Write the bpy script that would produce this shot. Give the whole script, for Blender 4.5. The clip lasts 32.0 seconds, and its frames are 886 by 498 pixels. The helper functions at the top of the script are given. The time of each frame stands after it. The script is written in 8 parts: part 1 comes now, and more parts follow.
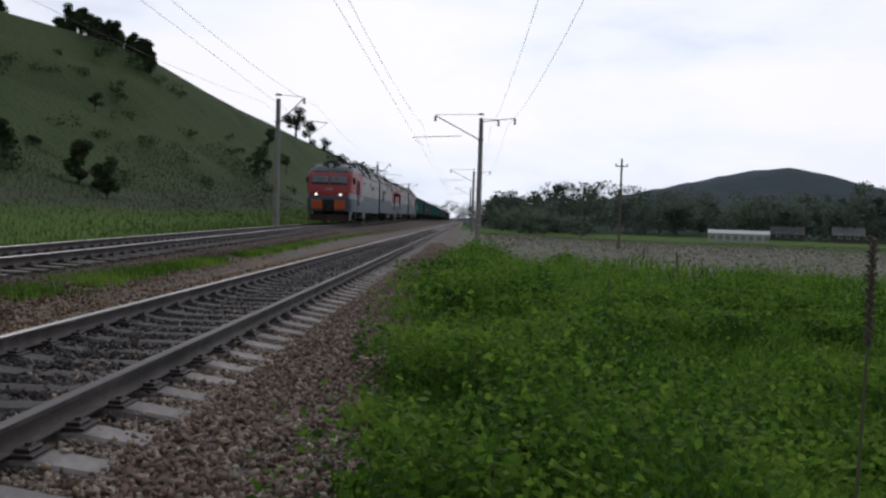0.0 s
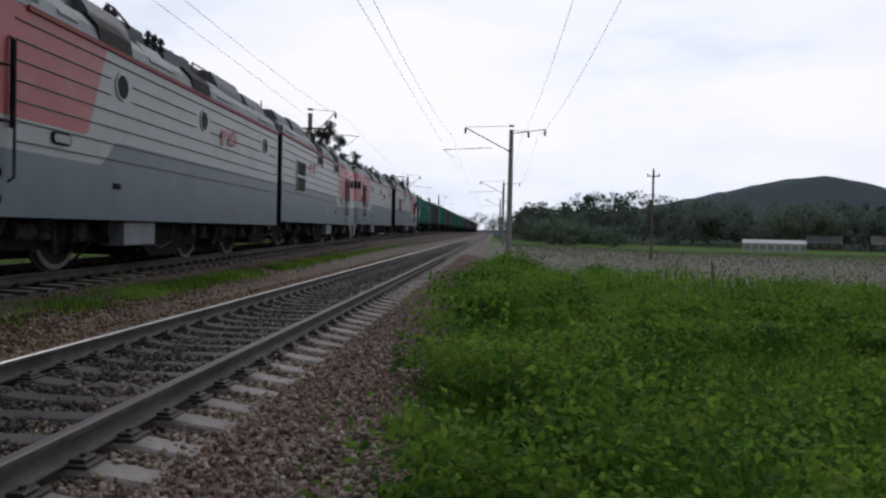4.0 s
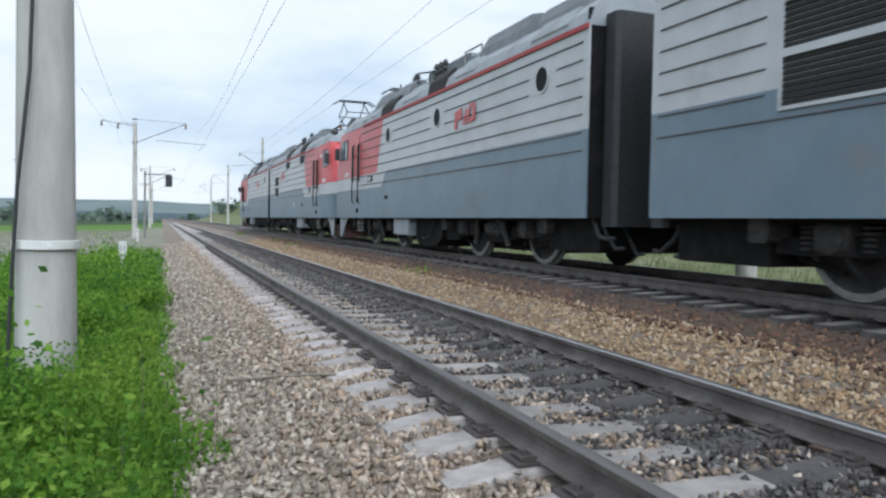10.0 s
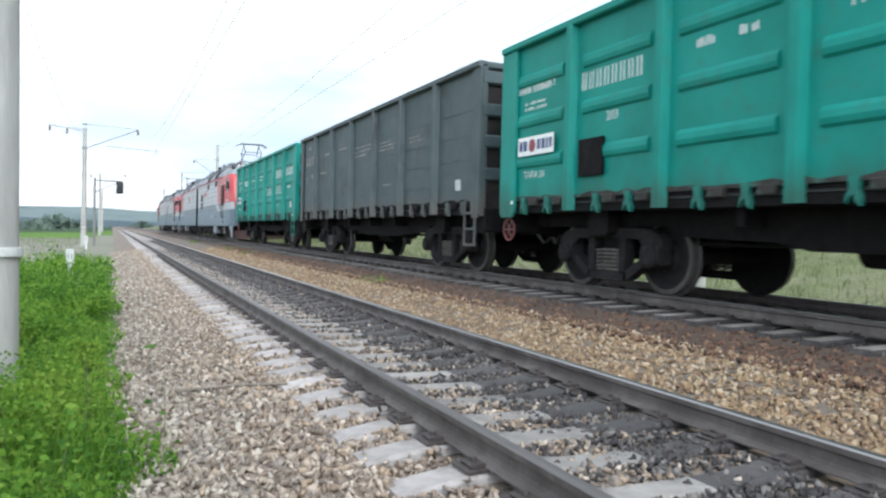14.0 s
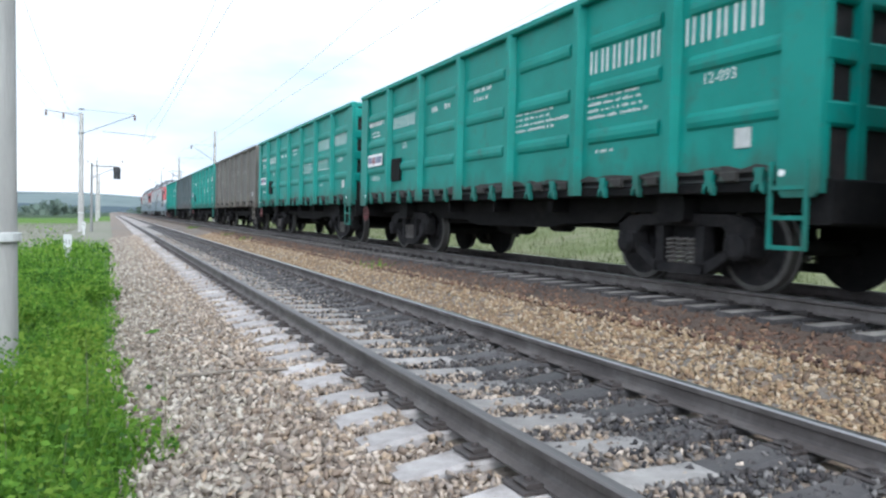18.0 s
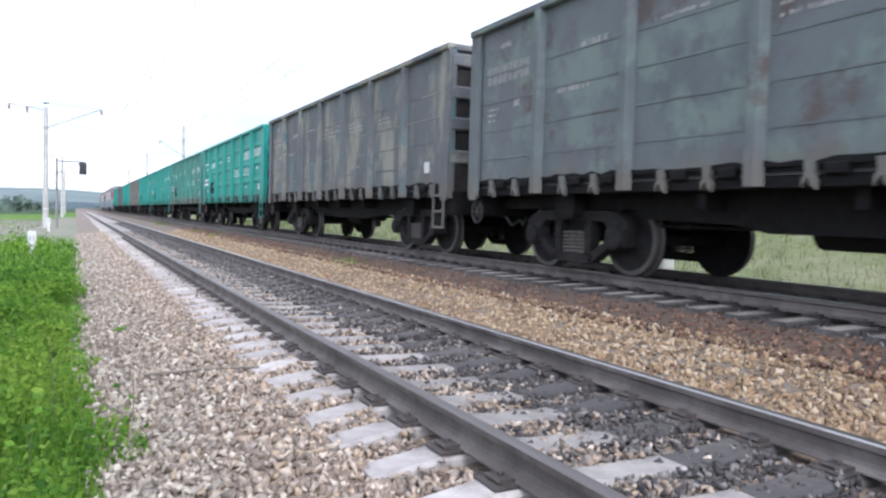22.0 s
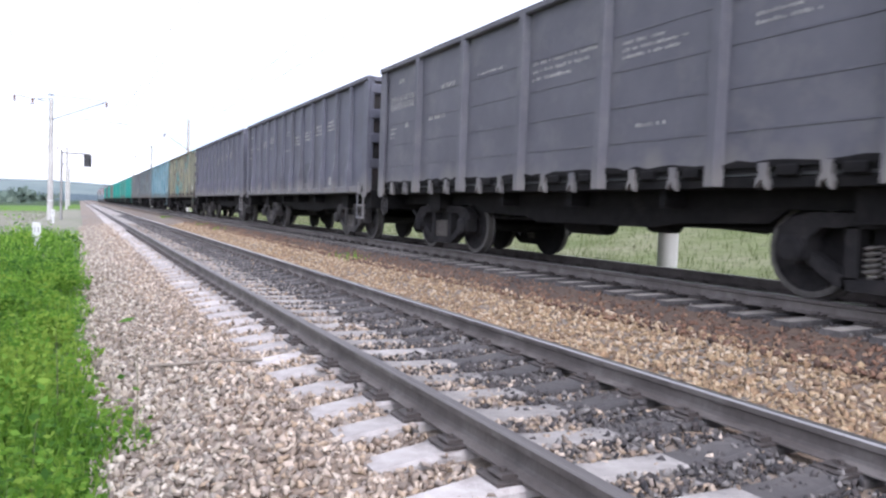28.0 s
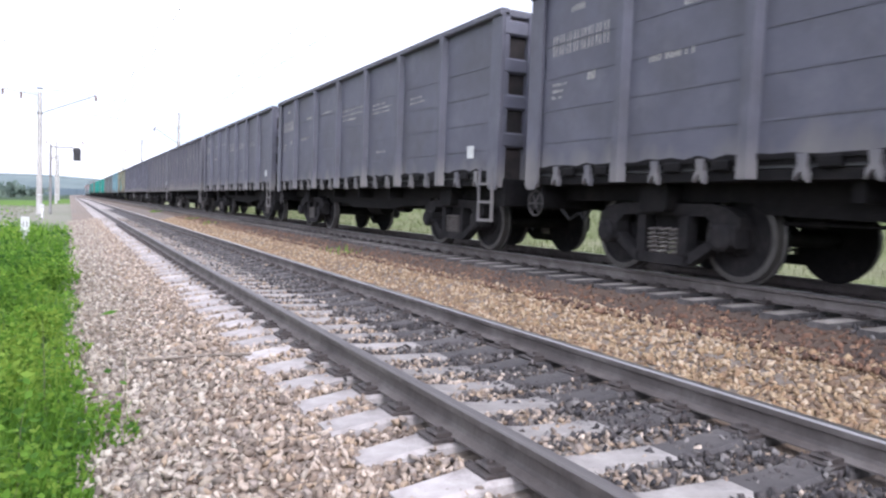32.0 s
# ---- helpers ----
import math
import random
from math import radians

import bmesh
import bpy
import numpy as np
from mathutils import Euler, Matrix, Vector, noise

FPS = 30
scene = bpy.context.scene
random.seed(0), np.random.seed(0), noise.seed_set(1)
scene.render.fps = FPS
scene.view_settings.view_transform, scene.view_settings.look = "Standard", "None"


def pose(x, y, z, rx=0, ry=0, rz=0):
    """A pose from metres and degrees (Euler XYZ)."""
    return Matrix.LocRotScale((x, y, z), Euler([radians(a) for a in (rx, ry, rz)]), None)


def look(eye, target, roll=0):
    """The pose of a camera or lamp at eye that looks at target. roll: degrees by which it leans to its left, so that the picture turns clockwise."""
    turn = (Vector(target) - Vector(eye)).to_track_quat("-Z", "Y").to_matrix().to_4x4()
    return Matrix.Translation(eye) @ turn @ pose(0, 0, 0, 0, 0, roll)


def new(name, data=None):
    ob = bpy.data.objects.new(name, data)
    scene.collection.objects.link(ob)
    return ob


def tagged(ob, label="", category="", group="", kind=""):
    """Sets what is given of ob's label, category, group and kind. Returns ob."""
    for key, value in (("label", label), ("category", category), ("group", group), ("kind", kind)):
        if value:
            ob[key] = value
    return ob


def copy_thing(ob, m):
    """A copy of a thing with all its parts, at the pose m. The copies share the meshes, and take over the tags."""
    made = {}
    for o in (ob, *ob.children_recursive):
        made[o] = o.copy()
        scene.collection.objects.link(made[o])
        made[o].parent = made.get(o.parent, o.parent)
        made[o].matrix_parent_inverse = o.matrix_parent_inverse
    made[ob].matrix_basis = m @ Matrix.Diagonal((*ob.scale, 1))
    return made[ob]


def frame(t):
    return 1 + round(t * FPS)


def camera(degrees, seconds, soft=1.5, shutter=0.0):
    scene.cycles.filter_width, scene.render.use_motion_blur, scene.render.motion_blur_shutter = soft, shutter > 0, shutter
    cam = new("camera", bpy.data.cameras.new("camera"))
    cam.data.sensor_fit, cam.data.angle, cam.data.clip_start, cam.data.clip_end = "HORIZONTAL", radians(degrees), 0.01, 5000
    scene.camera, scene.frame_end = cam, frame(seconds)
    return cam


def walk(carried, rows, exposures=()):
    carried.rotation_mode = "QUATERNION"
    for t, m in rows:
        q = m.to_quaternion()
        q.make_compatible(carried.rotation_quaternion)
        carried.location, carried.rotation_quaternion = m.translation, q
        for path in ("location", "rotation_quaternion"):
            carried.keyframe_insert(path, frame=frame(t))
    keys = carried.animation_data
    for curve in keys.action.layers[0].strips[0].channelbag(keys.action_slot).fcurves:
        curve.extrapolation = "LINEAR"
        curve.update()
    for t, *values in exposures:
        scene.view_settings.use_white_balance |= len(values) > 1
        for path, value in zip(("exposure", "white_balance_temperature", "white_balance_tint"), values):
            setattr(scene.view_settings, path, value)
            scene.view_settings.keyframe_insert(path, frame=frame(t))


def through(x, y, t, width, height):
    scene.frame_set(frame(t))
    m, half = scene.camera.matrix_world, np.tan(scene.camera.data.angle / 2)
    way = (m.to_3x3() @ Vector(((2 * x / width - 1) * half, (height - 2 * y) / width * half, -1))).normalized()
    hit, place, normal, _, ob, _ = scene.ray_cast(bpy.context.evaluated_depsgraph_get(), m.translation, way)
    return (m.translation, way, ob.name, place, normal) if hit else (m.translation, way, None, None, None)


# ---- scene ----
# ---- camera: seconds, x, y, z, yaw, pitch, roll ----
cam = camera(62.0, 32.0, soft=2.4, shutter=0.12)
PATH = [
    (0.0, -0.14, -0.00, 1.104, 1.70, -2.29, -1.81),
    (0.5, -0.15, -0.00, 1.104, 1.48, -2.05, -1.59),
    (1.0, -0.16, -0.00, 1.104, 1.59, -2.40, -1.83),
    (1.5, -0.17, -0.00, 1.104, 1.73, -2.54, -2.15),
    (2.0, -0.18, -0.01, 1.104, 2.14, -2.45, -2.08),
    (2.5, -0.19, -0.01, 1.104, 3.13, -2.03, -1.48),
    (4.5, -0.23, -0.03, 1.104, 4.82, -1.42, -1.39),
    (5.0, -0.24, -0.05, 1.104, 8.15, -1.60, -0.88),
    (5.5, -0.25, -0.11, 1.104, 15.04, -1.02, 0.01),
    (6.0, -0.36, -0.17, 1.168, 25.37, 0.18, 1.49),
    (6.3, -0.45, -0.20, 1.186, 32.61, 1.23, 2.14),
    (6.6, -0.49, -0.24, 1.150, 41.86, 2.20, 3.04),
    (6.8, -0.50, -0.28, 1.23, 48.6, 2.15, 2.73),
    (7.0, -0.47, -0.32, 1.25, 60.6, 2.4, 2.6),
    (7.6, -0.60, -0.42, 1.01, 96.43, 5.5, 0.05),
    (7.8, -0.77, -0.50, 1.098, 113.42, 3.34, -0.20),
    (8.0, -0.72, -0.57, 1.106, 132.97, 2.12, -0.40),
    (8.4, -0.69, -0.59, 1.029, 149.28, -1.69, -1.89),
    (9.0, -0.66, -0.59, 1.014, 155.71, -2.45, -2.17),
    (9.5, -0.66, -0.57, 1.020, 156.31, -1.81, -1.62),
    (10.0, -0.65, -0.56, 1.021, 159.11, -2.07, -1.01),
    (10.5, -0.65, -0.55, 1.019, 158.50, -1.71, -1.68),
    (11.0, -0.64, -0.53, 1.029, 159.47, -0.51, -2.11),
    (11.5, -0.65, -0.53, 1.028, 158.30, -0.03, -1.73),
    (12.0, -0.64, -0.52, 1.032, 157.85, -0.09, -1.96),
    (12.5, -0.65, -0.52, 1.023, 156.99, -0.56, -1.74),
    (13.0, -0.65, -0.52, 1.022, 156.63, -1.43, -1.28),
    (13.5, -0.66, -0.51, 1.021, 156.18, -1.44, -1.13),
    (14.0, -0.67, -0.52, 1.018, 155.82, -1.25, -1.38),
    (14.5, -0.67, -0.52, 1.019, 156.10, -1.32, -1.78),
    (16.5, -0.66, -0.52, 1.018, 156.69, -1.48, -1.12),
    (17.0, -0.66, -0.53, 1.020, 156.18, -1.73, -0.92),
    (17.5, -0.66, -0.54, 1.013, 156.41, -1.85, -1.49),
    (18.0, -0.66, -0.55, 1.012, 155.66, -2.34, -1.41),
    (18.5, -0.65, -0.54, 1.016, 155.91, -2.36, -1.20),
    (19.0, -0.66, -0.54, 1.016, 155.60, -2.00, -1.18),
    (19.5, -0.66, -0.54, 1.015, 154.60, -1.89, -1.42),
    (20.0, -0.66, -0.55, 1.010, 154.11, -2.14, -1.31),
    (20.5, -0.66, -0.55, 1.009, 154.28, -2.39, -1.24),
    (21.0, -0.66, -0.55, 1.003, 153.53, -2.68, -1.03),
    (21.5, -0.66, -0.55, 1.007, 153.75, -2.42, -1.36),
    (22.0, -0.66, -0.55, 1.010, 153.50, -2.53, -1.51),
    (22.5, -0.66, -0.55, 1.008, 153.52, -2.65, -1.16),
    (23.0, -0.66, -0.55, 1.010, 153.30, -2.38, -1.45),
    (23.5, -0.66, -0.54, 1.008, 153.91, -2.23, -1.43),
    (24.0, -0.67, -0.54, 1.004, 154.18, -2.69, -1.14),
    (24.5, -0.67, -0.54, 1.008, 153.78, -2.58, -1.50),
    (25.0, -0.67, -0.54, 1.005, 153.27, -2.95, -2.12),
    (25.5, -0.67, -0.55, 1.005, 152.49, -2.30, -2.48),
    (27.5, -0.66, -0.55, 1.006, 153.29, -2.69, -2.10),
    (28.0, -0.65, -0.55, 1.007, 153.77, -2.84, -2.15),
    (28.5, -0.66, -0.55, 1.003, 153.62, -3.04, -1.99),
    (29.0, -0.67, -0.56, 1.004, 153.57, -3.04, -2.05),
    (29.5, -0.66, -0.56, 1.006, 153.49, -3.29, -2.17),
    (30.0, -0.66, -0.55, 1.002, 153.66, -3.37, -2.23),
    (30.5, -0.67, -0.56, 1.003, 153.32, -3.42, -2.26),
    (31.0, -0.66, -0.55, 1.002, 153.24, -3.07, -2.34),
    (31.5, -0.66, -0.55, 1.001, 153.11, -3.21, -2.32),
    (32.0, -0.67, -0.55, 1.000, 153.15, -3.26, -2.11),
]
EXPOSURES = [(0.0, -3.03, 6500, 16), (4.5, -3.05, 6520, 16), (5.0, -3.09, 6550, 16), (5.6, -2.68, 6420, 16), (6.2, -2.03, 6350, 16), (7.0, -0.77, 6300, 15), (8.0, -0.25, 6400, 14),
             (8.6, -0.6, 6300, 12), (9.0, -0.9, 6250, 11), (9.5, -1.15, 6200, 10), (10.0, -1.3, 6150, 8), (11.0, -1.36, 6030, 8), (12.0, -1.38, 5960, 6), (13.0, -1.05, 6050, 7),
             (14.0, -0.87, 6250, 8), (18.0, -0.87, 6080, 9), (20.0, -0.78, 6100, 12), (22.0, -0.65, 6100, 16), (32.0, -0.56, 6230, 21)]
walk(cam, [(t, pose(x, y, z, 90 + p, r, w)) for t, x, y, z, w, p, r in PATH], EXPOSURES)

# ---- sky and sun ----
SUN_EL, SUN_AZ = radians(40), radians(4)      # azimuth from +y towards +x
world = bpy.data.worlds.new("sky")
scene.world = world
world.use_nodes = True
wn, wl = world.node_tree.nodes, world.node_tree.links
wn.clear()
sky = wn.new("ShaderNodeTexSky")
sky.sky_type, sky.sun_disc = "NISHITA", False
sky.sun_elevation, sky.sun_rotation = SUN_EL, SUN_AZ
sky.air_density, sky.dust_density = 1.0, 2.5
sky_bg = wn.new("ShaderNodeBackground")
sky_bg.inputs["Strength"].default_value = 0.15
wl.new(sky.outputs[0], sky_bg.inputs[0])
cloud_bg = wn.new("ShaderNodeBackground")
cloud_bg.inputs["Strength"].default_value = 1.0
tc = wn.new("ShaderNodeTexCoord")
mp = wn.new("ShaderNodeMapping")
mp.inputs["Scale"].default_value = (1.0, 1.0, 3.4)
nz = wn.new("ShaderNodeTexNoise")
nz.inputs["Scale"].default_value, nz.inputs["Detail"].default_value = 1.7, 6.0
nz.inputs["Roughness"].default_value = 0.55
cr = wn.new("ShaderNodeValToRGB")
cr.color_ramp.elements[0].position, cr.color_ramp.elements[0].color = 0.33, (0.66, 0.82, 1.0, 1)
cr.color_ramp.elements[1].position, cr.color_ramp.elements[1].color = 0.62, (0.95, 0.98, 1.02, 1)
cover = wn.new("ShaderNodeMapRange")
cover.inputs["From Min"].default_value, cover.inputs["From Max"].default_value = 0.34, 0.52
cover.inputs["To Min"].default_value, cover.inputs["To Max"].default_value = 0.72, 0.98
mx = wn.new("ShaderNodeMixShader")
wo = wn.new("ShaderNodeOutputWorld")
wl.new(tc.outputs["Generated"], mp.inputs[0])
wl.new(mp.outputs[0], nz.inputs["Vector"])
wl.new(nz.outputs["Fac"], cr.inputs[0])
wl.new(nz.outputs["Fac"], cover.inputs[0])
glow = wn.new("ShaderNodeVectorMath")
glow.operation = "DOT_PRODUCT"
glow.inputs[1].default_value = (math.sin(SUN_AZ) * 0.94, math.cos(SUN_AZ) * 0.94, 0.34)
wl.new(tc.outputs["Generated"], glow.inputs[0])
lift = wn.new("ShaderNodeMapRange")
lift.interpolation_type = "SMOOTHSTEP"
lift.inputs["From Min"].default_value, lift.inputs["From Max"].default_value = 0.1, 1.0
lift.inputs["To Min"].default_value, lift.inputs["To Max"].default_value = 2.55, 8.4
wl.new(glow.outputs["Value"], lift.inputs[0])
wl.new(lift.outputs[0], cloud_bg.inputs["Strength"])
wl.new(cr.outputs[0], cloud_bg.inputs[0])
wl.new(cover.outputs[0], mx.inputs[0])
wl.new(sky_bg.outputs[0], mx.inputs[1])
wl.new(cloud_bg.outputs[0], mx.inputs[2])
wl.new(mx.outputs[0], wo.inputs[0])
sun = new("sun", bpy.data.lights.new("sun", "SUN"))
sun.data.energy, sun.data.angle, sun.data.color = 2.2, radians(15), (1.0, 0.96, 0.90)
to_sun = Vector((math.sin(SUN_AZ) * math.cos(SUN_EL), math.cos(SUN_AZ) * math.cos(SUN_EL), math.sin(SUN_EL)))
sun.matrix_world = look(to_sun * 100, (0, 0, 0))

# ---- plan: metres, z from the head of the near rails ----
RAIL_A = -2.454                 # near track, rail beside the camera
RAIL_B = RAIL_A - 1.595
FAR_A = -7.124                  # far track, nearer rail
FAR_MID = FAR_A - 0.7975
FAR_Z = 0.30                    # the far track lies higher
PITCH = 0.50                    # sleeper spacing
NEAR_PHASE, FAR_PHASE = 0.18, 0.24


def bow(y):
    """How far the far track swings away from the near one ahead of the camera."""
    s = min(1.0, max(0.0, (y - 3.0) / 50.0))
    return 1.65 * s * s * (3 - 2 * s)


def rise(y):
    """How far the far track climbs above its height beside the camera."""
    s = min(100.0, max(0.0, y - 6.0))
    return 0.006 * s * min(1.0, s / 12.0)


# ---- train: seconds and the place of its leading coupler ----
TRAIN = [(0.0, 49.9), (1.0, 38.6), (2.0, 27.3), (2.5, 21.7), (3.5, 10.4), (4.5, -0.8), (5.0, -6.4), (5.5, -12.0), (6.0, -17.3), (6.5, -22.6),
         (7.0, -28.2), (7.5, -32.9), (8.0, -37.65), (8.4, -42.3), (9.0, -49.25), (10.0, -61.0), (11.0, -73.1), (12.0, -85.2),
         (13.0, -97.4), (14.0, -109.6), (16.5, -140.1), (17.0, -146.4), (18.0, -158.6), (20.0, -182.7), (24.0, -231.7), (28.0, -281.0), (32.0, -330.6)]

# ---- materials ----
def shader(name):
    m = bpy.data.materials.new(name)
    m.use_nodes = True
    nt = m.node_tree
    return m, nt.nodes, nt.links, nt.nodes["Principled BSDF"]


def surface(name, stops, scale=8.0, rough=0.8, metal=0.0, bump=0.3, bump_scale=60.0, dirt=None, dirt_scale=1.2, dirt_range=(0.5, 0.7),
            vary=0.0, stretch=(1, 1, 1), island=False, coat=0.0, spec=0.5, spots=None, streak=None):
    """Two scales of colour noise, an optional dirt or rust layer, and fine relief."""
    m, n, l, b = shader(name)
    tc = n.new("ShaderNodeTexCoord")
    mp = n.new("ShaderNodeMapping")
    mp.inputs["Scale"].default_value = stretch
    l.new(tc.outputs["Object"], mp.inputs[0])
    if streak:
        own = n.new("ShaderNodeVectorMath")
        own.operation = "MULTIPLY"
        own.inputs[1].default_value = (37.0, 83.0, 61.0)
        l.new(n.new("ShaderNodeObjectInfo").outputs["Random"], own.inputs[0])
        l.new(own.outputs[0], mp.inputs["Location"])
    nz = n.new("ShaderNodeTexNoise")
    nz.inputs["Scale"].default_value, nz.inputs["Detail"].default_value = scale, 7.0
    nz.inputs["Roughness"].default_value = 0.62
    l.new(mp.outputs[0], nz.inputs["Vector"])
    cr = n.new("ShaderNodeValToRGB")
    e = cr.color_ramp.elements
    e[0].position, e[1].position = 0.3, 0.7
    e[0].color, e[1].color = (*stops[0], 1), (*stops[-1], 1)
    for k, c in enumerate(stops[1:-1]):
        e.new(0.3 + 0.4 * (k + 1) / (len(stops) - 1)).color = (*c, 1)
    l.new(nz.outputs["Fac"], cr.inputs[0])
    col = cr.outputs[0]
    if dirt:
        dz = n.new("ShaderNodeTexNoise")
        dz.inputs["Scale"].default_value, dz.inputs["Detail"].default_value = dirt_scale, 9.0
        dz.inputs["Roughness"].default_value = 0.68
        l.new(mp.outputs[0], dz.inputs["Vector"])
        mr = n.new("ShaderNodeMapRange")
        mr.inputs["From Min"].default_value, mr.inputs["From Max"].default_value = dirt_range
        l.new(dz.outputs["Fac"], mr.inputs[0])
        mix = n.new("ShaderNodeMixRGB")
        mix.inputs[2].default_value = (*dirt, 1)
        l.new(mr.outputs[0], mix.inputs[0])
        l.new(col, mix.inputs[1])
        col = mix.outputs[0]
    if spots:
        dz = n.new("ShaderNodeTexNoise")
        dz.inputs["Scale"].default_value, dz.inputs["Detail"].default_value = spots[1], 10.0
        dz.inputs["Roughness"].default_value = 0.7
        off = n.new("ShaderNodeVectorMath")
        off.inputs[1].default_value = (7.3, 2.1, 5.7)
        l.new(mp.outputs[0], off.inputs[0])
        l.new(off.outputs[0], dz.inputs["Vector"])
        mr = n.new("ShaderNodeMapRange")
        mr.inputs["From Min"].default_value, mr.inputs["From Max"].default_value = spots[2]
        l.new(dz.outputs["Fac"], mr.inputs[0])
        mix = n.new("ShaderNodeMixRGB")
        mix.inputs[2].default_value = (*spots[0], 1)
        l.new(mr.outputs[0], mix.inputs[0])
        l.new(col, mix.inputs[1])
        col = mix.outputs[0]
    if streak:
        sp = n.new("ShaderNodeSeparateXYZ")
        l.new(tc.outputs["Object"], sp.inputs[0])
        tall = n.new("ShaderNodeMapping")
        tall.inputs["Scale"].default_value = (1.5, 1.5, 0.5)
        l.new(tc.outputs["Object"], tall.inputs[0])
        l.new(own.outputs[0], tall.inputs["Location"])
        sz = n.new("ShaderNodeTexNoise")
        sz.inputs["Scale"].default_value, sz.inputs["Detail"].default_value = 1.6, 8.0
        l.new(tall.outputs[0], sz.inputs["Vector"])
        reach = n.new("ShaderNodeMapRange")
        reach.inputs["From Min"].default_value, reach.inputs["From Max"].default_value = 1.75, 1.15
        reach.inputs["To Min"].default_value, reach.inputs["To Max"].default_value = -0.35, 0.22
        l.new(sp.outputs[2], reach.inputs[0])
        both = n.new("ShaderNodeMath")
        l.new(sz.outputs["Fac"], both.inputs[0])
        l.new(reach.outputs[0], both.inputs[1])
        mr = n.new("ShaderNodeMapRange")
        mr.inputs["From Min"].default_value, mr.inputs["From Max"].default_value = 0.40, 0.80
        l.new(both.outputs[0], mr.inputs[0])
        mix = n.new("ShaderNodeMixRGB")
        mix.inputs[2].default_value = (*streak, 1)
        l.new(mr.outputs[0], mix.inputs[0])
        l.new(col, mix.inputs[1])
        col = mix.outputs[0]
    if vary:
        src = n.new("ShaderNodeNewGeometry").outputs["Random Per Island"] if island else n.new("ShaderNodeObjectInfo").outputs["Random"]
        hs = n.new("ShaderNodeHueSaturation")
        mr = n.new("ShaderNodeMapRange")
        mr.inputs["To Min"].default_value, mr.inputs["To Max"].default_value = 1 - vary, 1 + vary
        l.new(src, mr.inputs[0])
        l.new(mr.outputs[0], hs.inputs["Value"])
        l.new(col, hs.inputs["Color"])
        col = hs.outputs[0]
    l.new(col, b.inputs["Base Color"])
    b.inputs["Roughness"].default_value, b.inputs["Metallic"].default_value = rough, metal
    b.inputs["Specular IOR Level"].default_value = spec
    if coat:
        b.inputs["Coat Weight"].default_value, b.inputs["Coat Roughness"].default_value = coat, 0.25
    if bump:
        bz = n.new("ShaderNodeTexNoise")
        bz.inputs["Scale"].default_value, bz.inputs["Detail"].default_value = bump_scale, 5.0
        l.new(mp.outputs[0], bz.inputs["Vector"])
        bp = n.new("ShaderNodeBump")
        bp.inputs["Strength"].default_value, bp.inputs["Distance"].default_value = bump, 0.02
        l.new(bz.outputs["Fac"], bp.inputs["Height"])
        l.new(bp.outputs[0], b.inputs["Normal"])
    return m


def glowing(name, colour, strength):
    m, n, l, b = shader(name)
    b.inputs["Base Color"].default_value = (*colour, 1)
    b.inputs["Emission Color"].default_value = (*colour, 1)
    b.inputs["Emission Strength"].default_value = strength
    return m


def stones(name, stops, rough=0.9):
    """Crushed stone: every stone of a joined mesh takes its own tint."""
    m, n, l, b = shader(name)
    g = n.new("ShaderNodeNewGeometry")
    cr = n.new("ShaderNodeValToRGB")
    cr.color_ramp.interpolation = "CONSTANT"
    e = cr.color_ramp.elements
    e[0].position, e[0].color = 0.0, (*stops[0], 1)
    e[1].position, e[1].color = 1.0 / len(stops), (*stops[1], 1)
    for k in range(2, len(stops)):
        e.new(k / len(stops)).color = (*stops[k], 1)
    l.new(g.outputs["Random Per Island"], cr.inputs[0])
    tc = n.new("ShaderNodeTexCoord")
    nz = n.new("ShaderNodeTexNoise")
    nz.inputs["Scale"].default_value, nz.inputs["Detail"].default_value = 35.0, 5.0
    l.new(tc.outputs["Object"], nz.inputs["Vector"])
    mr = n.new("ShaderNodeMapRange")
    mr.inputs["To Min"].default_value, mr.inputs["To Max"].default_value = 0.5, 1.45
    l.new(nz.outputs["Fac"], mr.inputs[0])
    hs = n.new("ShaderNodeHueSaturation")
    l.new(mr.outputs[0], hs.inputs["Value"])
    l.new(cr.outputs[0], hs.inputs["Color"])
    l.new(hs.outputs[0], b.inputs["Base Color"])
    b.inputs["Roughness"].default_value = rough
    return m


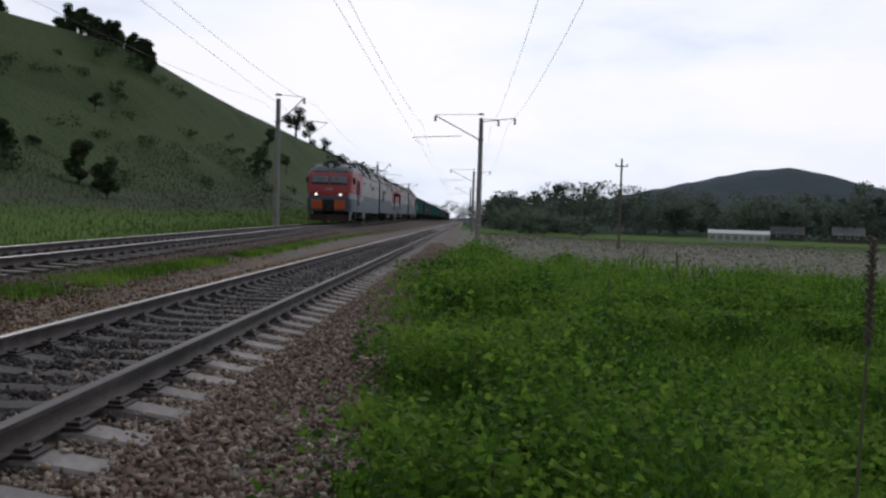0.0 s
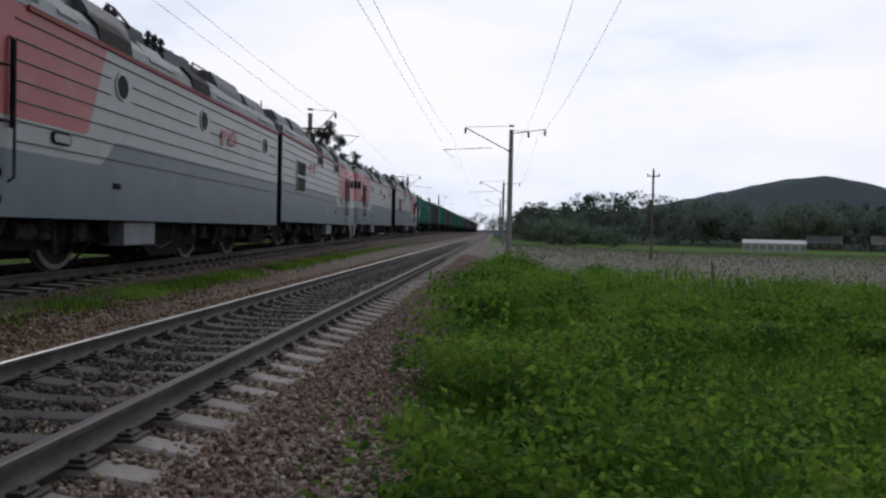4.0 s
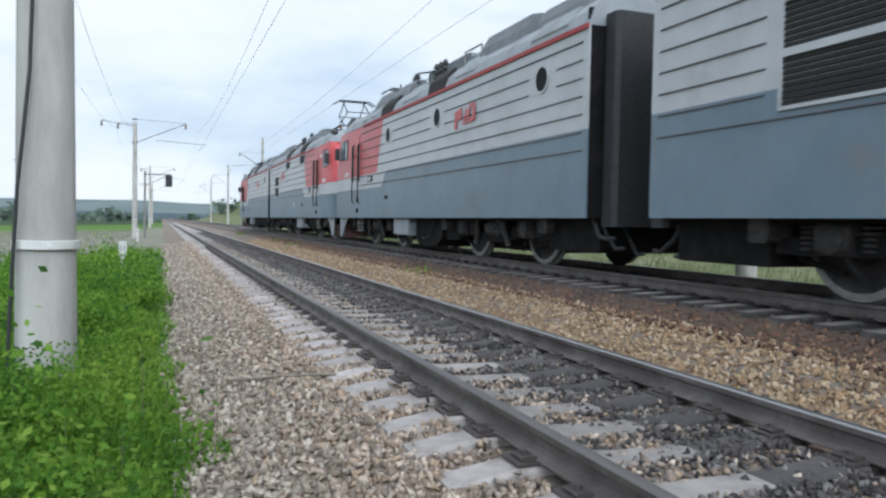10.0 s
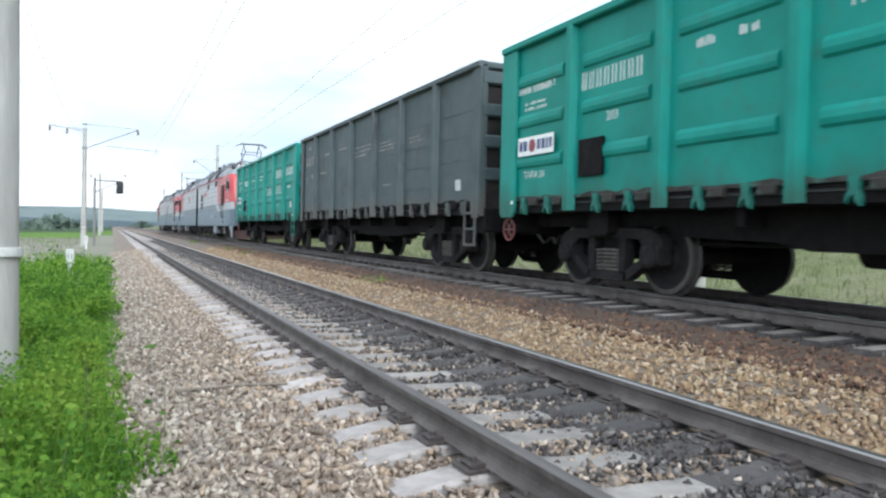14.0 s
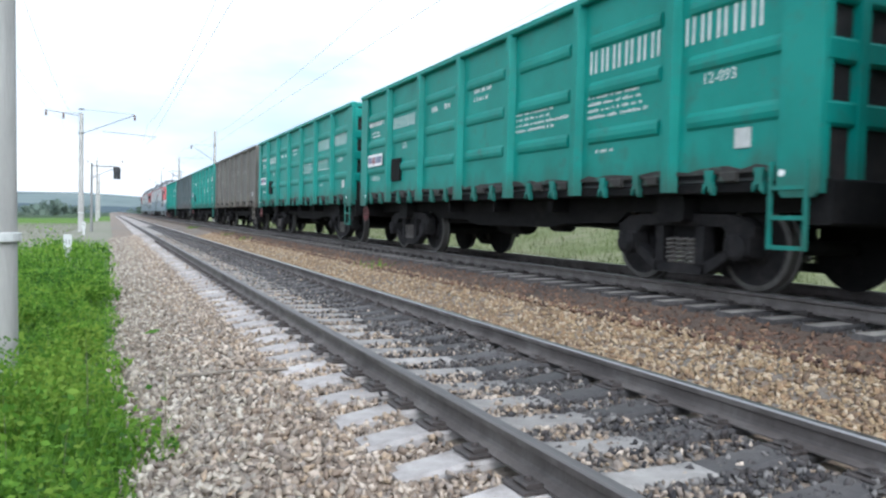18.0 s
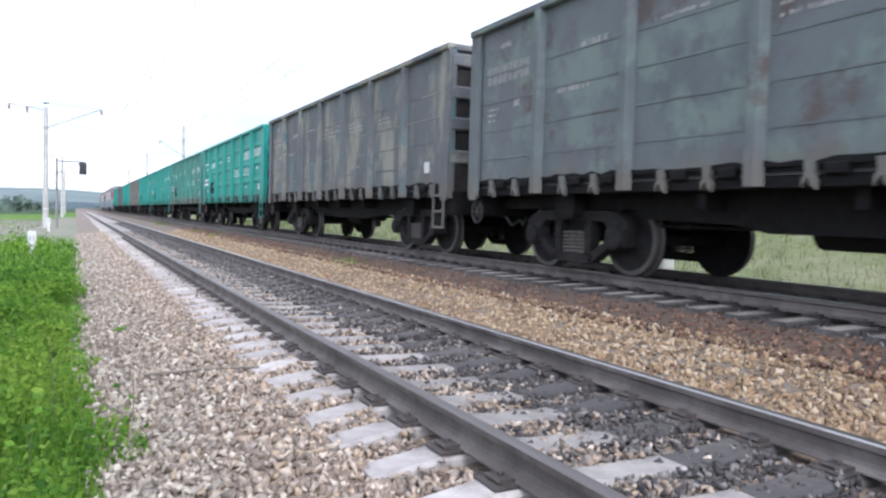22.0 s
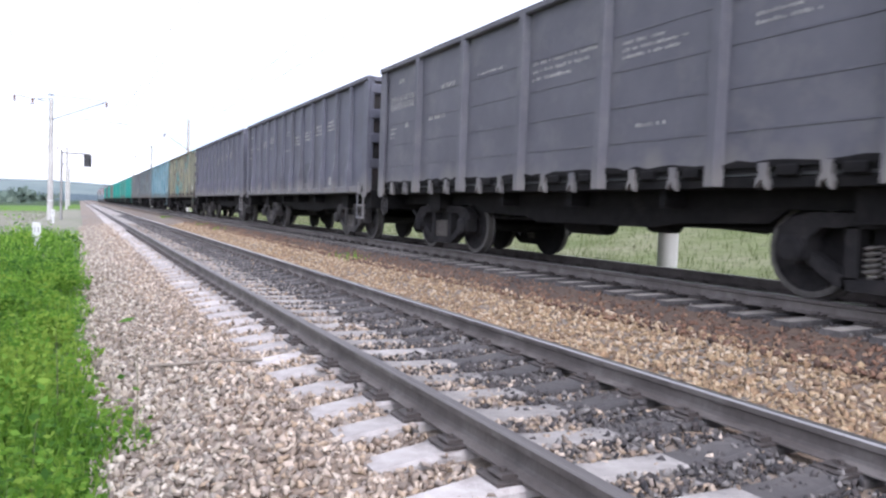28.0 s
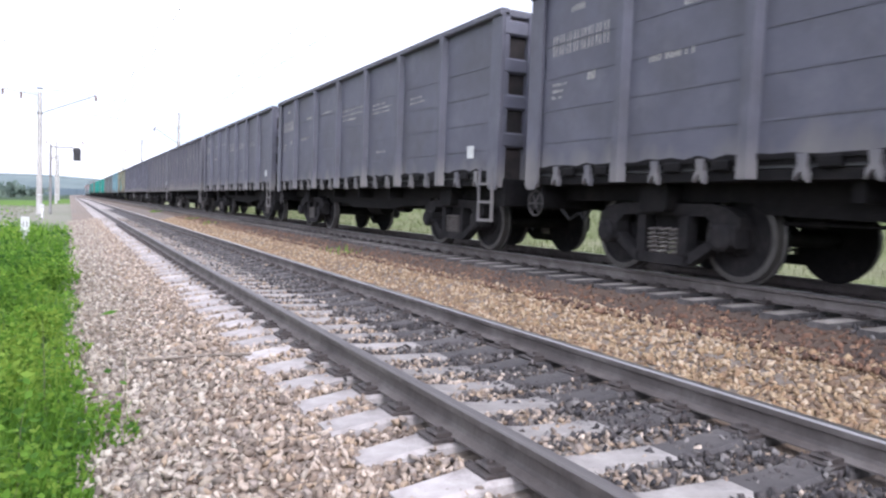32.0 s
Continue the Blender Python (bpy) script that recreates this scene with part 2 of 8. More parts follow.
def leafy(name, stops, rough=0.75, through=0.25, patch=0.5):
    """Leaves and blades: a tint of their own for each, over wide patches of light and dark growth."""
    m, n, l, b = shader(name)
    g = n.new("ShaderNodeNewGeometry")
    tc = n.new("ShaderNodeTexCoord")
    nz = n.new("ShaderNodeTexNoise")
    nz.inputs["Scale"].default_value, nz.inputs["Detail"].default_value = patch, 4.0
    l.new(tc.outputs["Object"], nz.inputs["Vector"])
    ad = n.new("ShaderNodeMath")
    ad.operation = "MULTIPLY_ADD"
    ad.inputs[1].default_value, ad.inputs[2].default_value = 0.45, -0.22
    l.new(g.outputs["Random Per Island"], ad.inputs[0])
    sm = n.new("ShaderNodeMath")
    l.new(ad.outputs[0], sm.inputs[0])
    wide = n.new("ShaderNodeMapRange")
    wide.inputs["From Min"].default_value, wide.inputs["From Max"].default_value = 0.32, 0.68
    wide.inputs["To Min"].default_value, wide.inputs["To Max"].default_value = 0.18, 0.85
    l.new(nz.outputs["Fac"], wide.inputs[0])
    l.new(wide.outputs[0], sm.inputs[1])
    cr = n.new("ShaderNodeValToRGB")
    e = cr.color_ramp.elements
    e[0].position, e[1].position = 0.25, 0.78
    e[0].color, e[1].color = (*stops[0], 1), (*stops[-1], 1)
    for k, c in enumerate(stops[1:-1]):
        e.new(0.25 + 0.53 * (k + 1) / (len(stops) - 1)).color = (*c, 1)
    l.new(sm.outputs[0], cr.inputs[0])
    l.new(cr.outputs[0], b.inputs["Base Color"])
    b.inputs["Roughness"].default_value = rough
    b.inputs["Specular IOR Level"].default_value = 0.3
    tr = n.new("ShaderNodeBsdfTranslucent")
    l.new(cr.outputs[0], tr.inputs[0])
    mx = n.new("ShaderNodeMixShader")
    mx.inputs[0].default_value = through
    l.new(b.outputs[0], mx.inputs[1])
    l.new(tr.outputs[0], mx.inputs[2])
    l.new(mx.outputs[0], n["Material Output"].inputs[0])
    return m


M = {
    "worn_white": surface("worn_white_paint", [(0.42, 0.42, 0.40), (0.54, 0.54, 0.52)], 10, 0.7, 0, 0.15, 60, dirt=(0.30, 0.29, 0.27), dirt_scale=4, dirt_range=(0.5, 0.7)),
    "sleeper_oil": surface("oil_stained_concrete", [(0.19, 0.172, 0.160), (0.25, 0.228, 0.212), (0.31, 0.288, 0.268)], 6, 0.85, 0, 0.5, 70, dirt=(0.075, 0.067, 0.066), dirt_scale=1.6, dirt_range=(0.52, 0.66), vary=0.25),
    # darker version of the stained concrete, for near sleepers beyond y 0.6
    "sleeper_ahead": surface("darker_concrete_ahead", [(0.066, 0.059, 0.057), (0.098, 0.089, 0.084), (0.145, 0.133, 0.126)], 6, 0.8, 0, 0.5, 70, dirt=(0.04, 0.036, 0.036), dirt_scale=1.6, dirt_range=(0.42, 0.60), vary=0.25),
    "rail_side": surface("grimy_rail_steel", [(0.074, 0.062, 0.057), (0.110, 0.094, 0.087), (0.155, 0.138, 0.128)], 9, 0.75, 0.1, 0.25, 90, dirt=(0.06, 0.05, 0.047), dirt_scale=2.2, dirt_range=(0.48, 0.68), stretch=(1, 0.5, 0.35), spec=0.35),
    "rail_head": surface("worn_rail_head", [(0.30, 0.285, 0.28), (0.42, 0.405, 0.40)], 20, 0.32, 0.85, 0.05, 40, stretch=(1, 0.05, 1)),
    "rail_head_dull": surface("browned_rail_head", [(0.095, 0.084, 0.080), (0.15, 0.137, 0.132)], 20, 0.55, 0.35, 0.05, 40, stretch=(1, 0.05, 1)),
    "concrete": surface("sleeper_concrete", [(0.25, 0.222, 0.208), (0.32, 0.29, 0.274), (0.38, 0.348, 0.328)], 9, 0.92, 0, 0.5, 70, dirt=(0.15, 0.13, 0.12), dirt_scale=1.7, dirt_range=(0.55, 0.70), vary=0.2),
    # oil on the near sleepers, painted flank shade on the far ones
    "sleeper_black": surface("oily_and_shade_concrete", [(0.045, 0.039, 0.038), (0.070, 0.062, 0.060), (0.12, 0.108, 0.102)], 7, 0.75, 0, 0.4, 70, dirt=(0.03, 0.027, 0.028), dirt_scale=1.8, dirt_range=(0.45, 0.65), vary=0.25),
    "sleeper_dark": surface("oily_sleeper_concrete", [(0.22, 0.192, 0.167), (0.285, 0.252, 0.222), (0.345, 0.31, 0.275)], 9, 0.92, 0, 0.5, 70, dirt=(0.10, 0.085, 0.075), dirt_scale=2.6, dirt_range=(0.5, 0.72), vary=0.25),
    "clip": surface("greasy_rail_clip", [(0.035, 0.030, 0.028), (0.075, 0.06, 0.055)], 30, 0.6, 0.3, 0.4, 90),
    "mast": surface("mast_concrete", [(0.27, 0.26, 0.245), (0.36, 0.345, 0.32), (0.42, 0.405, 0.38)], 3.2, 0.9, 0, 0.3, 50, dirt=(0.23, 0.215, 0.20), dirt_scale=1.1, dirt_range=(0.48, 0.75), stretch=(1, 1, 0.25)),
    "white_paint": surface("white_paint", [(0.74, 0.74, 0.72), (0.82, 0.82, 0.80)], 10, 0.6, 0, 0.15, 60, dirt=(0.5, 0.48, 0.44), dirt_scale=4, dirt_range=(0.62, 0.8)),
    "galv": surface("weathered_steel", [(0.17, 0.165, 0.16), (0.27, 0.26, 0.25)], 12, 0.55, 0.6, 0.2, 60),
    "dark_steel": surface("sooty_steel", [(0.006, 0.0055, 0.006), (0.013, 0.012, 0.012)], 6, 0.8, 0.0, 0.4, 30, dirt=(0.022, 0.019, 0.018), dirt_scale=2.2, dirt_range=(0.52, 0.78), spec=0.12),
    "bogie": surface("dusty_cast_steel", [(0.026, 0.024, 0.024), (0.046, 0.042, 0.041)], 7, 0.88, 0.0, 0.5, 30, dirt=(0.086, 0.076, 0.072), dirt_scale=3, dirt_range=(0.48, 0.72), spec=0.22),
    "bogie_dark": surface("dark_cast_steel", [(0.012, 0.011, 0.012), (0.024, 0.022, 0.022)], 7, 0.9, 0.0, 0.5, 30, dirt=(0.040, 0.035, 0.034), dirt_scale=3, dirt_range=(0.54, 0.78), spec=0.15),
    # rust together with the coupling gap's shade, both put into the colour
    "end_rust_shade": surface("rusty_shaded_end_paint", [(0.020, 0.018, 0.018), (0.038, 0.032, 0.031)], 4, 0.85, 0, 0.3, 30, dirt=(0.055, 0.040, 0.036), dirt_scale=1.5, dirt_range=(0.5, 0.72), spec=0.2),
    "spring": surface("dusty_spring_steel", [(0.075, 0.066, 0.060), (0.12, 0.105, 0.095)], 9, 0.7, 0.1, 0.2, 40),
    "wheel": surface("wheel_steel", [(0.024, 0.022, 0.022), (0.044, 0.040, 0.039)], 9, 0.85, 0.0, 0.3, 40, spec=0.25),
    "tread": surface("bright_wheel_tread", [(0.28, 0.265, 0.255), (0.38, 0.36, 0.35)], 20, 0.5, 0.4, 0.05, 40),
    "rim_worn": surface("worn_wheel_rim", [(0.15, 0.14, 0.135), (0.22, 0.208, 0.20)], 14, 0.6, 0.2, 0.1, 40),
    "rim_dull": surface("dull_wheel_rim", [(0.05, 0.045, 0.042), (0.085, 0.078, 0.072)], 14, 0.6, 0.2, 0.1, 40),
    "rubber": surface("black_rubber", [(0.012, 0.012, 0.013), (0.03, 0.03, 0.032)], 12, 0.65, 0, 0.2, 40),
    # pale sky reflection put into the glass's base colour
    "glass": surface("sky_painted_window_glass", [(0.10, 0.135, 0.155), (0.16, 0.205, 0.23)], 2, 0.10, 0, 0, spec=0.5),
    "insulator": surface("brown_porcelain", [(0.10, 0.05, 0.035), (0.16, 0.09, 0.06)], 6, 0.25, 0, 0),
    "wood": surface("weathered_wood", [(0.13, 0.105, 0.085), (0.24, 0.20, 0.165)], 9, 0.9, 0, 0.5, 40, stretch=(1, 1, 0.12)),
}


# ---- mesh tools ----
class Geo:
    """Collects boxes, tubes, prisms and lathes; each keeps its own sheet of faces."""

    def __init__(self):
        self.v, self.f, self.m = [], [], []

    def add(self, verts, faces, mat=0):
        k = len(self.v)
        self.v.extend(tuple(p) for p in verts)
        self.f.extend(tuple(i + k for i in q) for q in faces)
        self.m.extend([mat] * len(faces))
        return self

    def box(self, x0, x1, y0, y1, z0, z1, mat=0, c=0.0):
        """A box, with its four long edges (along its longest side) chamfered by c."""
        if c <= 0:
            v = [(x, y, z) for z in (z0, z1) for y in (y0, y1) for x in (x0, x1)]
            return self.add(v, [(0, 2, 3, 1), (4, 5, 7, 6), (0, 1, 5, 4), (2, 6, 7, 3), (0, 4, 6, 2), (1, 3, 7, 5)], mat)
        d = [x1 - x0, y1 - y0, z1 - z0]
        ax = d.index(max(d))
        lo, hi = [x0, y0, z0], [x1, y1, z1]
        a, b = [i for i in range(3) if i != ax]
        ring = [(lo[a] + c, lo[b]), (hi[a] - c, lo[b]), (hi[a], lo[b] + c), (hi[a], hi[b] - c), (hi[a] - c, hi[b]), (lo[a] + c, hi[b]), (lo[a], hi[b] - c), (lo[a], lo[b] + c)]
        v = []
        for w in (lo[ax], hi[ax]):
            for p, q in ring:
                e = [0, 0, 0]
                e[ax], e[a], e[b] = w, p, q
                v.append(e)
        n = 8
        return self.add(v, [tuple(range(n))[::-1], tuple(range(n, 2 * n))] + [(i, (i + 1) % n, n + (i + 1) % n, n + i) for i in range(n)], mat)

    def prism(self, poly, axis, w0, w1, mat=0):
        """A flat outline pushed along an axis: poly gives the other two coordinates in order."""
        n = len(poly)
        a, b = [i for i in range(3) if i != axis]
        v = []
        for w in (w0, w1):
            for p, q in poly:
                e = [0, 0, 0]
                e[axis], e[a], e[b] = w, p, q
                v.append(e)
        return self.add(v, [tuple(range(n))[::-1], tuple(range(n, 2 * n))] + [(i, (i + 1) % n, n + (i + 1) % n, n + i) for i in range(n)], mat)

    def tube(self, pts, r, n=6, mat=0, r1=None):
        pts = [Vector(p) for p in pts]
        v, f = [], []
        for i, p in enumerate(pts):
            d = (pts[min(i + 1, len(pts) - 1)] - pts[max(i - 1, 0)]).normalized()
            u = d.orthogonal().normalized() if abs(d.z) > 0.95 else d.cross(Vector((0, 0, 1))).normalized()
            w = d.cross(u)
            rr = r if r1 is None else r + (r1 - r) * i / (len(pts) - 1)
            v += [p + (u * math.cos(2 * math.pi * k / n) + w * math.sin(2 * math.pi * k / n)) * rr for k in range(n)]
        for i in range(len(pts) - 1):
            f += [(i * n + k, i * n + (k + 1) % n, (i + 1) * n + (k + 1) % n, (i + 1) * n + k) for k in range(n)]
        f += [tuple(range(n))[::-1], tuple(range(len(v) - n, len(v)))]
        return self.add(v, f, mat)

    def lathe(self, prof, axis=0, centre=(0, 0, 0), n=20, mats=None):
        """prof: (along, radius) pairs, turned about an axis."""
        a, b = [i for i in range(3) if i != axis]
        v, k0 = [], len(prof)
        for s, r in prof:
            for k in range(n):
                e = list(centre)
                e[axis] += s
                e[a] += r * math.cos(2 * math.pi * k / n)
                e[b] += r * math.sin(2 * math.pi * k / n)
                v.append(e)
        for i in range(k0 - 1):
            self.add([], [], 0)
        base = len(self.v)
        self.v.extend(tuple(p) for p in v)
        for i in range(k0 - 1):
            for k in range(n):
                self.f.append((base + i * n + k, base + i * n + (k + 1) % n, base + (i + 1) * n + (k + 1) % n, base + (i + 1) * n + k))
                self.m.append(mats[i] if mats else 0)
        self.f += [tuple(range(base, base + n))[::-1], tuple(range(base + (k0 - 1) * n, base + k0 * n))]
        self.m += [mats[0] if mats else 0, mats[-1] if mats else 0]
        return self

    def mesh(self, name, *mats, smooth=False):
        me = bpy.data.meshes.new(name)
        me.from_pydata(self.v, [], self.f)
        for m in mats:
            me.materials.append(m)
        if len(mats) > 1:
            me.polygons.foreach_set("material_index", self.m)
        bm = bmesh.new()
        bm.from_mesh(me)
        bmesh.ops.recalc_face_normals(bm, faces=bm.faces)
        bm.to_mesh(me)
        bm.free()
        if smooth:
            me.polygons.foreach_set("use_smooth", [True] * len(me.polygons))
            me.set_sharp_from_angle(angle=radians(38))
        return me


def part(name, geo, mats, parent, label="", m=None, smooth=False):
    me = geo if isinstance(geo, bpy.types.Mesh) else geo.mesh(name, *(mats if isinstance(mats, (list, tuple)) else [mats]), smooth=smooth)
    ob = new(name, me)
    ob.parent = parent
    if m is not None:
        ob.matrix_basis = m
    return tagged(ob, label)


def thing(name, label, category, group="", m=None, kind="", geo=None, mats=None, smooth=False):
    ob = new(name, geo.mesh(name, *(mats if isinstance(mats, (list, tuple)) else [mats]), smooth=smooth) if geo else None)
    if m is not None:
        ob.matrix_basis = m
    return tagged(ob, label, category, group, kind)


def raw(name, verts, faces, mat):
    """A large mesh straight from arrays."""
    me = bpy.data.meshes.new(name)
    verts, faces = np.asarray(verts, np.float32), np.asarray(faces, np.int32)
    me.vertices.add(len(verts))
    me.vertices.foreach_set("co", verts.ravel())
    n, k = faces.shape
    me.loops.add(n * k)
    me.loops.foreach_set("vertex_index", faces.ravel())
    me.polygons.add(n)
    me.polygons.foreach_set("loop_start", np.arange(0, n * k, k, dtype=np.int32))
    me.update(calc_edges=True)
    me.materials.append(mat)
    return me


def fade(a, b, v):
    s = np.clip((np.asarray(v, float) - a) / (b - a), 0, 1)
    return s * s * (3 - 2 * s)


# ---- land ----
def land(x, y):
    """Height of the natural ground under the embankment, the fields and the hill."""
    x, y = np.asarray(x, float), np.asarray(y, float)
    right = -0.42 - 0.55 * fade(0.2, 3.5, x) - 0.5 * fade(3, 30, x)
    left = -0.10 - 0.35 * fade(9.5, 14, -x)
    z = np.where(x > -4, right, left)
    z = np.where(x < -9.8, left, np.where(x < -1.2, -0.75, z))
    ridge = (34.0 * fade(13, 72, -x) + 10.0 * fade(60, 120, -x)) * (1 - fade(300, 470, y + 0.35 * x)) * fade(-160, -20, y) * (0.58 + 0.42 * fade(55, 122, y))
    ridge = 28.2 - np.logaddexp(0, (28.2 - ridge) * 0.8) / 0.8
    low = 16.0 * fade(14, 46, -x) * fade(-520, -330, y) * (1 - fade(-240, -150, y))
    rough = 0.9 * np.sin(x * 0.13 + 1.2 * np.sin(y * 0.05)) * np.sin(y * 0.09) + 0.5 * np.sin(x * 0.31 + y * 0.23)
    z = z + ridge + low + rough * fade(18, 45, -x)
    far = 54.0 * np.exp(-(((x - 330) / 120) ** 2 + ((y - 790) / 190) ** 2)) + 26.0 * np.exp(-(((x - 170) / 130) ** 2 + ((y - 830) / 160) ** 2)) + 24.0 * np.exp(-(((x - 560) / 170) ** 2 + ((y - 720) / 200) ** 2))
    far = far + 5.0 * np.exp(-(((x - 338) / 40) ** 2 + ((y - 790) / 90) ** 2)) + (0.8 * np.sin(x * 0.21 + y * 0.05) + 0.6 * np.sin(x * 0.37 + 2)) * fade(8, 30, far)
    back = 11.0 * np.exp(-((y + 1250) / 160) ** 2) * (0.8 + 0.3 * np.sin(x / 170.0)) + 9.0 * np.exp(-((y + 620) / 90) ** 2) * fade(-30, 120, x)
    return z + far + back


def grid_lines(near, step, far):
    a = list(np.arange(0, near, step))
    while a[-1] < far:
        a.append(a[-1] * 1.16 + 0.2)
    return np.array(sorted({-v for v in a} | set(a)))


gx = np.union1d(grid_lines(12, 0.5, 3400), np.arange(60, 720, 16.0))
gy = np.union1d(grid_lines(30, 1.2, 3400), np.arange(600, 1000, 22.0))
GX, GY = np.meshgrid(gx, gy)
GZ = land(GX, GY)
nx = len(gx)
ids = np.arange(GX.size).reshape(GX.shape)
quads = np.stack([ids[:-1, :-1], ids[:-1, 1:], ids[1:, 1:], ids[1:, :-1]], -1).reshape(-1, 4)


def meadow():
    """Soil and grass from near turf to far woods and haze-tinted hills, by place and by noise."""
    m, n, l, b = shader("meadow")
    tc = n.new("ShaderNodeTexCoord")

    def noise_col(scale, stops, lo=0.3, hi=0.7):
        nz = n.new("ShaderNodeTexNoise")
        nz.inputs["Scale"].default_value, nz.inputs["Detail"].default_value = scale, 8.0
        nz.inputs["Roughness"].default_value = 0.65
        l.new(tc.outputs["Object"], nz.inputs["Vector"])
        cr = n.new("ShaderNodeValToRGB")
        e = cr.color_ramp.elements
        e[0].position, e[1].position = lo, hi
        e[0].color, e[1].color = (*stops[0], 1), (*stops[-1], 1)
        for k, c in enumerate(stops[1:-1]):
            e.new(lo + (hi - lo) * (k + 1) / (len(stops) - 1)).color = (*c, 1)
        l.new(nz.outputs["Fac"], cr.inputs[0])
        return cr.outputs[0]

    def mixed(fac, a, c):
        mx = n.new("ShaderNodeMixRGB")
        l.new(fac, mx.inputs[0])
        l.new(a, mx.inputs[1])
        l.new(c, mx.inputs[2])
        return mx.outputs[0]

    def ramp_of(value, a, c):
        mr = n.new("ShaderNodeMapRange")
        mr.interpolation_type = "SMOOTHSTEP"
        mr.inputs["From Min"].default_value, mr.inputs["From Max"].default_value = a, c
        l.new(value, mr.inputs[0])
        return mr.outputs[0]

    sp = n.new("ShaderNodeSeparateXYZ")
    l.new(tc.outputs["Object"], sp.inputs[0])
    turf = noise_col(0.9, [(0.030, 0.060, 0.012), (0.060, 0.125, 0.020), (0.095, 0.165, 0.030)])
    hay = noise_col(0.12, [(0.17, 0.172, 0.125), (0.215, 0.205, 0.165), (0.14, 0.165, 0.095)])
    pale = noise_col(0.3, [(0.095, 0.120, 0.044), (0.14, 0.152, 0.076), (0.19, 0.184, 0.118)])
    wood = noise_col(0.05, [(0.03, 0.05, 0.028), (0.05, 0.08, 0.04)])
    slope = noise_col(0.05, [(0.036, 0.060, 0.022), (0.056, 0.090, 0.030), (0.080, 0.106, 0.042)])
    # haze of distance put into the colour of the farthest hills
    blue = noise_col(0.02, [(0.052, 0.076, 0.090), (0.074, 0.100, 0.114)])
    dull = noise_col(0.25, [(0.062, 0.074, 0.046), (0.085, 0.094, 0.064), (0.11, 0.112, 0.086)])
    away = n.new("ShaderNodeVectorMath")
    away.operation = "LENGTH"
    l.new(tc.outputs["Object"], away.inputs[0])
    col = mixed(ramp_of(away.outputs["Value"], 18, 46), turf, hay)
    lush = noise_col(0.1, [(0.07, 0.14, 0.025), (0.11, 0.18, 0.035)])
    col = mixed(ramp_of(away.outputs["Value"], 95, 125), col, lush)
    col = mixed(ramp_of(away.outputs["Value"], 185, 215), col, wood)
    neg = n.new("ShaderNodeMath")
    neg.operation = "MULTIPLY"
    neg.inputs[1].default_value = -1.0
    l.new(sp.outputs[0], neg.inputs[0])
    col = mixed(ramp_of(neg.outputs[0], 10.8, 13.0), col, mixed(ramp_of(sp.outputs[1], 8, 24), pale, mixed(ramp_of(neg.outputs[0], 21, 25), lush, dull)))
    side = n.new("ShaderNodeMath")
    side.operation = "MULTIPLY"
    l.new(ramp_of(neg.outputs[0], 20, 31), side.inputs[0])
    near_end = n.new("ShaderNodeMath")
    near_end.operation = "SUBTRACT"
    near_end.inputs[0].default_value = 1.0
    l.new(ramp_of(away.outputs["Value"], 500, 700), near_end.inputs[1])
    l.new(near_end.outputs[0], side.inputs[1])
    col = mixed(side.outputs[0], col, slope)
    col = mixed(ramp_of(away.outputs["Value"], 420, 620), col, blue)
    l.new(col, b.inputs["Base Color"])
    b.inputs["Roughness"].default_value = 0.95
    b.inputs["Specular IOR Level"].default_value = 0.15
    bz = n.new("ShaderNodeTexNoise")
    bz.inputs["Scale"].default_value, bz.inputs["Detail"].default_value = 1.6, 9.0
    l.new(tc.outputs["Object"], bz.inputs["Vector"])
    bp = n.new("ShaderNodeBump")
    bp.inputs["Strength"].default_value, bp.inputs["Distance"].default_value = 0.8, 0.5
    l.new(bz.outputs["Fac"], bp.inputs["Height"])
    l.new(bp.outputs[0], b.inputs["Normal"])
    return m


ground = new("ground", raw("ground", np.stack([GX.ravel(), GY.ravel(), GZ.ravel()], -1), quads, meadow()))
ground.data.polygons.foreach_set("use_smooth", [True] * len(ground.data.polygons))
tagged(ground, "green meadow, dry field and grassy hillside beside the railway", "ground", kind="structure")

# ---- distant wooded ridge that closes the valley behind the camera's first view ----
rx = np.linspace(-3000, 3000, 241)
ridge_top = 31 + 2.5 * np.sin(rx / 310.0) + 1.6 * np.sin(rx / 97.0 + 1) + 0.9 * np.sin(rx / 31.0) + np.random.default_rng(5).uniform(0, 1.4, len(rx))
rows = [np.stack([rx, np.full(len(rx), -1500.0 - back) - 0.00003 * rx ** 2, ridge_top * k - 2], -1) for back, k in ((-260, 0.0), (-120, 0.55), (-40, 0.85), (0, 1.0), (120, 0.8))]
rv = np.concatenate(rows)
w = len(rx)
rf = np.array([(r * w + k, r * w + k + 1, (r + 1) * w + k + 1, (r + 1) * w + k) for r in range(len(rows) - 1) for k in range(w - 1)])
# distance haze put into the ridge's own blue-green colour
M["ridge"] = surface("hazed_ridge_woods", [(0.115, 0.142, 0.142), (0.14, 0.17, 0.168), (0.16, 0.19, 0.184)], 0.012, 1.0, 0, 0, 1, spec=0.0)
tagged(new("backdrop", raw("backdrop", rv, rf, M["ridge"])), "long wooded ridge with distance haze painted into its blue-green colour", "ridge", kind="structure")

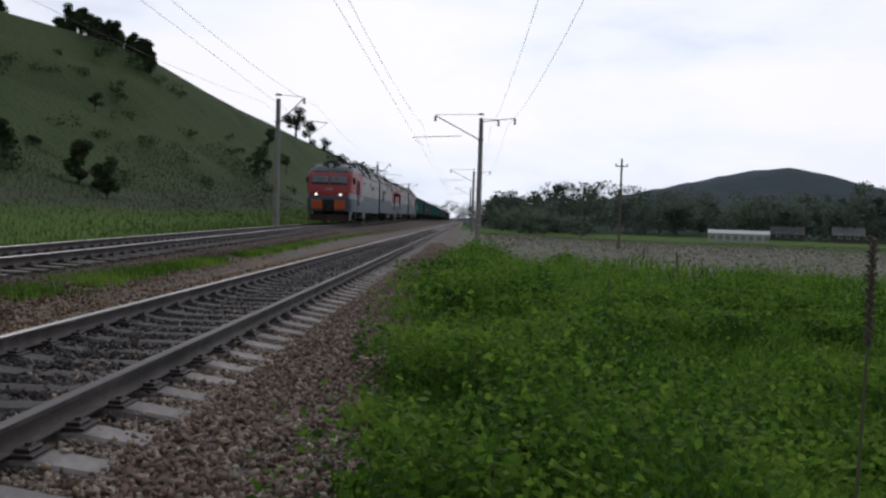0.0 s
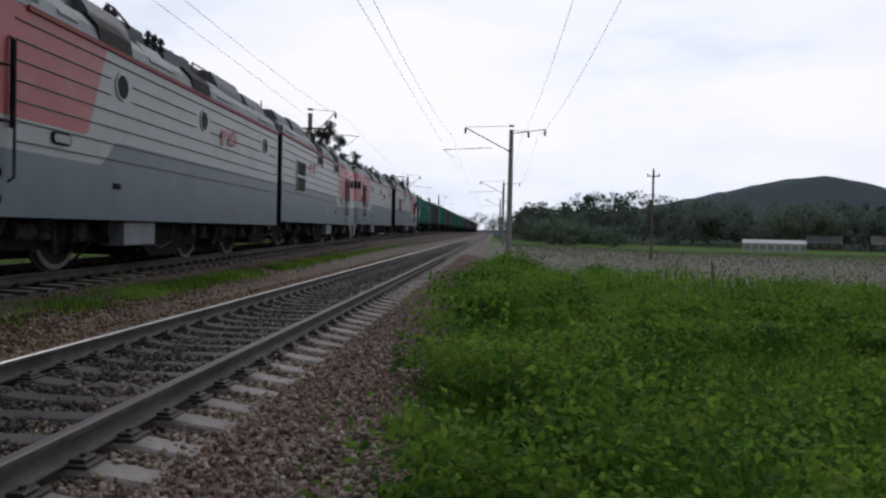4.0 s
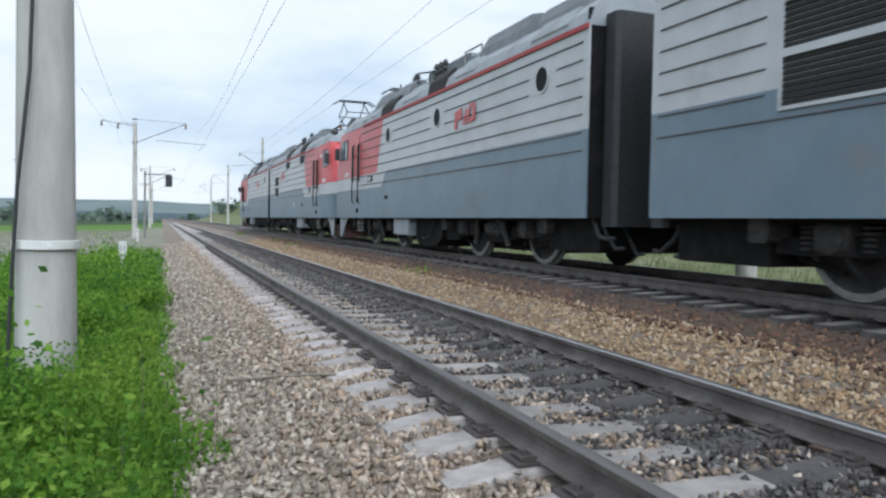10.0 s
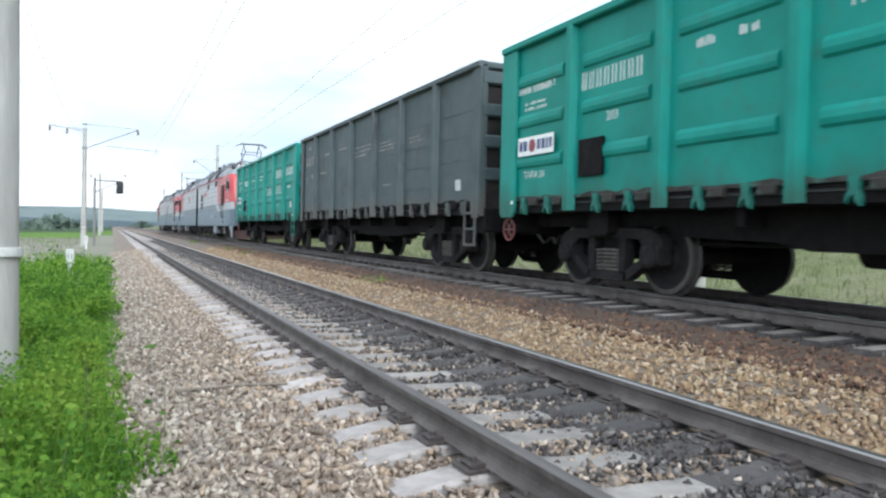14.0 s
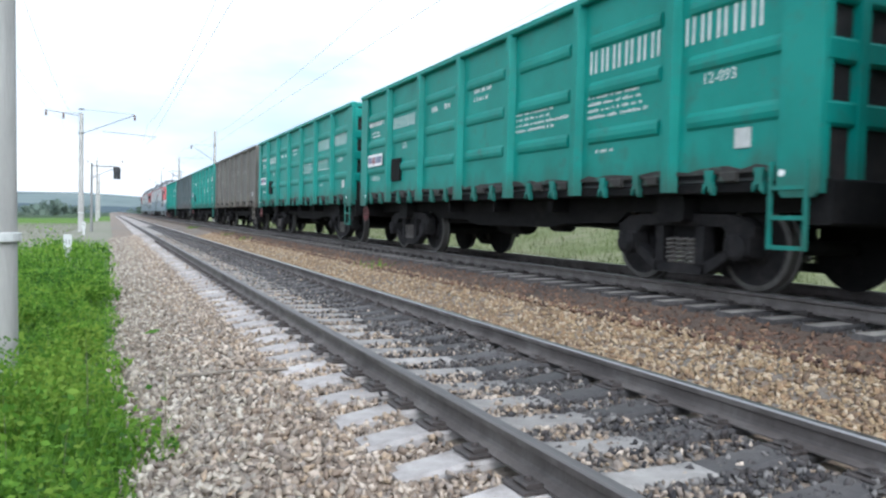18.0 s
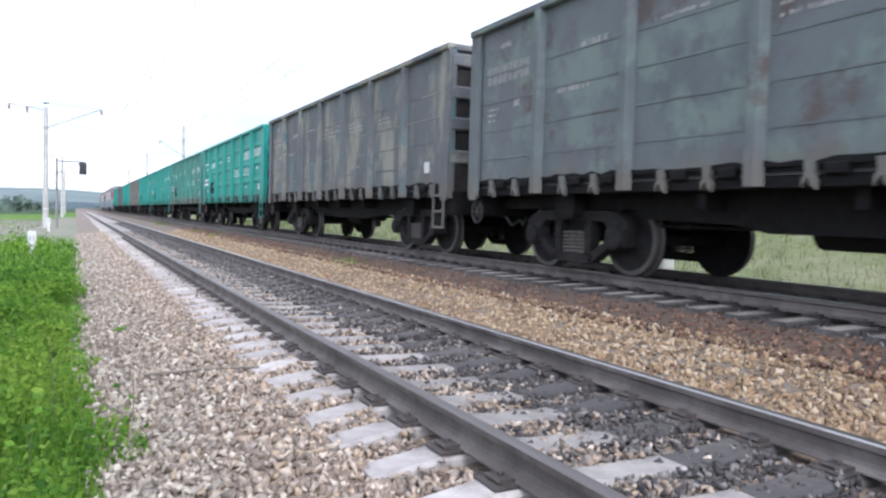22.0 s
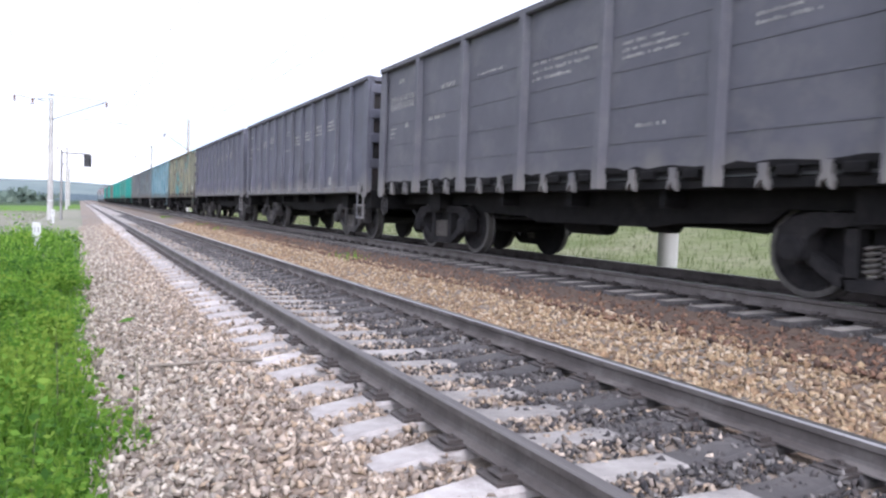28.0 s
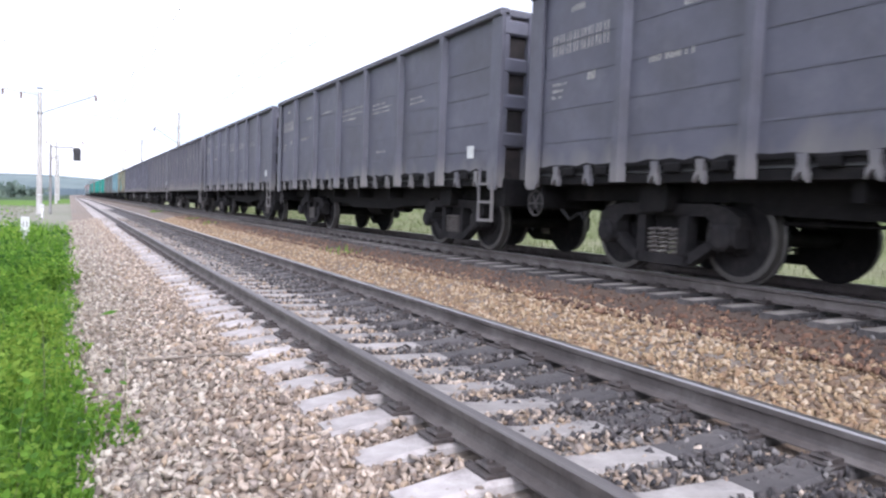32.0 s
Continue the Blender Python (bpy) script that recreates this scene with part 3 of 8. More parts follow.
# ---- ballast beds: outlines across the track, swept along it ----
M["ballast"] = surface("crushed_stone_bed", [(0.09, 0.075, 0.064), (0.15, 0.13, 0.112), (0.23, 0.20, 0.175)], 26, 0.95, 0, 1.0, 42, dirt=(0.22, 0.15, 0.10), dirt_scale=0.7, dirt_range=(0.42, 0.68))
NEAR_BED = [(-0.35, -0.75), (-0.55, -0.47), (-1.15, -0.36), (-1.75, -0.258), (-2.05, -0.250), (-2.45, -0.214), (-3.9, -0.215), (-4.3, -0.215), (-4.75, -0.222), (-5.1, -0.22), (-5.45, -0.13), (-6.1, -0.02)]
FAR_BED = [(-5.95, -0.045), (-6.34, 0.020), (-6.50, 0.070), (-7.0, 0.084), (-8.0, 0.084), (-9.2, 0.06), (-9.6, 0.03), (-10.3, -0.25), (-10.9, -0.5)]
Y_BED = np.concatenate([np.arange(-640, -60, 20), np.arange(-60, 80, 2.5), np.arange(80, 641, 20)])


M["ballast_far"] = surface("oily_brown_stone_bed", [(0.05, 0.033, 0.025), (0.10, 0.066, 0.046), (0.15, 0.10, 0.07)], 26, 0.95, 0, 1.0, 42, dirt=(0.045, 0.036, 0.032), dirt_scale=0.7, dirt_range=(0.42, 0.68))


def bed(name, outline, bowed, label):
    v, q = [], []
    for y in Y_BED:
        for k, (x, z) in enumerate(outline):
            share = 0.0 if not bowed else min(1.0, k / 2)
            v.append((x - bow(y) * share, y, z + (rise(y) * share if bowed else 0)))
    n = len(outline)
    for i in range(len(Y_BED) - 1):
        for k in range(n - 1):
            q.append((i * n + k, i * n + k + 1, (i + 1) * n + k + 1, (i + 1) * n + k))
    ob = new(name, raw(name, v, q, M["ballast_far" if bowed else "ballast"]))
    return tagged(ob, label, "track ballast", kind="structure")


bed("ballast_near", NEAR_BED, False, "grey and tan crushed stone bed of the near track")
bed("ballast_far", FAR_BED, True, "brown crushed stone bed of the far track")


# ---- rails and sleepers ----
def rail_mesh(name, ys, xs, z, head="rail_head"):
    """The section of a heavy rail, swept: head, web and foot."""
    prof = [(-0.068, -0.152), (0.068, -0.152), (0.068, -0.143), (0.018, -0.124), (0.010, -0.106), (0.009, -0.054), (0.034, -0.042), (0.036, -0.010), (0.026, -0.001), (-0.026, -0.001), (-0.036, -0.010), (-0.034, -0.042), (-0.009, -0.054), (-0.010, -0.106), (-0.018, -0.124), (-0.068, -0.143)]
    n = len(prof)
    g = Geo()
    v = [(x + a, y, h + c) for y, x, h in zip(ys, xs, z) for a, c in prof]
    f, mi = [], []
    for i in range(len(ys) - 1):
        for k in range(n):
            f.append((i * n + k, i * n + (k + 1) % n, (i + 1) * n + (k + 1) % n, (i + 1) * n + k))
            mi.append(1 if k in (7, 8, 9) else 0)
    g.v, g.f, g.m = v, f, mi
    return g.mesh(name, M["rail_side"], M[head])


def sleeper_mesh(*mats, fall=0.06, end=1.35, foot=0.135, top=0.094, side=None):
    """A concrete sleeper: level under the rails, falling to its ends and a little to its middle, with sloping sides."""
    cuts = [(-end, -fall, 0), (-0.98, -0.006, 0), (-0.60, 0.0, 2), (-0.34, -0.030, 2), (-0.12, -0.034, 2), (0.34, -0.030, 1), (0.60, 0.0, 1), (0.98, -0.006, 0), (end, -fall, 0)]
    g = Geo()
    for (xa, za, _), (xb, zb, mat) in zip(cuts[:-1], cuts[1:]):
        v = [(x, y * k, z) for x, zt in ((xa, za), (xb, zb)) for y, z, k in ((-foot, -0.22, 1), (-top - 0.018, zt - 0.02, 1), (-top, zt, 1), (top, zt, 1), (top + 0.018, zt - 0.02, 1), (foot, -0.22, 1))]
        f = [(k, k + 1, k + 7, k + 6) for k in range(5)]
        if xa < -1.3:
            f.append(tuple(range(6)))
        if xb > 1.3:
            f.append(tuple(range(6, 12)))
        g.add(v, f[2:3], mat)
        g.add(v, f[:2] + f[3:], mat if side is None else side)
    return g.mesh("sleeper", *mats)


sleeper_light = sleeper_mesh(M["concrete"], M["sleeper_oil"], M["sleeper_black"])
sleeper_ahead = sleeper_mesh(M["concrete"], M["sleeper_ahead"], M["sleeper_black"])
# oily tops; flanks painted black as the shade between far sleepers
sleeper_shade_sided = sleeper_mesh(M["sleeper_dark"], M["sleeper_oil"], M["sleeper_black"], fall=0.016, end=1.44, foot=0.112, top=0.092, side=2)


def fastening(g, x, y, z, side):
    """Clamp, bolt and plate on one side of a rail foot."""
    g.box(x + side * 0.055, x + side * 0.185, y - 0.095, y + 0.095, z - 0.165, z - 0.148, 0, 0.006)
    g.box(x + side * 0.060, x + side * 0.150, y - 0.060, y + 0.060, z - 0.148, z - 0.126, 0, 0.010)
    g.tube([(x + side * 0.105, y, z - 0.126), (x + side * 0.105, y, z - 0.108)], 0.018, 6)


def track(name, label, mid, z, curved, near_span, mesh_near, seedv, y0=-640.0, y1=640.0):
    rng = random.Random(seedv)
    ob = thing(name, label, "railway track", "double track line", kind="structure")
    ys = sorted(set(np.round(np.concatenate([np.arange(y0, -60, 20), np.arange(-60, 81, 2.5), np.arange(80, y1 + 1, 20)]), 2)))
    for d in (0.7975, -0.7975):
        part("rail", rail_mesh("rail", ys, [mid + d - (bow(y) if curved else 0) for y in ys], [z + (rise(y) if curved else 0) for y in ys], "rail_head_dull" if d > 0 and not curved else "rail_head"), None, ob, "brown rusted steel rail with a bright worn head")
    z0 = z
    clips, rest = Geo(), Geo()
    one = Geo()
    fastening(one, 0, 0, 0, 1)
    one = one.mesh("rail_fastening", M["clip"])
    k0, k1 = int(-200 / PITCH), int(220 / PITCH)
    for k in range(k0, k1):
        y = k * PITCH + (FAR_PHASE if curved else NEAR_PHASE) + rng.uniform(-0.018, 0.018)
        x = mid - (bow(y) if curved else 0)
        z = z0 + (rise(y) if curved else 0)
        if near_span[0] < y < near_span[1]:
            part("sleeper", sleeper_ahead if y > 0.6 and not curved else mesh_near, None, ob, m=pose(x + rng.uniform(-0.015, 0.015), y, z - 0.162 + rng.uniform(-0.006, 0.004), 0, 0, rng.uniform(-0.9, 0.9)))
            if abs(y) < 32:
                for d in (0.7975, -0.7975):
                    for side in (-1, 1):
                        if not curved and -23 < y < 16:
                            part("rail_fastening", one, None, ob, m=pose(x + d, y, z, 0, 0, 0 if side > 0 else 180))
                        else:
                            fastening(clips, x + d, y, z, side)
        else:
            rest.box(x - 1.30, x + 1.30, y - 0.12, y + 0.12, z - 0.35, z - 0.175)
    part("distant_fastening", clips, M["clip"], ob, "black greasy rail clamps and bolts")
    tagged(ob.children[-1], kind="stuff")
    part("far_sleeper", rest, mesh_near.materials[0], ob)
    tagged(ob.children[-1], kind="stuff")
    return ob


near_track = track("near_track", "near railway track on concrete sleepers with two rusty rails", (RAIL_A + RAIL_B) / 2, 0.0, False, (-66, 84), sleeper_light, 3)
far_track = track("far_track", "far railway track on oily concrete sleepers under the train", FAR_MID, FAR_Z, True, (-66, 84), sleeper_shade_sided, 4)


# ---- plants ----
M["grass"] = leafy("fresh_grass", [(0.054, 0.136, 0.015), (0.102, 0.225, 0.022), (0.156, 0.295, 0.036), (0.215, 0.335, 0.058)], patch=0.75, through=0.55)
M["weed"] = leafy("leafy_weeds", [(0.038, 0.106, 0.014), (0.085, 0.198, 0.022), (0.148, 0.290, 0.034), (0.225, 0.345, 0.050)], patch=1.0, through=0.55)
M["dry_grass"] = leafy("pale_meadow_grass", [(0.12, 0.118, 0.07), (0.185, 0.178, 0.112), (0.26, 0.245, 0.17)], patch=0.35, through=0.15)
M["field_blade"] = leafy("dull_field_grass", [(0.17, 0.178, 0.12), (0.20, 0.20, 0.15), (0.235, 0.228, 0.18)], patch=0.1, through=0.15)
M["meadow_blade"] = leafy("pale_meadow_grass_blades", [(0.085, 0.112, 0.036), (0.13, 0.152, 0.064), (0.185, 0.185, 0.108)], patch=0.22, through=0.2)
M["foot_blade"] = leafy("dull_hill_foot_grass", [(0.058, 0.072, 0.042), (0.082, 0.092, 0.060), (0.108, 0.112, 0.084)], patch=0.22, through=0.2)
M["lineside_blade"] = leafy("lineside_grass_blades", [(0.045, 0.095, 0.014), (0.085, 0.145, 0.025), (0.13, 0.18, 0.048)], patch=0.4, through=0.35)
M["leaf"] = leafy("tree_leaves", [(0.035, 0.060, 0.028), (0.060, 0.095, 0.040), (0.09, 0.13, 0.055)], patch=0.25)
# paler, bluer copy of the leaf colour with distance haze painted in
M["hazed_leaf"] = leafy("hazed_tree_leaves", [(0.105, 0.145, 0.118), (0.135, 0.178, 0.138), (0.170, 0.212, 0.158)], patch=0.02, through=0.4)
M["bark"] = surface("tree_bark", [(0.05, 0.04, 0.032), (0.11, 0.09, 0.075)], 9, 0.95, 0, 0.8, 25, stretch=(1, 1, 0.2))
RNG = np.random.default_rng(7)


def bare_edge(y):
    """The wavy line where the grass meets the stone shoulder."""
    return -0.71 - 0.40 * np.exp(-((y + 5.45) / 0.55) ** 2) - 0.52 * fade(2, 11, y) + 0.07 * np.sin(y * 1.9) + 0.07 * np.sin(y * 4.3 + 1.0) + 0.05 * np.sin(y * 9.1) + 0.04 * np.sin(y * 17.0)


def turf_z(x, y):
    """Ground under the verge, over the foot of the stone shoulder too."""
    return np.maximum(land(x, y), np.interp(x, [p[0] for p in NEAR_BED[:4]][::-1], [p[1] for p in NEAR_BED[:4]][::-1]) - 0.03)


def blades(name, px, py, pz, height, width, lean, mat, label):
    """Grass: one bent blade of five points for each place."""
    n = len(px)
    a = RNG.uniform(0, 2 * np.pi, n)
    b = RNG.uniform(0, 2 * np.pi, n)
    ux, uy = np.cos(a) * width / 2, np.sin(a) * width / 2
    lx, ly = np.cos(b) * lean * height, np.sin(b) * lean * height
    v = np.zeros((n, 5, 3), np.float32)
    for k, (f, w, le) in enumerate(((-0.15, -1, 0), (-0.15, 1, 0), (0.55, 0.75, 0.35), (0.55, -0.75, 0.35), (1.0, 0, 1.0))):
        v[:, k, 0] = px + ux * w + lx * le
        v[:, k, 1] = py + uy * w + ly * le
        v[:, k, 2] = pz + height * f * (1 - 0.25 * lean * (f > 0.9))
    i = np.arange(n)[:, None] * 5
    tri = np.concatenate([i + [0, 1, 2], i + [0, 2, 3], i + [3, 2, 4]])
    return tagged(new(name, raw(name, v.reshape(-1, 3), tri, mat)), label, "grass", kind="stuff")


def kites(px, py, pz, size, flat):
    """Leaves: one kite of four points for each place; flat 1 lies level, 0 stands any way."""
    n = len(px)
    d = RNG.normal(size=(n, 3))
    d[:, 2] *= 1 - flat * 0.75
    d /= np.linalg.norm(d, axis=1, keepdims=True)
    e = RNG.normal(size=(n, 3))
    e[:, 2] *= 1 - flat * 0.75
    e -= (e * d).sum(1, keepdims=True) * d
    e /= np.linalg.norm(e, axis=1, keepdims=True)
    c = np.stack([px, py, pz], -1)
    s = size[:, None]
    v = np.stack([c - d * s * 0.5, c + e * s * 0.30 - d * s * 0.05, c + d * s * 0.5, c - e * s * 0.30 - d * s * 0.05], 1)
    return v.reshape(-1, 3), np.arange(n * 4).reshape(-1, 4)


def verge(n, near, far_r):
    """Places in the grass on the camera's side, thinning with distance."""
    r = near * (far_r / near) ** RNG.random(n)
    a = RNG.uniform(0, 2 * np.pi, n)
    x, y = r * np.cos(a) * 0.8, r * np.sin(a)
    keep = (x > bare_edge(y)) & (x < 45)
    return x[keep], y[keep]


px, py = verge(520000, 1.0, 34.0)
d = np.hypot(px, py)
patch = 0.5 + 0.5 * np.sin(px * 0.9 + 2 * np.sin(py * 0.37)) * np.sin(py * 0.7 + 1.3)
edge = np.clip((px - bare_edge(py)) / 1.3, 0, 1)
clump = np.clip(np.sin(px * 2.7 + 1.5 * np.sin(py * 1.3)) * np.sin(py * 2.3 + np.sin(px * 1.9)), 0, 1)
tall = np.where(py > 1.0, 1.0 + 0.5 * np.clip(np.sin(px * 0.8 + 1.1) * np.sin(py * 0.55 + 0.4 * px), 0, 1), 1.0)
hgt = tall * (0.08 + 0.16 * patch + 0.24 * clump + 0.16 * RNG.random(len(px))) * (0.35 + 0.65 * edge) * (1 + 0.010 * d)
keep = RNG.random(len(px)) < 0.45
blades("verge_grass", px[keep], py[keep], turf_z(px[keep], py[keep]), hgt[keep] * 1.12, 0.012 + 0.0012 * d[keep], RNG.uniform(0.1, 0.75, keep.sum()), M["grass"], "lush green grass beside the stone shoulder")
keep = ~keep & (d < 40)
wx, wy, wd = px[keep], py[keep], d[keep]
wz = turf_z(wx, wy) + hgt[keep] * (0.35 + 0.8 * RNG.random(keep.sum()))
v, q = kites(wx, wy, wz, 0.030 + 0.0028 * wd + 0.024 * RNG.random(len(wx)) ** 2, 0.85)
tagged(new("verge_weeds", raw("verge_weeds", v, q, M["weed"])), "dense leafy green weeds in the grass", "weeds", kind="stuff")
# short grass where the path begins
n = 22000
x, y = RNG.uniform(-1.2, 1.5, n), RNG.uniform(-1.6, 2.4, n)
keep = (x > bare_edge(y)) & (np.hypot(x / 0.8, y / 1.3) < 1.5)
x, y = x[keep], y[keep]
blades("trodden_grass", x, y, land(x, y), RNG.uniform(0.05, 0.16, len(x)), np.full(len(x), 0.009), RNG.uniform(0.3, 0.9, len(x)), M["grass"], "short trodden grass beside the stones")
# dark and yellowish bushy clumps standing out of the verge
cx, cy = verge(520, 2.0, 40.0)
vs, qs, off = [], [], 0
for x, y in zip(cx, cy):
    if x < 0.1:
        continue
    n = 260
    rr = 0.16 + 0.25 * RNG.random()
    p = RNG.normal(size=(n, 3)) * [rr, rr, rr * 0.9]
    v, q = kites(x + p[:, 0], y + p[:, 1], land(x, y) + 0.22 + np.abs(p[:, 2]), np.full(n, 0.042 + 0.0024 * math.hypot(x, y)), 0.3)
    vs.append(v), qs.append(q + off)
    off += len(v)
for x, y, rr, n in ((0.30, -5.75, 0.28, 1900), (-0.12, -5.95, 0.22, 1300), (0.65, -6.1, 0.25, 1300), (0.05, -5.2, 0.25, 1500), (0.75, -5.3, 0.3, 1500), (-0.25, -6.7, 0.2, 900)):
    p = np.clip(RNG.normal(size=(n, 3)), -1.6, 1.6) * [rr, rr, rr]
    v, q = kites(x + p[:, 0], y + p[:, 1], land(x, y) + 0.08 + np.abs(p[:, 2]) * 1.1, np.full(n, 0.036), 0.3)
    vs.append(v), qs.append(q + off)
    off += len(v)
for k in range(46):
    y = -3.6 - 12.0 * RNG.random() ** 1.3
    x = bare_edge(y) + 0.18 + 1.9 * RNG.random()
    n, rr = int(500 + 500 * RNG.random()), 0.10 + 0.13 * RNG.random()
    p = np.clip(RNG.normal(size=(n, 3)), -1.7, 1.7) * [rr, rr, rr * 0.8]
    v, q = kites(x + p[:, 0], y + p[:, 1], turf_z(x, y) + 0.10 + 0.12 * RNG.random() + np.abs(p[:, 2]), np.full(n, 0.03 + 0.002 * abs(y)), 0.35)
    vs.append(v), qs.append(q + off)
    off += len(v)
for k in range(110):
    y = 1.6 + 15.0 * RNG.random() ** 1.4
    x = bare_edge(y) + 0.25 + (2.0 + 0.55 * y) * RNG.random()
    n, rr = int(320 + 320 * RNG.random()), 0.13 + 0.20 * RNG.random() + 0.008 * y
    p = np.clip(RNG.normal(size=(n, 3)), -1.7, 1.7) * [rr, rr, rr * 0.7]
    v, q = kites(x + p[:, 0], y + p[:, 1], turf_z(x, y) + 0.14 + 0.14 * RNG.random() + np.abs(p[:, 2]), RNG.uniform(0.7, 1.3, n) * (0.048 + 0.0035 * y), 0.6)
    vs.append(v), qs.append(q + off)
    off += len(v)
tagged(new("verge_bushes", raw("verge_bushes", np.concatenate(vs), np.concatenate(qs), M["weed"])), "bushy green weed clumps above the grass", "weeds", kind="stuff")
# dry stalks
n = 500
x, y = verge(n * 3, 2.0, 25.0)
blades("dry_stalks", x[:n], y[:n], land(x[:n], y[:n]), RNG.uniform(0.35, 0.75, len(x[:n])), np.full(len(x[:n]), 0.007), RNG.uniform(0.02, 0.25, len(x[:n])), M["dry_grass"], "thin dry stalks in the green grass")
# farther field on the camera's side
n = 60000
x, y = RNG.uniform(2, 90, n), RNG.uniform(-120, 130, n)
keep = np.hypot(x, y) > 26
x, y = x[keep], y[keep]
dd = np.hypot(x, y)
blades("field_grass", x, y, land(x, y), RNG.uniform(0.05, 0.16, len(x)), 0.03 + 0.0012 * dd, RNG.uniform(0.1, 0.6, len(x)), M["field_blade"], "thin dull green grass of the far field")
# strip between the tracks, sparse near the camera and thicker ahead
n = 42000
y = np.where(RNG.random(n) < 0.8, RNG.uniform(7, 75, n), RNG.uniform(-60, 7, n))
x = -5.75 - 0.5 * RNG.random(n) - 0.5 * np.array([bow(v) for v in y]) + RNG.normal(size=n) * 0.18
grow = np.sin(y * 0.83 + 2.1) + np.sin(y * 0.31) + 0.7 * np.sin(y * 2.3)
keep = (grow > np.where(y > 6, -1.5, 1.55)) & (RNG.random(n) < np.where(y > 9, 1.0, 0.22))
x, y = x[keep], y[keep]
blades("track_grass", x, y, np.full(len(x), -0.06), RNG.uniform(0.05, 0.20, len(x)), 0.012 + 0.0006 * np.abs(y), RNG.uniform(0.1, 0.8, len(x)), M["grass"], "green grass growing between the two tracks")
vs, qs, off = [], [], 0
for x, y, rr, n in ((-5.25, -2.65, 0.085, 1500), (-5.6, 3.1, 0.10, 700), (-5.7, 3.6, 0.13, 1100), (-5.65, 4.2, 0.09, 450), (-5.9, 7.0, 0.25, 1100), (-5.85, 6.2, 0.12, 160), (-5.95, -0.2, 0.06, 60), (-5.8, 10.5, 0.3, 500)):
    p = RNG.normal(size=(n, 3)) * [rr, rr * (1.1 if rr < 0.1 else 1.6), 0.095 if rr < 0.1 and n > 300 else rr * 0.45]
    v, q = kites(x + p[:, 0], y + p[:, 1], -0.14 + np.abs(p[:, 2]) * 1.6, np.full(n, 0.04), 0.0)
    vs.append(v), qs.append(q + off)
    off += len(v)
tagged(new("ballast_weeds", raw("ballast_weeds", np.concatenate(vs), np.concatenate(qs), M["grass"])), "bright green weed tufts in the stones between the tracks", "weeds", kind="stuff")
# meadow beyond the far track: a fresh green strip by the line, paler grass behind it
n = 70000
r = 9.5 * (34 / 9.5) ** RNG.random(n)
y = RNG.uniform(-90, 110, n)
x = -1.2 - r - np.array([bow(v) for v in y])
keep = x < -10.4 - np.array([bow(v) for v in y])
x, y = x[keep], y[keep]
green = (x > -12.6 - np.array([bow(v) for v in y]) + 0.5 * np.sin(y * 0.6)) & (RNG.random(len(x)) < 0.85)
for name, pick, mat, text in (("meadow_grass", ~green & (y < 16), "meadow_blade", "pale green meadow grass beyond the far track"), ("hill_foot_grass", ~green & (y >= 16) & (x < -23), "foot_blade", "dull grey-green grass at the foot of the hill"),
                              ("green_strip", ~green & (y >= 16) & (x >= -23), "lineside_blade", "green grass strip between the line and the hill")):
    blades(name, x[pick], y[pick], land(x[pick], y[pick]), RNG.uniform(0.10, 0.38, pick.sum()), 0.010 + 0.0006 * np.hypot(x, y)[pick], RNG.uniform(0.1, 0.7, pick.sum()), M[mat], text)
blades("lineside_grass", x[green], y[green], land(x[green], y[green]), RNG.uniform(0.10, 0.42, green.sum()), 0.010 + 0.0006 * np.hypot(x, y)[green], RNG.uniform(0.1, 0.7, green.sum()), M["lineside_blade"], "fresh green grass along the far track")


def crown(seedv, radius, height, n, leaf, lobes=9, spread=0.52):
    """An uneven crown of many small leaf sprays set on lobes, with gaps."""
    g = np.random.default_rng(seedv)
    c = np.clip(g.normal(size=(lobes, 3)), -1.6, 1.6) * [radius * spread, radius * spread, height * 0.5 * spread]
    c[:, 2] += height * 0.05
    pick = g.integers(0, lobes, n)
    p = g.normal(size=(n, 3))
    p /= np.linalg.norm(p, axis=1, keepdims=True)
    p *= (g.random(n) ** 0.4)[:, None] * (radius * g.uniform(0.30, 0.55, lobes)[pick])[:, None]
    p[:, 2] *= 0.75
    p += c[pick]
    return kites(p[:, 0], p[:, 1], p[:, 2], leaf * g.uniform(0.6, 1.4, n), 0.2)


def make_tree(seedv, h, radius, n=700, leaf=0.5, trunk=0.45, label="dark green broadleaf tree with an uneven crown", kind_of="tree", group="trees on the hill", spread=0.42):
    g = random.Random(seedv)
    ob = thing(kind_of, label, kind_of, group)
    t = Geo()
    top = h * trunk
    t.tube([(0, 0, -0.4), (g.uniform(-0.1, 0.1), g.uniform(-0.1, 0.1), top * 0.5), (g.uniform(-0.3, 0.3), g.uniform(-0.3, 0.3), h * 0.75)], 0.035 * h, 7, 0, 0.01 * h)
    for k in range(6):
        a = g.uniform(0, 6.28)
        z = top * g.uniform(0.7, 1.2)
        t.tube([(0, 0, z), (radius * 0.35 * math.cos(a), radius * 0.35 * math.sin(a), z + h * 0.14), (radius * 0.7 * math.cos(a), radius * 0.7 * math.sin(a), z + h * 0.26)], 0.016 * h, 5, 0, 0.005 * h)
    part("trunk", t, M["bark"], ob)
    v, q = crown(seedv, radius, h * (1 - trunk) * 1.5, n, leaf, 9, spread)
    part("crown", raw("crown", v + np.array([0, 0, h * (trunk + (1 - trunk) * 0.45)]), q, M["leaf"]), None, ob)
    return ob


def plant(proto, x, y, s, turn, label=""):
    o = copy_thing(proto, pose(x, y, float(land(x, y)), 0, 0, turn))
    o.scale = (s, s, s)
    return tagged(o, label)


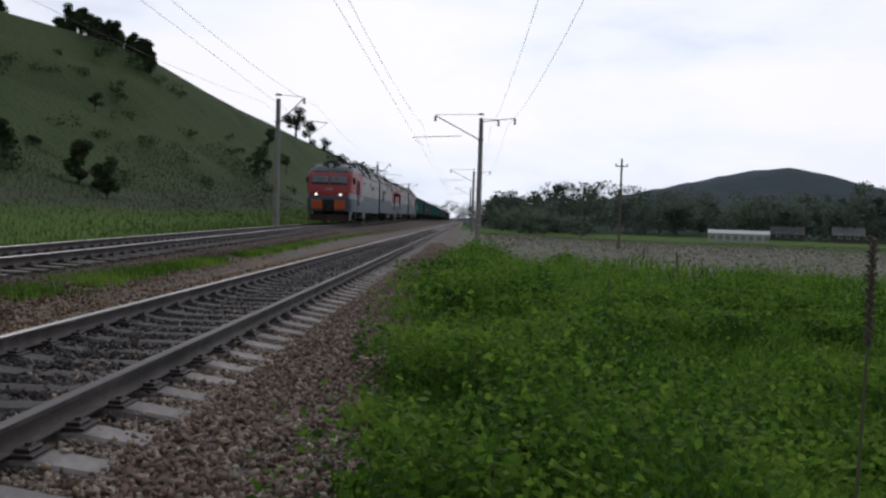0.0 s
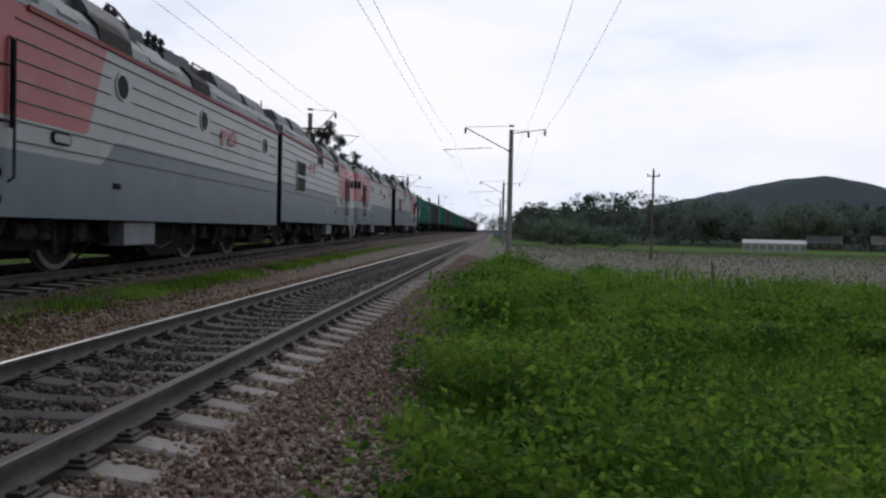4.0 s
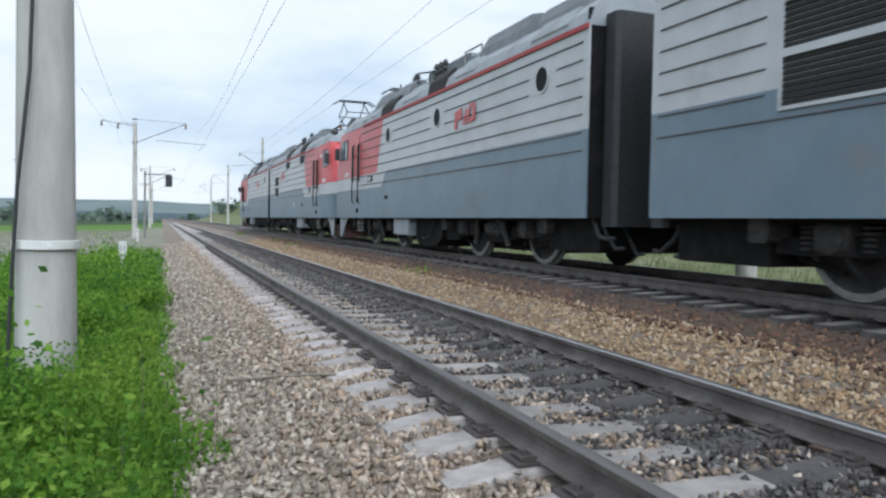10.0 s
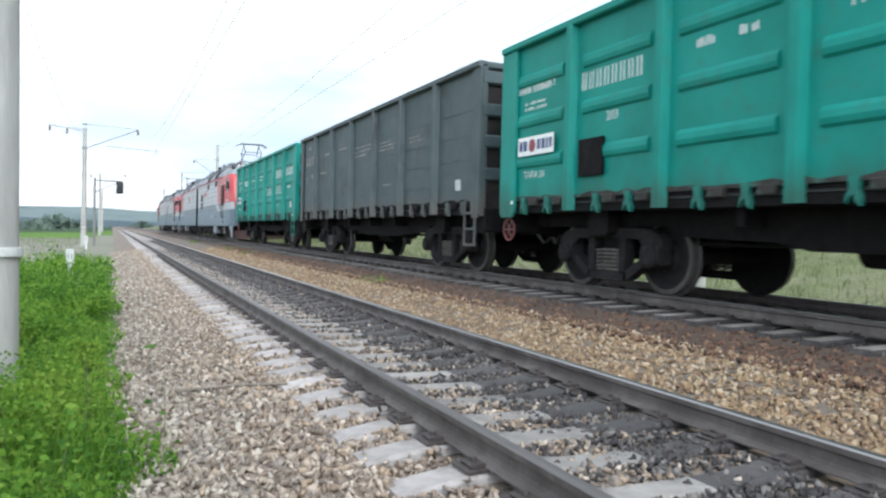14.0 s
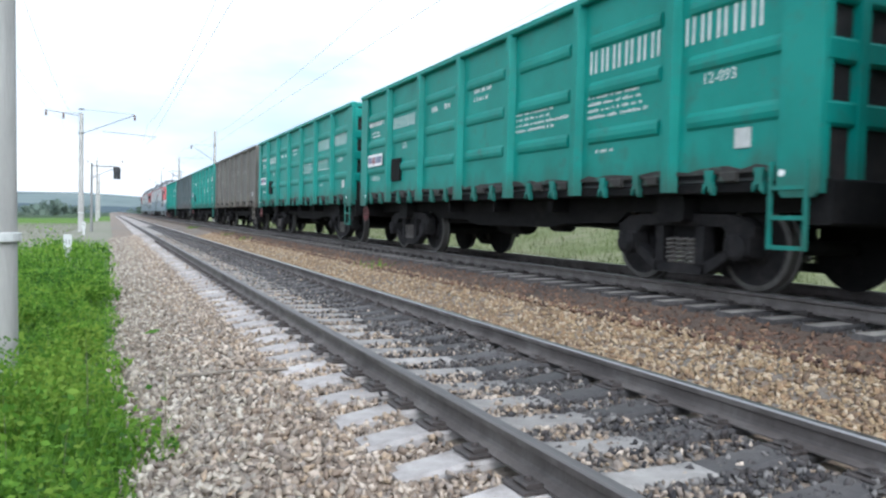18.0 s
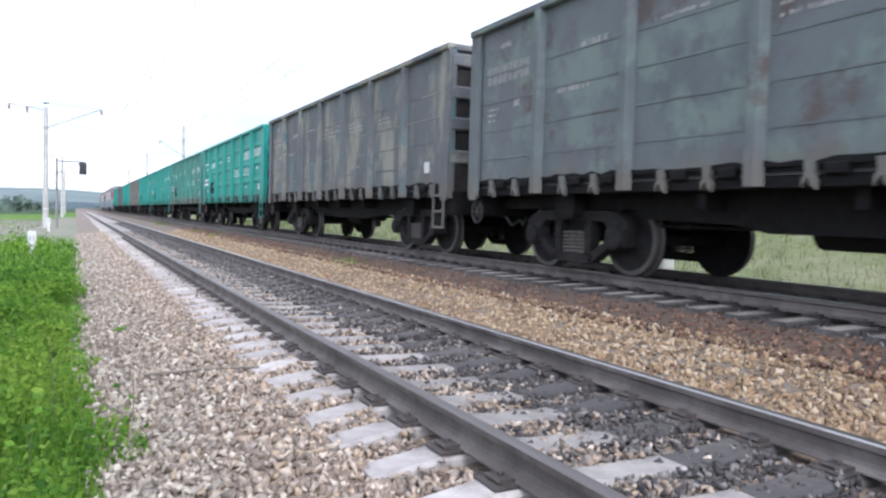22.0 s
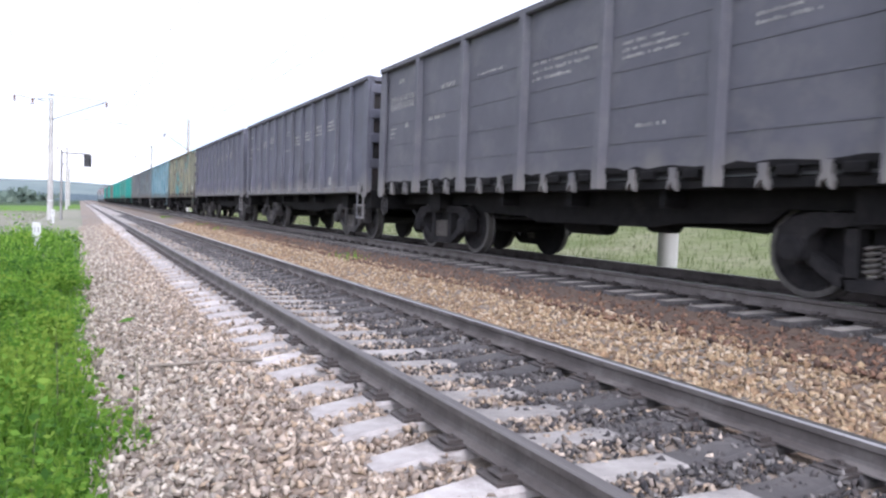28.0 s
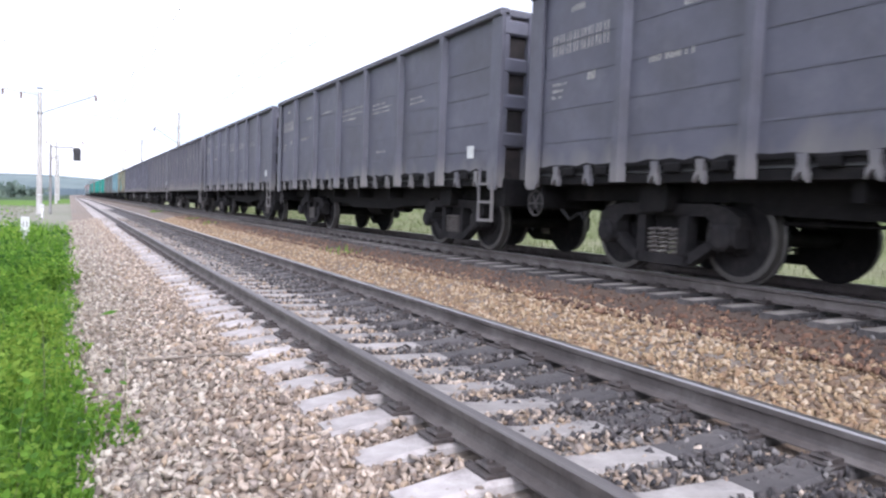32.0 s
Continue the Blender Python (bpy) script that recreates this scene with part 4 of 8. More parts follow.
protos_bush = [make_tree(k, 6.0, 2.5, 2600, 0.36, 0.12, "dense dark green bush with a rounded crown", "bush", "bushes on the hill", 0.34) for k in (31, 32)]
for k, o in enumerate(protos_bush):
    o.matrix_basis = pose(-66 - 5 * k, 100 + 9 * k, float(land(-66 - 5 * k, 100 + 9 * k)), 0, 0, 70 * k)
br = random.Random(8)
for k in range(46):
    a, r = radians(br.uniform(23.4, 29.6)), br.uniform(121, 144)
    plant(protos_bush[k % 2], -r * math.sin(a), r * math.cos(a), br.uniform(0.42, 0.66), br.uniform(0, 360))
for k, (x, y, s) in enumerate(((-28.2, 53.0, 0.58), (-33.0, 51.5, 0.40), (-25.4, 51.4, 0.42), (-27.2, 54.5, 0.45), (-33.6, 53.0, 0.3))):
    plant(protos_bush[k % 2], x, y, s, 50 * k)
protos_tree = [make_tree(k, 8.0, 3.4, 1900, 0.42, 0.30 + 0.05 * (k % 3)) for k in (11, 12, 13)]
for k, o in enumerate(protos_tree):
    o.matrix_basis = pose(-70 - 8 * k, 330 + 14 * k, float(land(-70 - 8 * k, 330 + 14 * k)), 0, 0, 40 * k)
TREES = [(-55, 236, 1.25), (-51.5, 240, 0.95), (-47.5, 251, 0.8), (-44, 256, 0.6), (-43, 84, 0.28), (-38, 140, 0.5), (-33, 134, 0.4), (-31, 112, 0.45), (-30, 104, 0.35), (-34, 120, 0.45), (-57, 243, 0.8)]
for k, (x, y, s) in enumerate(TREES):
    plant(protos_tree[k % 3], x, y, s, 73 * k)

# woods at the foot of the far hills, and scrub on the slope
def woods(name, places, label, leaf, mat="leaf"):
    vs, qs, off = [], [], 0
    for x, y, h, rad, n in places:
        v, q = crown(int(abs(x * 31 + y * 17)) % 99991, rad, h, n, leaf, 6, 0.40)
        v = v + np.array([x, y, float(land(x, y)) + h * 0.45])
        vs.append(v), qs.append(q + off)
        off += len(v)
    return tagged(new(name, raw(name, np.concatenate(vs), np.concatenate(qs), M[mat])), label, "woods", kind="stuff")


wr = random.Random(5)
row = []
for k in range(430):
    a = radians(wr.uniform(-3, 62))
    r = wr.uniform(200, 330)
    x, y = r * math.sin(a), r * math.cos(a)
    if x < 9:
        continue
    row.append((x, y, wr.uniform(9, 15.0) * (1.25 if wr.random() < 0.12 else 1.0), wr.uniform(4.5, 7.5), 330))
for k in range(130):
    a, r = radians(wr.uniform(6, 62)), wr.uniform(360, 470)
    row.append((r * math.sin(a), r * math.cos(a), wr.uniform(20, 27), wr.uniform(8, 12), 300))
for k in range(90):
    row.append((wr.uniform(6, 26), wr.uniform(140, 300), wr.uniform(4, 8), wr.uniform(2.5, 4.5), 130))
for k in range(60):
    row.append((-wr.uniform(14, 40), wr.uniform(230, 360), wr.uniform(5, 9), wr.uniform(3, 5), 120))
for k in range(80):
    row.append((wr.uniform(-90, 40), wr.uniform(650, 720), wr.uniform(13, 20), wr.uniform(7, 11), 200))
woods("far_woods", row, "woods along the foot of the hills, their green paled as by haze", 1.05, "hazed_leaf")
row = []
for k in range(260):
    a = radians(wr.uniform(140, 222))
    r = wr.uniform(260, 620)
    x, y = r * math.sin(a), r * math.cos(a)
    if -16 < x < 6:
        continue
    row.append((x, y, wr.uniform(2.5, 5), wr.uniform(4, 8), 70))
woods("back_woods", row, "low woods on the horizon along the line, their green paled as by haze", 2.4, "hazed_leaf")
row = []
for k in range(90):
    row.append((-wr.uniform(58, 92), wr.uniform(-170, 10), wr.uniform(3.0, 5.5), wr.uniform(2.5, 4.5), 110))
for k in range(60):
    row.append((-wr.uniform(30, 50), wr.uniform(-80, -6), wr.uniform(0.9, 1.7), wr.uniform(1.4, 2.6), 130))
woods("meadow_hedge", row, "dark green thicket at the far edge of the meadow", 0.5)
row = []
for k in range(110):
    y = wr.uniform(-30, 120)
    x = -wr.uniform(26, 58)
    s = wr.uniform(0.5, 1.3)
    row.append((x, y, 1.2 * s, 1.5 * s, 150))
woods("slope_scrub", row, "low scrub bushes scattered on the grassy slope", 0.26)


# ---- overhead line masts ----
def insulator(g, x, y, z, mat=0, n=3, r=0.11):
    for k in range(n):
        g.lathe([(0.0, 0.03), (0.02, r), (0.06, r * 0.8), (0.13, 0.03)], 2, (x, y, z - 0.13 * (k + 1)), 10, [mat] * 3)


def line_mast(x, y, z0, top, reach, wire_z, feeders, label, group="overhead line masts", wide=0.21):
    """A tapered round concrete mast; reach: signed distance to the track that its arm serves."""
    ob = thing("line_mast", label, "mast", group, m=pose(x, y, z0))
    h = top - z0
    shaft = Geo().tube([(0, 0, -0.4), (0, 0, h)], wide, 20, 0, wide * 0.66)
    part("shaft", shaft, M["mast"], ob, smooth=True)
    band = Geo().lathe([(0.0, wide + 0.004), (0.005, wide + 0.012), (0.06, wide + 0.010), (0.065, wide - 0.01)], 2, (0, 0, 0.78 - z0), 20, [0] * 3)
    part("band", band, M["worn_white"], ob, "worn white painted ring")
    s = 1 if reach > 0 else -1
    a = wire_z + 0.55 - z0
    arm = Geo().tube([(s * 0.1, 0, a), (reach - s * 0.9, 0, a + 1.55)], 0.035, 8)
    arm.tube([(s * 0.1, 0, a + 1.7), (reach - s * 0.9, 0, a + 1.6)], 0.016, 6)
    part("cantilever_arm", arm, M["galv"], ob)
    steady = Geo().tube([(reach * 0.32, 0, a + 0.22), (reach + s * 0.6, 0, a + 0.05)], 0.024, 6)
    steady.tube([(reach + s * 0.6, 0, a + 0.05), (reach - s * 0.15, 0, wire_z - z0 + 0.03)], 0.012, 6)
    part("steady_arm", steady, M["galv"], ob)
    ins = Geo()
    insulator(ins, reach - s * 0.9, 0, a + 1.55)
    part("insulator", ins, M["insulator"], ob)
    for dz, k in ((-0.05, 1.0), (1.66, 0.9)):
        clamp = Geo().lathe([(0, wide * k * 0.9), (0.005, wide * k), (0.09, wide * k), (0.095, wide * k * 0.85)], 2, (0, 0, a + dz), 16, [0] * 3)
        part("clamp", clamp, M["galv"], ob)
    if feeders:
        br = Geo().tube([(0, 0, h - 0.25), (-s * 2.3, 0, h + 0.05)], 0.03, 6)
        br.tube([(0, 0, h - 0.05), (-s * 1.2, 0, h - 0.08)], 0.018, 6)
        part("feeder_bracket", br, M["galv"], ob)
        for dx, dz in ((1.15, -0.12), (2.25, 0.02)):
            fi = Geo()
            insulator(fi, -s * dx, 0, h + dz)
            part("feeder_insulator", fi, M["insulator"], ob)
    return ob


MAST_X, MAST_FAR = 0.12, -11.3
NEAR_MID = (RAIL_A + RAIL_B) / 2
near_masts = [(0.12, -6.5), (0.75, 50.0), (0.9, 104.0), (0.9, 160.0), (1.2, -60.0), (0.9, -114.0), (1.2, -168.0)]
far_masts = [(-11.25, -11.8), (-12.0, 46.0), (-12.2, 100.0), (-12.2, 156.0), (-11.3, -86.0), (-11.3, -132.0), (-11.3, -178.0)]
for x, y in near_masts:
    line_mast(x, y, -0.75, 8.0, NEAR_MID - x, 6.0, True, "grey round concrete overhead line mast in the trackside grass")
for x, y in far_masts:
    line_mast(x, y, -0.6, 8.3 if y > -50 else 10.2, FAR_MID - bow(y) - x, 6.3, False, "grey round concrete overhead line mast beyond the far track")


# ---- overhead wires ----
def wires(name, label, xs_of, masts, z_at, sag, r, droppers=0.0):
    ob = thing(name, label, "overhead wire", "overhead wires")
    ys = sorted(y for _, y in masts)
    for a, b in zip(ys[:-1], ys[1:]):
        g = Geo()
        pts = []
        for k in range(9):
            u = k / 8
            y = a + (b - a) * u
            pts.append((xs_of(y), y, z_at - sag * 4 * u * (1 - u)))
        g.tube(pts, r, 5)
        part("wire", g, M["galv"], ob)
    return ob


wires("contact_wire", "thin dark contact wire over the near track", lambda y: NEAR_MID, near_masts, 6.0, 0.03, 0.0055)
wires("catenary_wire", "sagging dark carrier wire over the near track", lambda y: NEAR_MID, near_masts, 7.55, 1.0, 0.006)
wires("contact_wire", "thin dark contact wire over the far track", lambda y: FAR_MID - bow(y), far_masts, 6.3, 0.03, 0.0055)
wires("catenary_wire", "sagging dark carrier wire over the far track", lambda y: FAR_MID - bow(y), far_masts, 7.85, 1.0, 0.006)
wires("feeder_wire", "dark feeder wire beside the near masts", lambda y: 2.5, near_masts, 7.55, 1.2, 0.006)
wires("feeder_wire", "dark feeder wire close beside the near masts", lambda y: 1.4, near_masts, 7.45, 1.2, 0.006)
wires("feeder_wire", "dark wire carried behind the far masts", lambda y: -13.0, far_masts, 8.1, 1.0, 0.006)

# cable and lamp down the mast beside the camera
g = Geo().tube([(0.08, -6.33, 7.9), (0.10, -6.31, 5.5), (0.14, -6.29, 3.4), (0.19, -6.28, 2.0), (0.27, -6.30, 1.2), (0.33, -6.36, 0.3), (0.36, -6.40, -0.6)], 0.014, 6)
thing("mast_cable", "thin black cable hanging down the concrete mast", "cable", geo=g, mats=M["rubber"])


# ---- trackside posts and signals ----
def picket(x, y):
    ob = thing("picket_post", "small white concrete marker post in the grass", "marker post", m=pose(x, y, float(land(x, y))))
    part("post", Geo().box(-0.06, 0.06, -0.06, 0.06, -0.3, 0.70, 0, 0.02), M["worn_white"], ob)
    part("plate", Geo().box(-0.10, 0.10, 0.065, 0.095, 0.40, 0.78, 0, 0.015), M["worn_white"], ob, "white plate")
    t = Geo()
    t.box(-0.05, -0.025, 0.096, 0.102, 0.52, 0.66)
    t.box(0.025, 0.05, 0.096, 0.102, 0.52, 0.66)
    part("mark", t, M["galv"], ob)
    return ob


picket(0.33, -22.4)
picket(0.7, -49.0)


def signal_mast(x, y, z0, top):
    ob = thing("signal_mast", "black railway signal head on a slender grey mast", "signal", m=pose(x, y, z0))
    part("mast", Geo().tube([(0, 0, 0), (0, 0, top - z0)], 0.09, 10, 0, 0.07), M["galv"], ob)
    h = top - z0
    part("bracket", Geo().tube([(0, 0, h - 0.2), (-1.7, 0, h - 0.2)], 0.05, 8).tube([(0, 0, h - 1.0), (-1.5, 0, h - 0.25)], 0.035, 6), M["galv"], ob)
    head = part("signal_head", Geo().box(-1.78, -1.32, -0.12, 0.12, h - 1.05, h - 0.25, 0, 0.05), M["rubber"], ob)
    for k in range(2):
        part("hood", Geo().lathe([(0, 0.10), (0.22, 0.12)], 1, (-1.55, 0.12, h - 0.5 - 0.36 * k), 12, [0]), M["rubber"], head)
    return ob


signal_mast(0.42, -55.5, -0.7, 4.2)


def service_pole(x, y, h, label, arm=True):
    z = float(land(x, y))
    ob = thing("service_pole", label, "pole", "field power line poles", m=pose(x, y, z))
    part("shaft", Geo().tube([(0, 0, -0.5), (0, 0, h)], 0.13, 10, 0, 0.09), M["wood"], ob)
    if arm:
        part("cross_arm", Geo().box(-0.55, 0.55, -0.05, 0.05, h - 0.62, h - 0.52), M["wood"], ob)
        for x2, z2 in ((-0.5, h - 0.5), (0.5, h - 0.5), (0.0, h)):
            part("insulator", Geo().lathe([(0, 0.03), (0.03, 0.07), (0.12, 0.07), (0.16, 0.03)], 2, (x2, 0, z2), 8, [0] * 3), M["white_paint"], ob)
    return ob


POLES = [(14.0, 68.0, 8.2), (23.0, 188.0, 8.0), (18.0, 216.0, 8.0), (11.0, -75.0, 7.5), (20.0, 128.0, 8.0)]
STAKES = [(7.2, 25.4, 1.25), (15.9, 33.2, 0.8), (11.0, 46.1, 0.9), (9.0, 36.0, 0.7), (23.0, 52.0, 0.8), (14.2, 58.0, 0.9), (3.4, 18.0, 0.7)]
for x, y, h in POLES:
    service_pole(x, y, h, "slender weathered power pole in the field")
for y in (-85, -100, -120, -140):
    service_pole(-15.5, y, 6.5, "slender pole beyond the far track", False)


def stake(x, y, h, lean):
    ob = thing("fence_stake", "weathered grey wooden fence stake in the grass", "fence post", "field fence stakes", m=pose(x, y, float(land(x, y)), lean, lean * 0.6, 20))
    part("stake", Geo().tube([(0, 0, -0.3), (0.01, 0, h * 0.6), (0.0, 0.01, h)], 0.045, 7, 0, 0.032), M["wood"], ob)
    return ob


for k, (x, y, h) in enumerate(STAKES):
    stake(x, y, h, (-3, 2, 4, -2)[k % 4])

# ---- farm at the far side of the field ----
def greenhouse(x, y, turn):
    ob = thing("greenhouse", "long white plastic-covered greenhouse at the field edge", "greenhouse", m=pose(x, y, float(land(x, y)), 0, 0, turn))
    L, W, H = 5.6, 2.4, 1.6
    part("wall", Geo().box(-L, L, -W, W, -0.3, H), M["film"], ob)
    part("roof", Geo().prism([(-W - 0.15, H), (W + 0.15, H), (W * 0.55, H + 0.7), (-W * 0.55, H + 0.7)], 0, -L - 0.1, L + 0.1), M["white_paint"], ob)
    for k in range(8):
        xx = -L + 0.8 + k * 1.42
        part("window", Geo().box(xx - 0.42, xx + 0.42, -W - 0.03, -W - 0.005, 0.35, 1.25), M["pane"], ob)
    return ob


def cottage(x, y, turn, w, l, h, label, mats=("barn", "barn_roof")):
    ob = thing("cottage", label, "house", "farm buildings", m=pose(x, y, float(land(x, y)), 0, 0, turn))
    part("wall", Geo().box(-l, l, -w, w, -0.5, h), M[mats[0]], ob)
    part("roof", Geo().prism([(-w - 0.4, h - 0.1), (w + 0.4, h - 0.1), (0, h + w * 0.75)], 0, -l - 0.35, l + 0.35), M[mats[1]], ob)
    part("chimney", Geo().box(l * 0.3, l * 0.3 + 0.5, -0.3, 0.3, h, h + w * 0.75 + 0.5), M["barn"], ob)
    for k in (-0.55, 0.0, 0.55):
        win = part("window", Geo().box(l * k - 0.45, l * k + 0.45, -w - 0.04, -w - 0.005, 0.9, 2.0), M["white_paint"], ob)
        part("pane", Geo().box(l * k - 0.36, l * k + 0.36, -w - 0.06, -w - 0.042, 0.99, 1.91), M["glass"], win)
    return ob


M["film"] = surface("white_plastic_film", [(0.55, 0.56, 0.56), (0.70, 0.71, 0.71)], 3, 0.5, 0, 0.1)
M["pane"] = surface("greenhouse_pane", [(0.28, 0.31, 0.31), (0.36, 0.39, 0.39)], 3, 0.3, 0, 0)
M["barn"] = surface("grey_barn_boards", [(0.10, 0.085, 0.075), (0.17, 0.15, 0.135)], 2, 0.9, 0, 0.2, 12)
M["barn_roof"] = surface("slate_roof_sheets", [(0.16, 0.16, 0.165), (0.23, 0.23, 0.235)], 1.5, 0.8, 0, 0.2, 8)
greenhouse(54.5, 149.0, -18)
cottage(80.0, 186.0, -20, 2.6, 3.6, 1.6, "low dark farm shed under the trees")
cottage(93.0, 182.0, -24, 2.6, 3.2, 1.8, "grey farmhouse with a slate roof")
cottage(104.0, 178.0, -28, 2.6, 3.0, 1.7, "farm building with a pale sheet roof", ("barn", "white_paint"))
# tall brown seed stalk rising out of the verge
stalk = thing("seed_stalk", "tall dry brown weed stalk with a seed head", "weed", m=pose(0.93, 1.98, -0.75))
part("stem", Geo().tube([(0.03, 0, -0.1), (0.0, 0.01, 0.8), (0.01, 0, 1.55)], 0.007, 6, 0, 0.004), M["dry_grass"], stalk)
g = Geo()
for k in range(60):
    a, z = k * 2.4, 1.55 + 0.0048 * k
    g.tube([(0.01, 0, z), (0.01 + 0.013 * math.cos(a), 0.013 * math.sin(a), z + 0.014)], 0.004, 4)
tagged(part("seed_head", g, M["wood"], stalk, "brown seed head"), kind="stuff")


# ---- rolling stock ----
M["grime"] = surface("grimy_flaking_paint", [(0.020, 0.018, 0.016), (0.046, 0.041, 0.036)], 5, 0.88, 0, 0.4, 30, dirt=(0.06, 0.15, 0.12), dirt_scale=3.2, dirt_range=(0.52, 0.66))


def wheelset(parent, y, r, half=0.80, label="", rim="tread"):
    g = Geo()
    for s in (-1, 1):
        prof = [(s * (half - 0.075), r * 0.35), (s * (half - 0.075), r + 0.028), (s * (half - 0.045), r + 0.026), (s * (half - 0.035), r), (s * (half + 0.062), r - 0.006), (s * (half + 0.066), r - 0.02),
                (s * (half + 0.066), r * 0.86), (s * (half + 0.035), r * 0.80), (s * (half + 0.02), r * 0.42), (s * (half + 0.07), r * 0.36), (s * (half + 0.075), r * 0.18)]
        g.lathe(prof, 0, (0, 0, 0), 28, [0, 0, 1, 1, 1, 1, 0, 0, 0, 0])
    g.tube([(-half - 0.2, 0, 0), (half + 0.2, 0, 0)], 0.085, 10)
    for k in range(4):
        a = k * math.pi / 2
        for s in (-1, 1):
            g.tube([(s * (half + 0.205), 0.055 * math.cos(a), 0.055 * math.sin(a)), (s * (half + 0.225), 0.055 * math.cos(a), 0.055 * math.sin(a))], 0.014, 6)
    return part("wheelset", g, [M["wheel"], M[rim]], parent, label, pose(0, y, r), smooth=True)


def freight_bogie(wagon, y):
    r = 0.4785
    body = Geo()
    body.box(-1.0, 1.0, -0.20, 0.20, 0.42, 0.72, 0, 0.03)
    body.box(-0.18, 0.18, -0.55, 0.55, 0.62, 0.74, 0, 0.02)
    ob = part("bogie", body, M["dark_steel"], wagon, "dusty three-piece freight bogie", pose(0, y, 0))
    for s in (-1, 1):
        g = Geo()
        x0, x1 = (s * 0.94, s * 1.10)
        g.prism([(-1.12, 0.70), (-0.95, 0.80), (-0.70, 0.84), (0.70, 0.84), (0.95, 0.80), (1.12, 0.70), (1.12, 0.58), (0.78, 0.58), (0.66, 0.70), (-0.66, 0.70), (-0.78, 0.58), (-1.12, 0.58)], 0, x0, x1)
        g.prism([(-0.42, 0.14), (0.42, 0.14), (0.42, 0.26), (-0.42, 0.26)], 0, x0, x1)
        for k in (-1, 1):
            g.prism([(k * 0.27, 0.24), (k * 0.40, 0.24), (k * 0.40, 0.72), (k * 0.27, 0.72)], 0, x0, x1)
            g.prism([(k * 0.36, 0.14), (k * 0.47, 0.17), (k * 0.84, 0.40), (k * 0.84, 0.52), (k * 0.40, 0.27)], 0, x0, x1)
            g.box(min(s * 0.93, s * 1.14), max(s * 0.93, s * 1.14), k * 0.925 - 0.17, k * 0.925 + 0.17, 0.38, 0.62, 0, 0.03)
            g.lathe([(0, 0.145), (s * 0.17, 0.145), (s * 0.20, 0.10)], 0, (s * 1.0, k * 0.925, 0.4785), 14, [0, 0])
        part("side_frame", g, M["bogie"], ob)
        for yy in (-0.17, 0.0, 0.17):
            sp = Geo().tube([(s * 1.04 + 0.064 * math.cos(q * math.pi / 5), yy + 0.064 * math.sin(q * math.pi / 5), 0.275 + 0.0052 * q) for q in range(57)], 0.0165, 5)
            part("spring", sp, M["spring"], ob)
    for k in (-1, 1):
        wheelset(ob, k * 0.925, r, rim="rim_dull")
    return ob


def glyph_bars(g, x, y0, z0, w, h, n, mat=0):
    """Writing as plain upright bars, n pairs of letter size, on a side sheet."""
    step = w / n
    wide, s = step * 0.58, step * 0.15
    for k in range(n):
        y = y0 + step * k
        g.box(x, x + 0.004, y, y + s, z0, z0 + h, mat)
        g.box(x, x + 0.004, y + wide - s, y + wide, z0, z0 + h, mat)


def text_rows(g, x, y0, z0, w, rows, h=0.05, pitch=0.085, seedv=2, mat=0):
    """Rows of small unreadable marks."""
    rng = random.Random(seedv)
    for k in range(rows):
        z = z0 - k * pitch
        y = y0
        end = y0 + w * rng.uniform(0.6, 1.0)
        while y < end:
            d = rng.uniform(0.018, 0.034)
            g.box(x, x + 0.004, y, y + d, z, z + h * rng.uniform(0.55, 0.9), mat)
            y += d + (0.07 if rng.random() < 0.2 else 0.022)


def lettered(word, size, mat):
    """A mesh of a word in the built-in font, in its own x and y."""
    cu = bpy.data.curves.new("lettering", "FONT")
    cu.body, cu.size, cu.extrude, cu.resolution_u = word, size, 0.001, 2
    ob = bpy.data.objects.new("lettering", cu)
    me = bpy.data.meshes.new_from_object(ob)
    bpy.data.objects.remove(ob)
    bpy.data.curves.remove(cu)
    me.materials.clear()
    me.materials.append(mat)
    return me


PAINT = []          # the parts of a wagon that take its body colour, by mesh


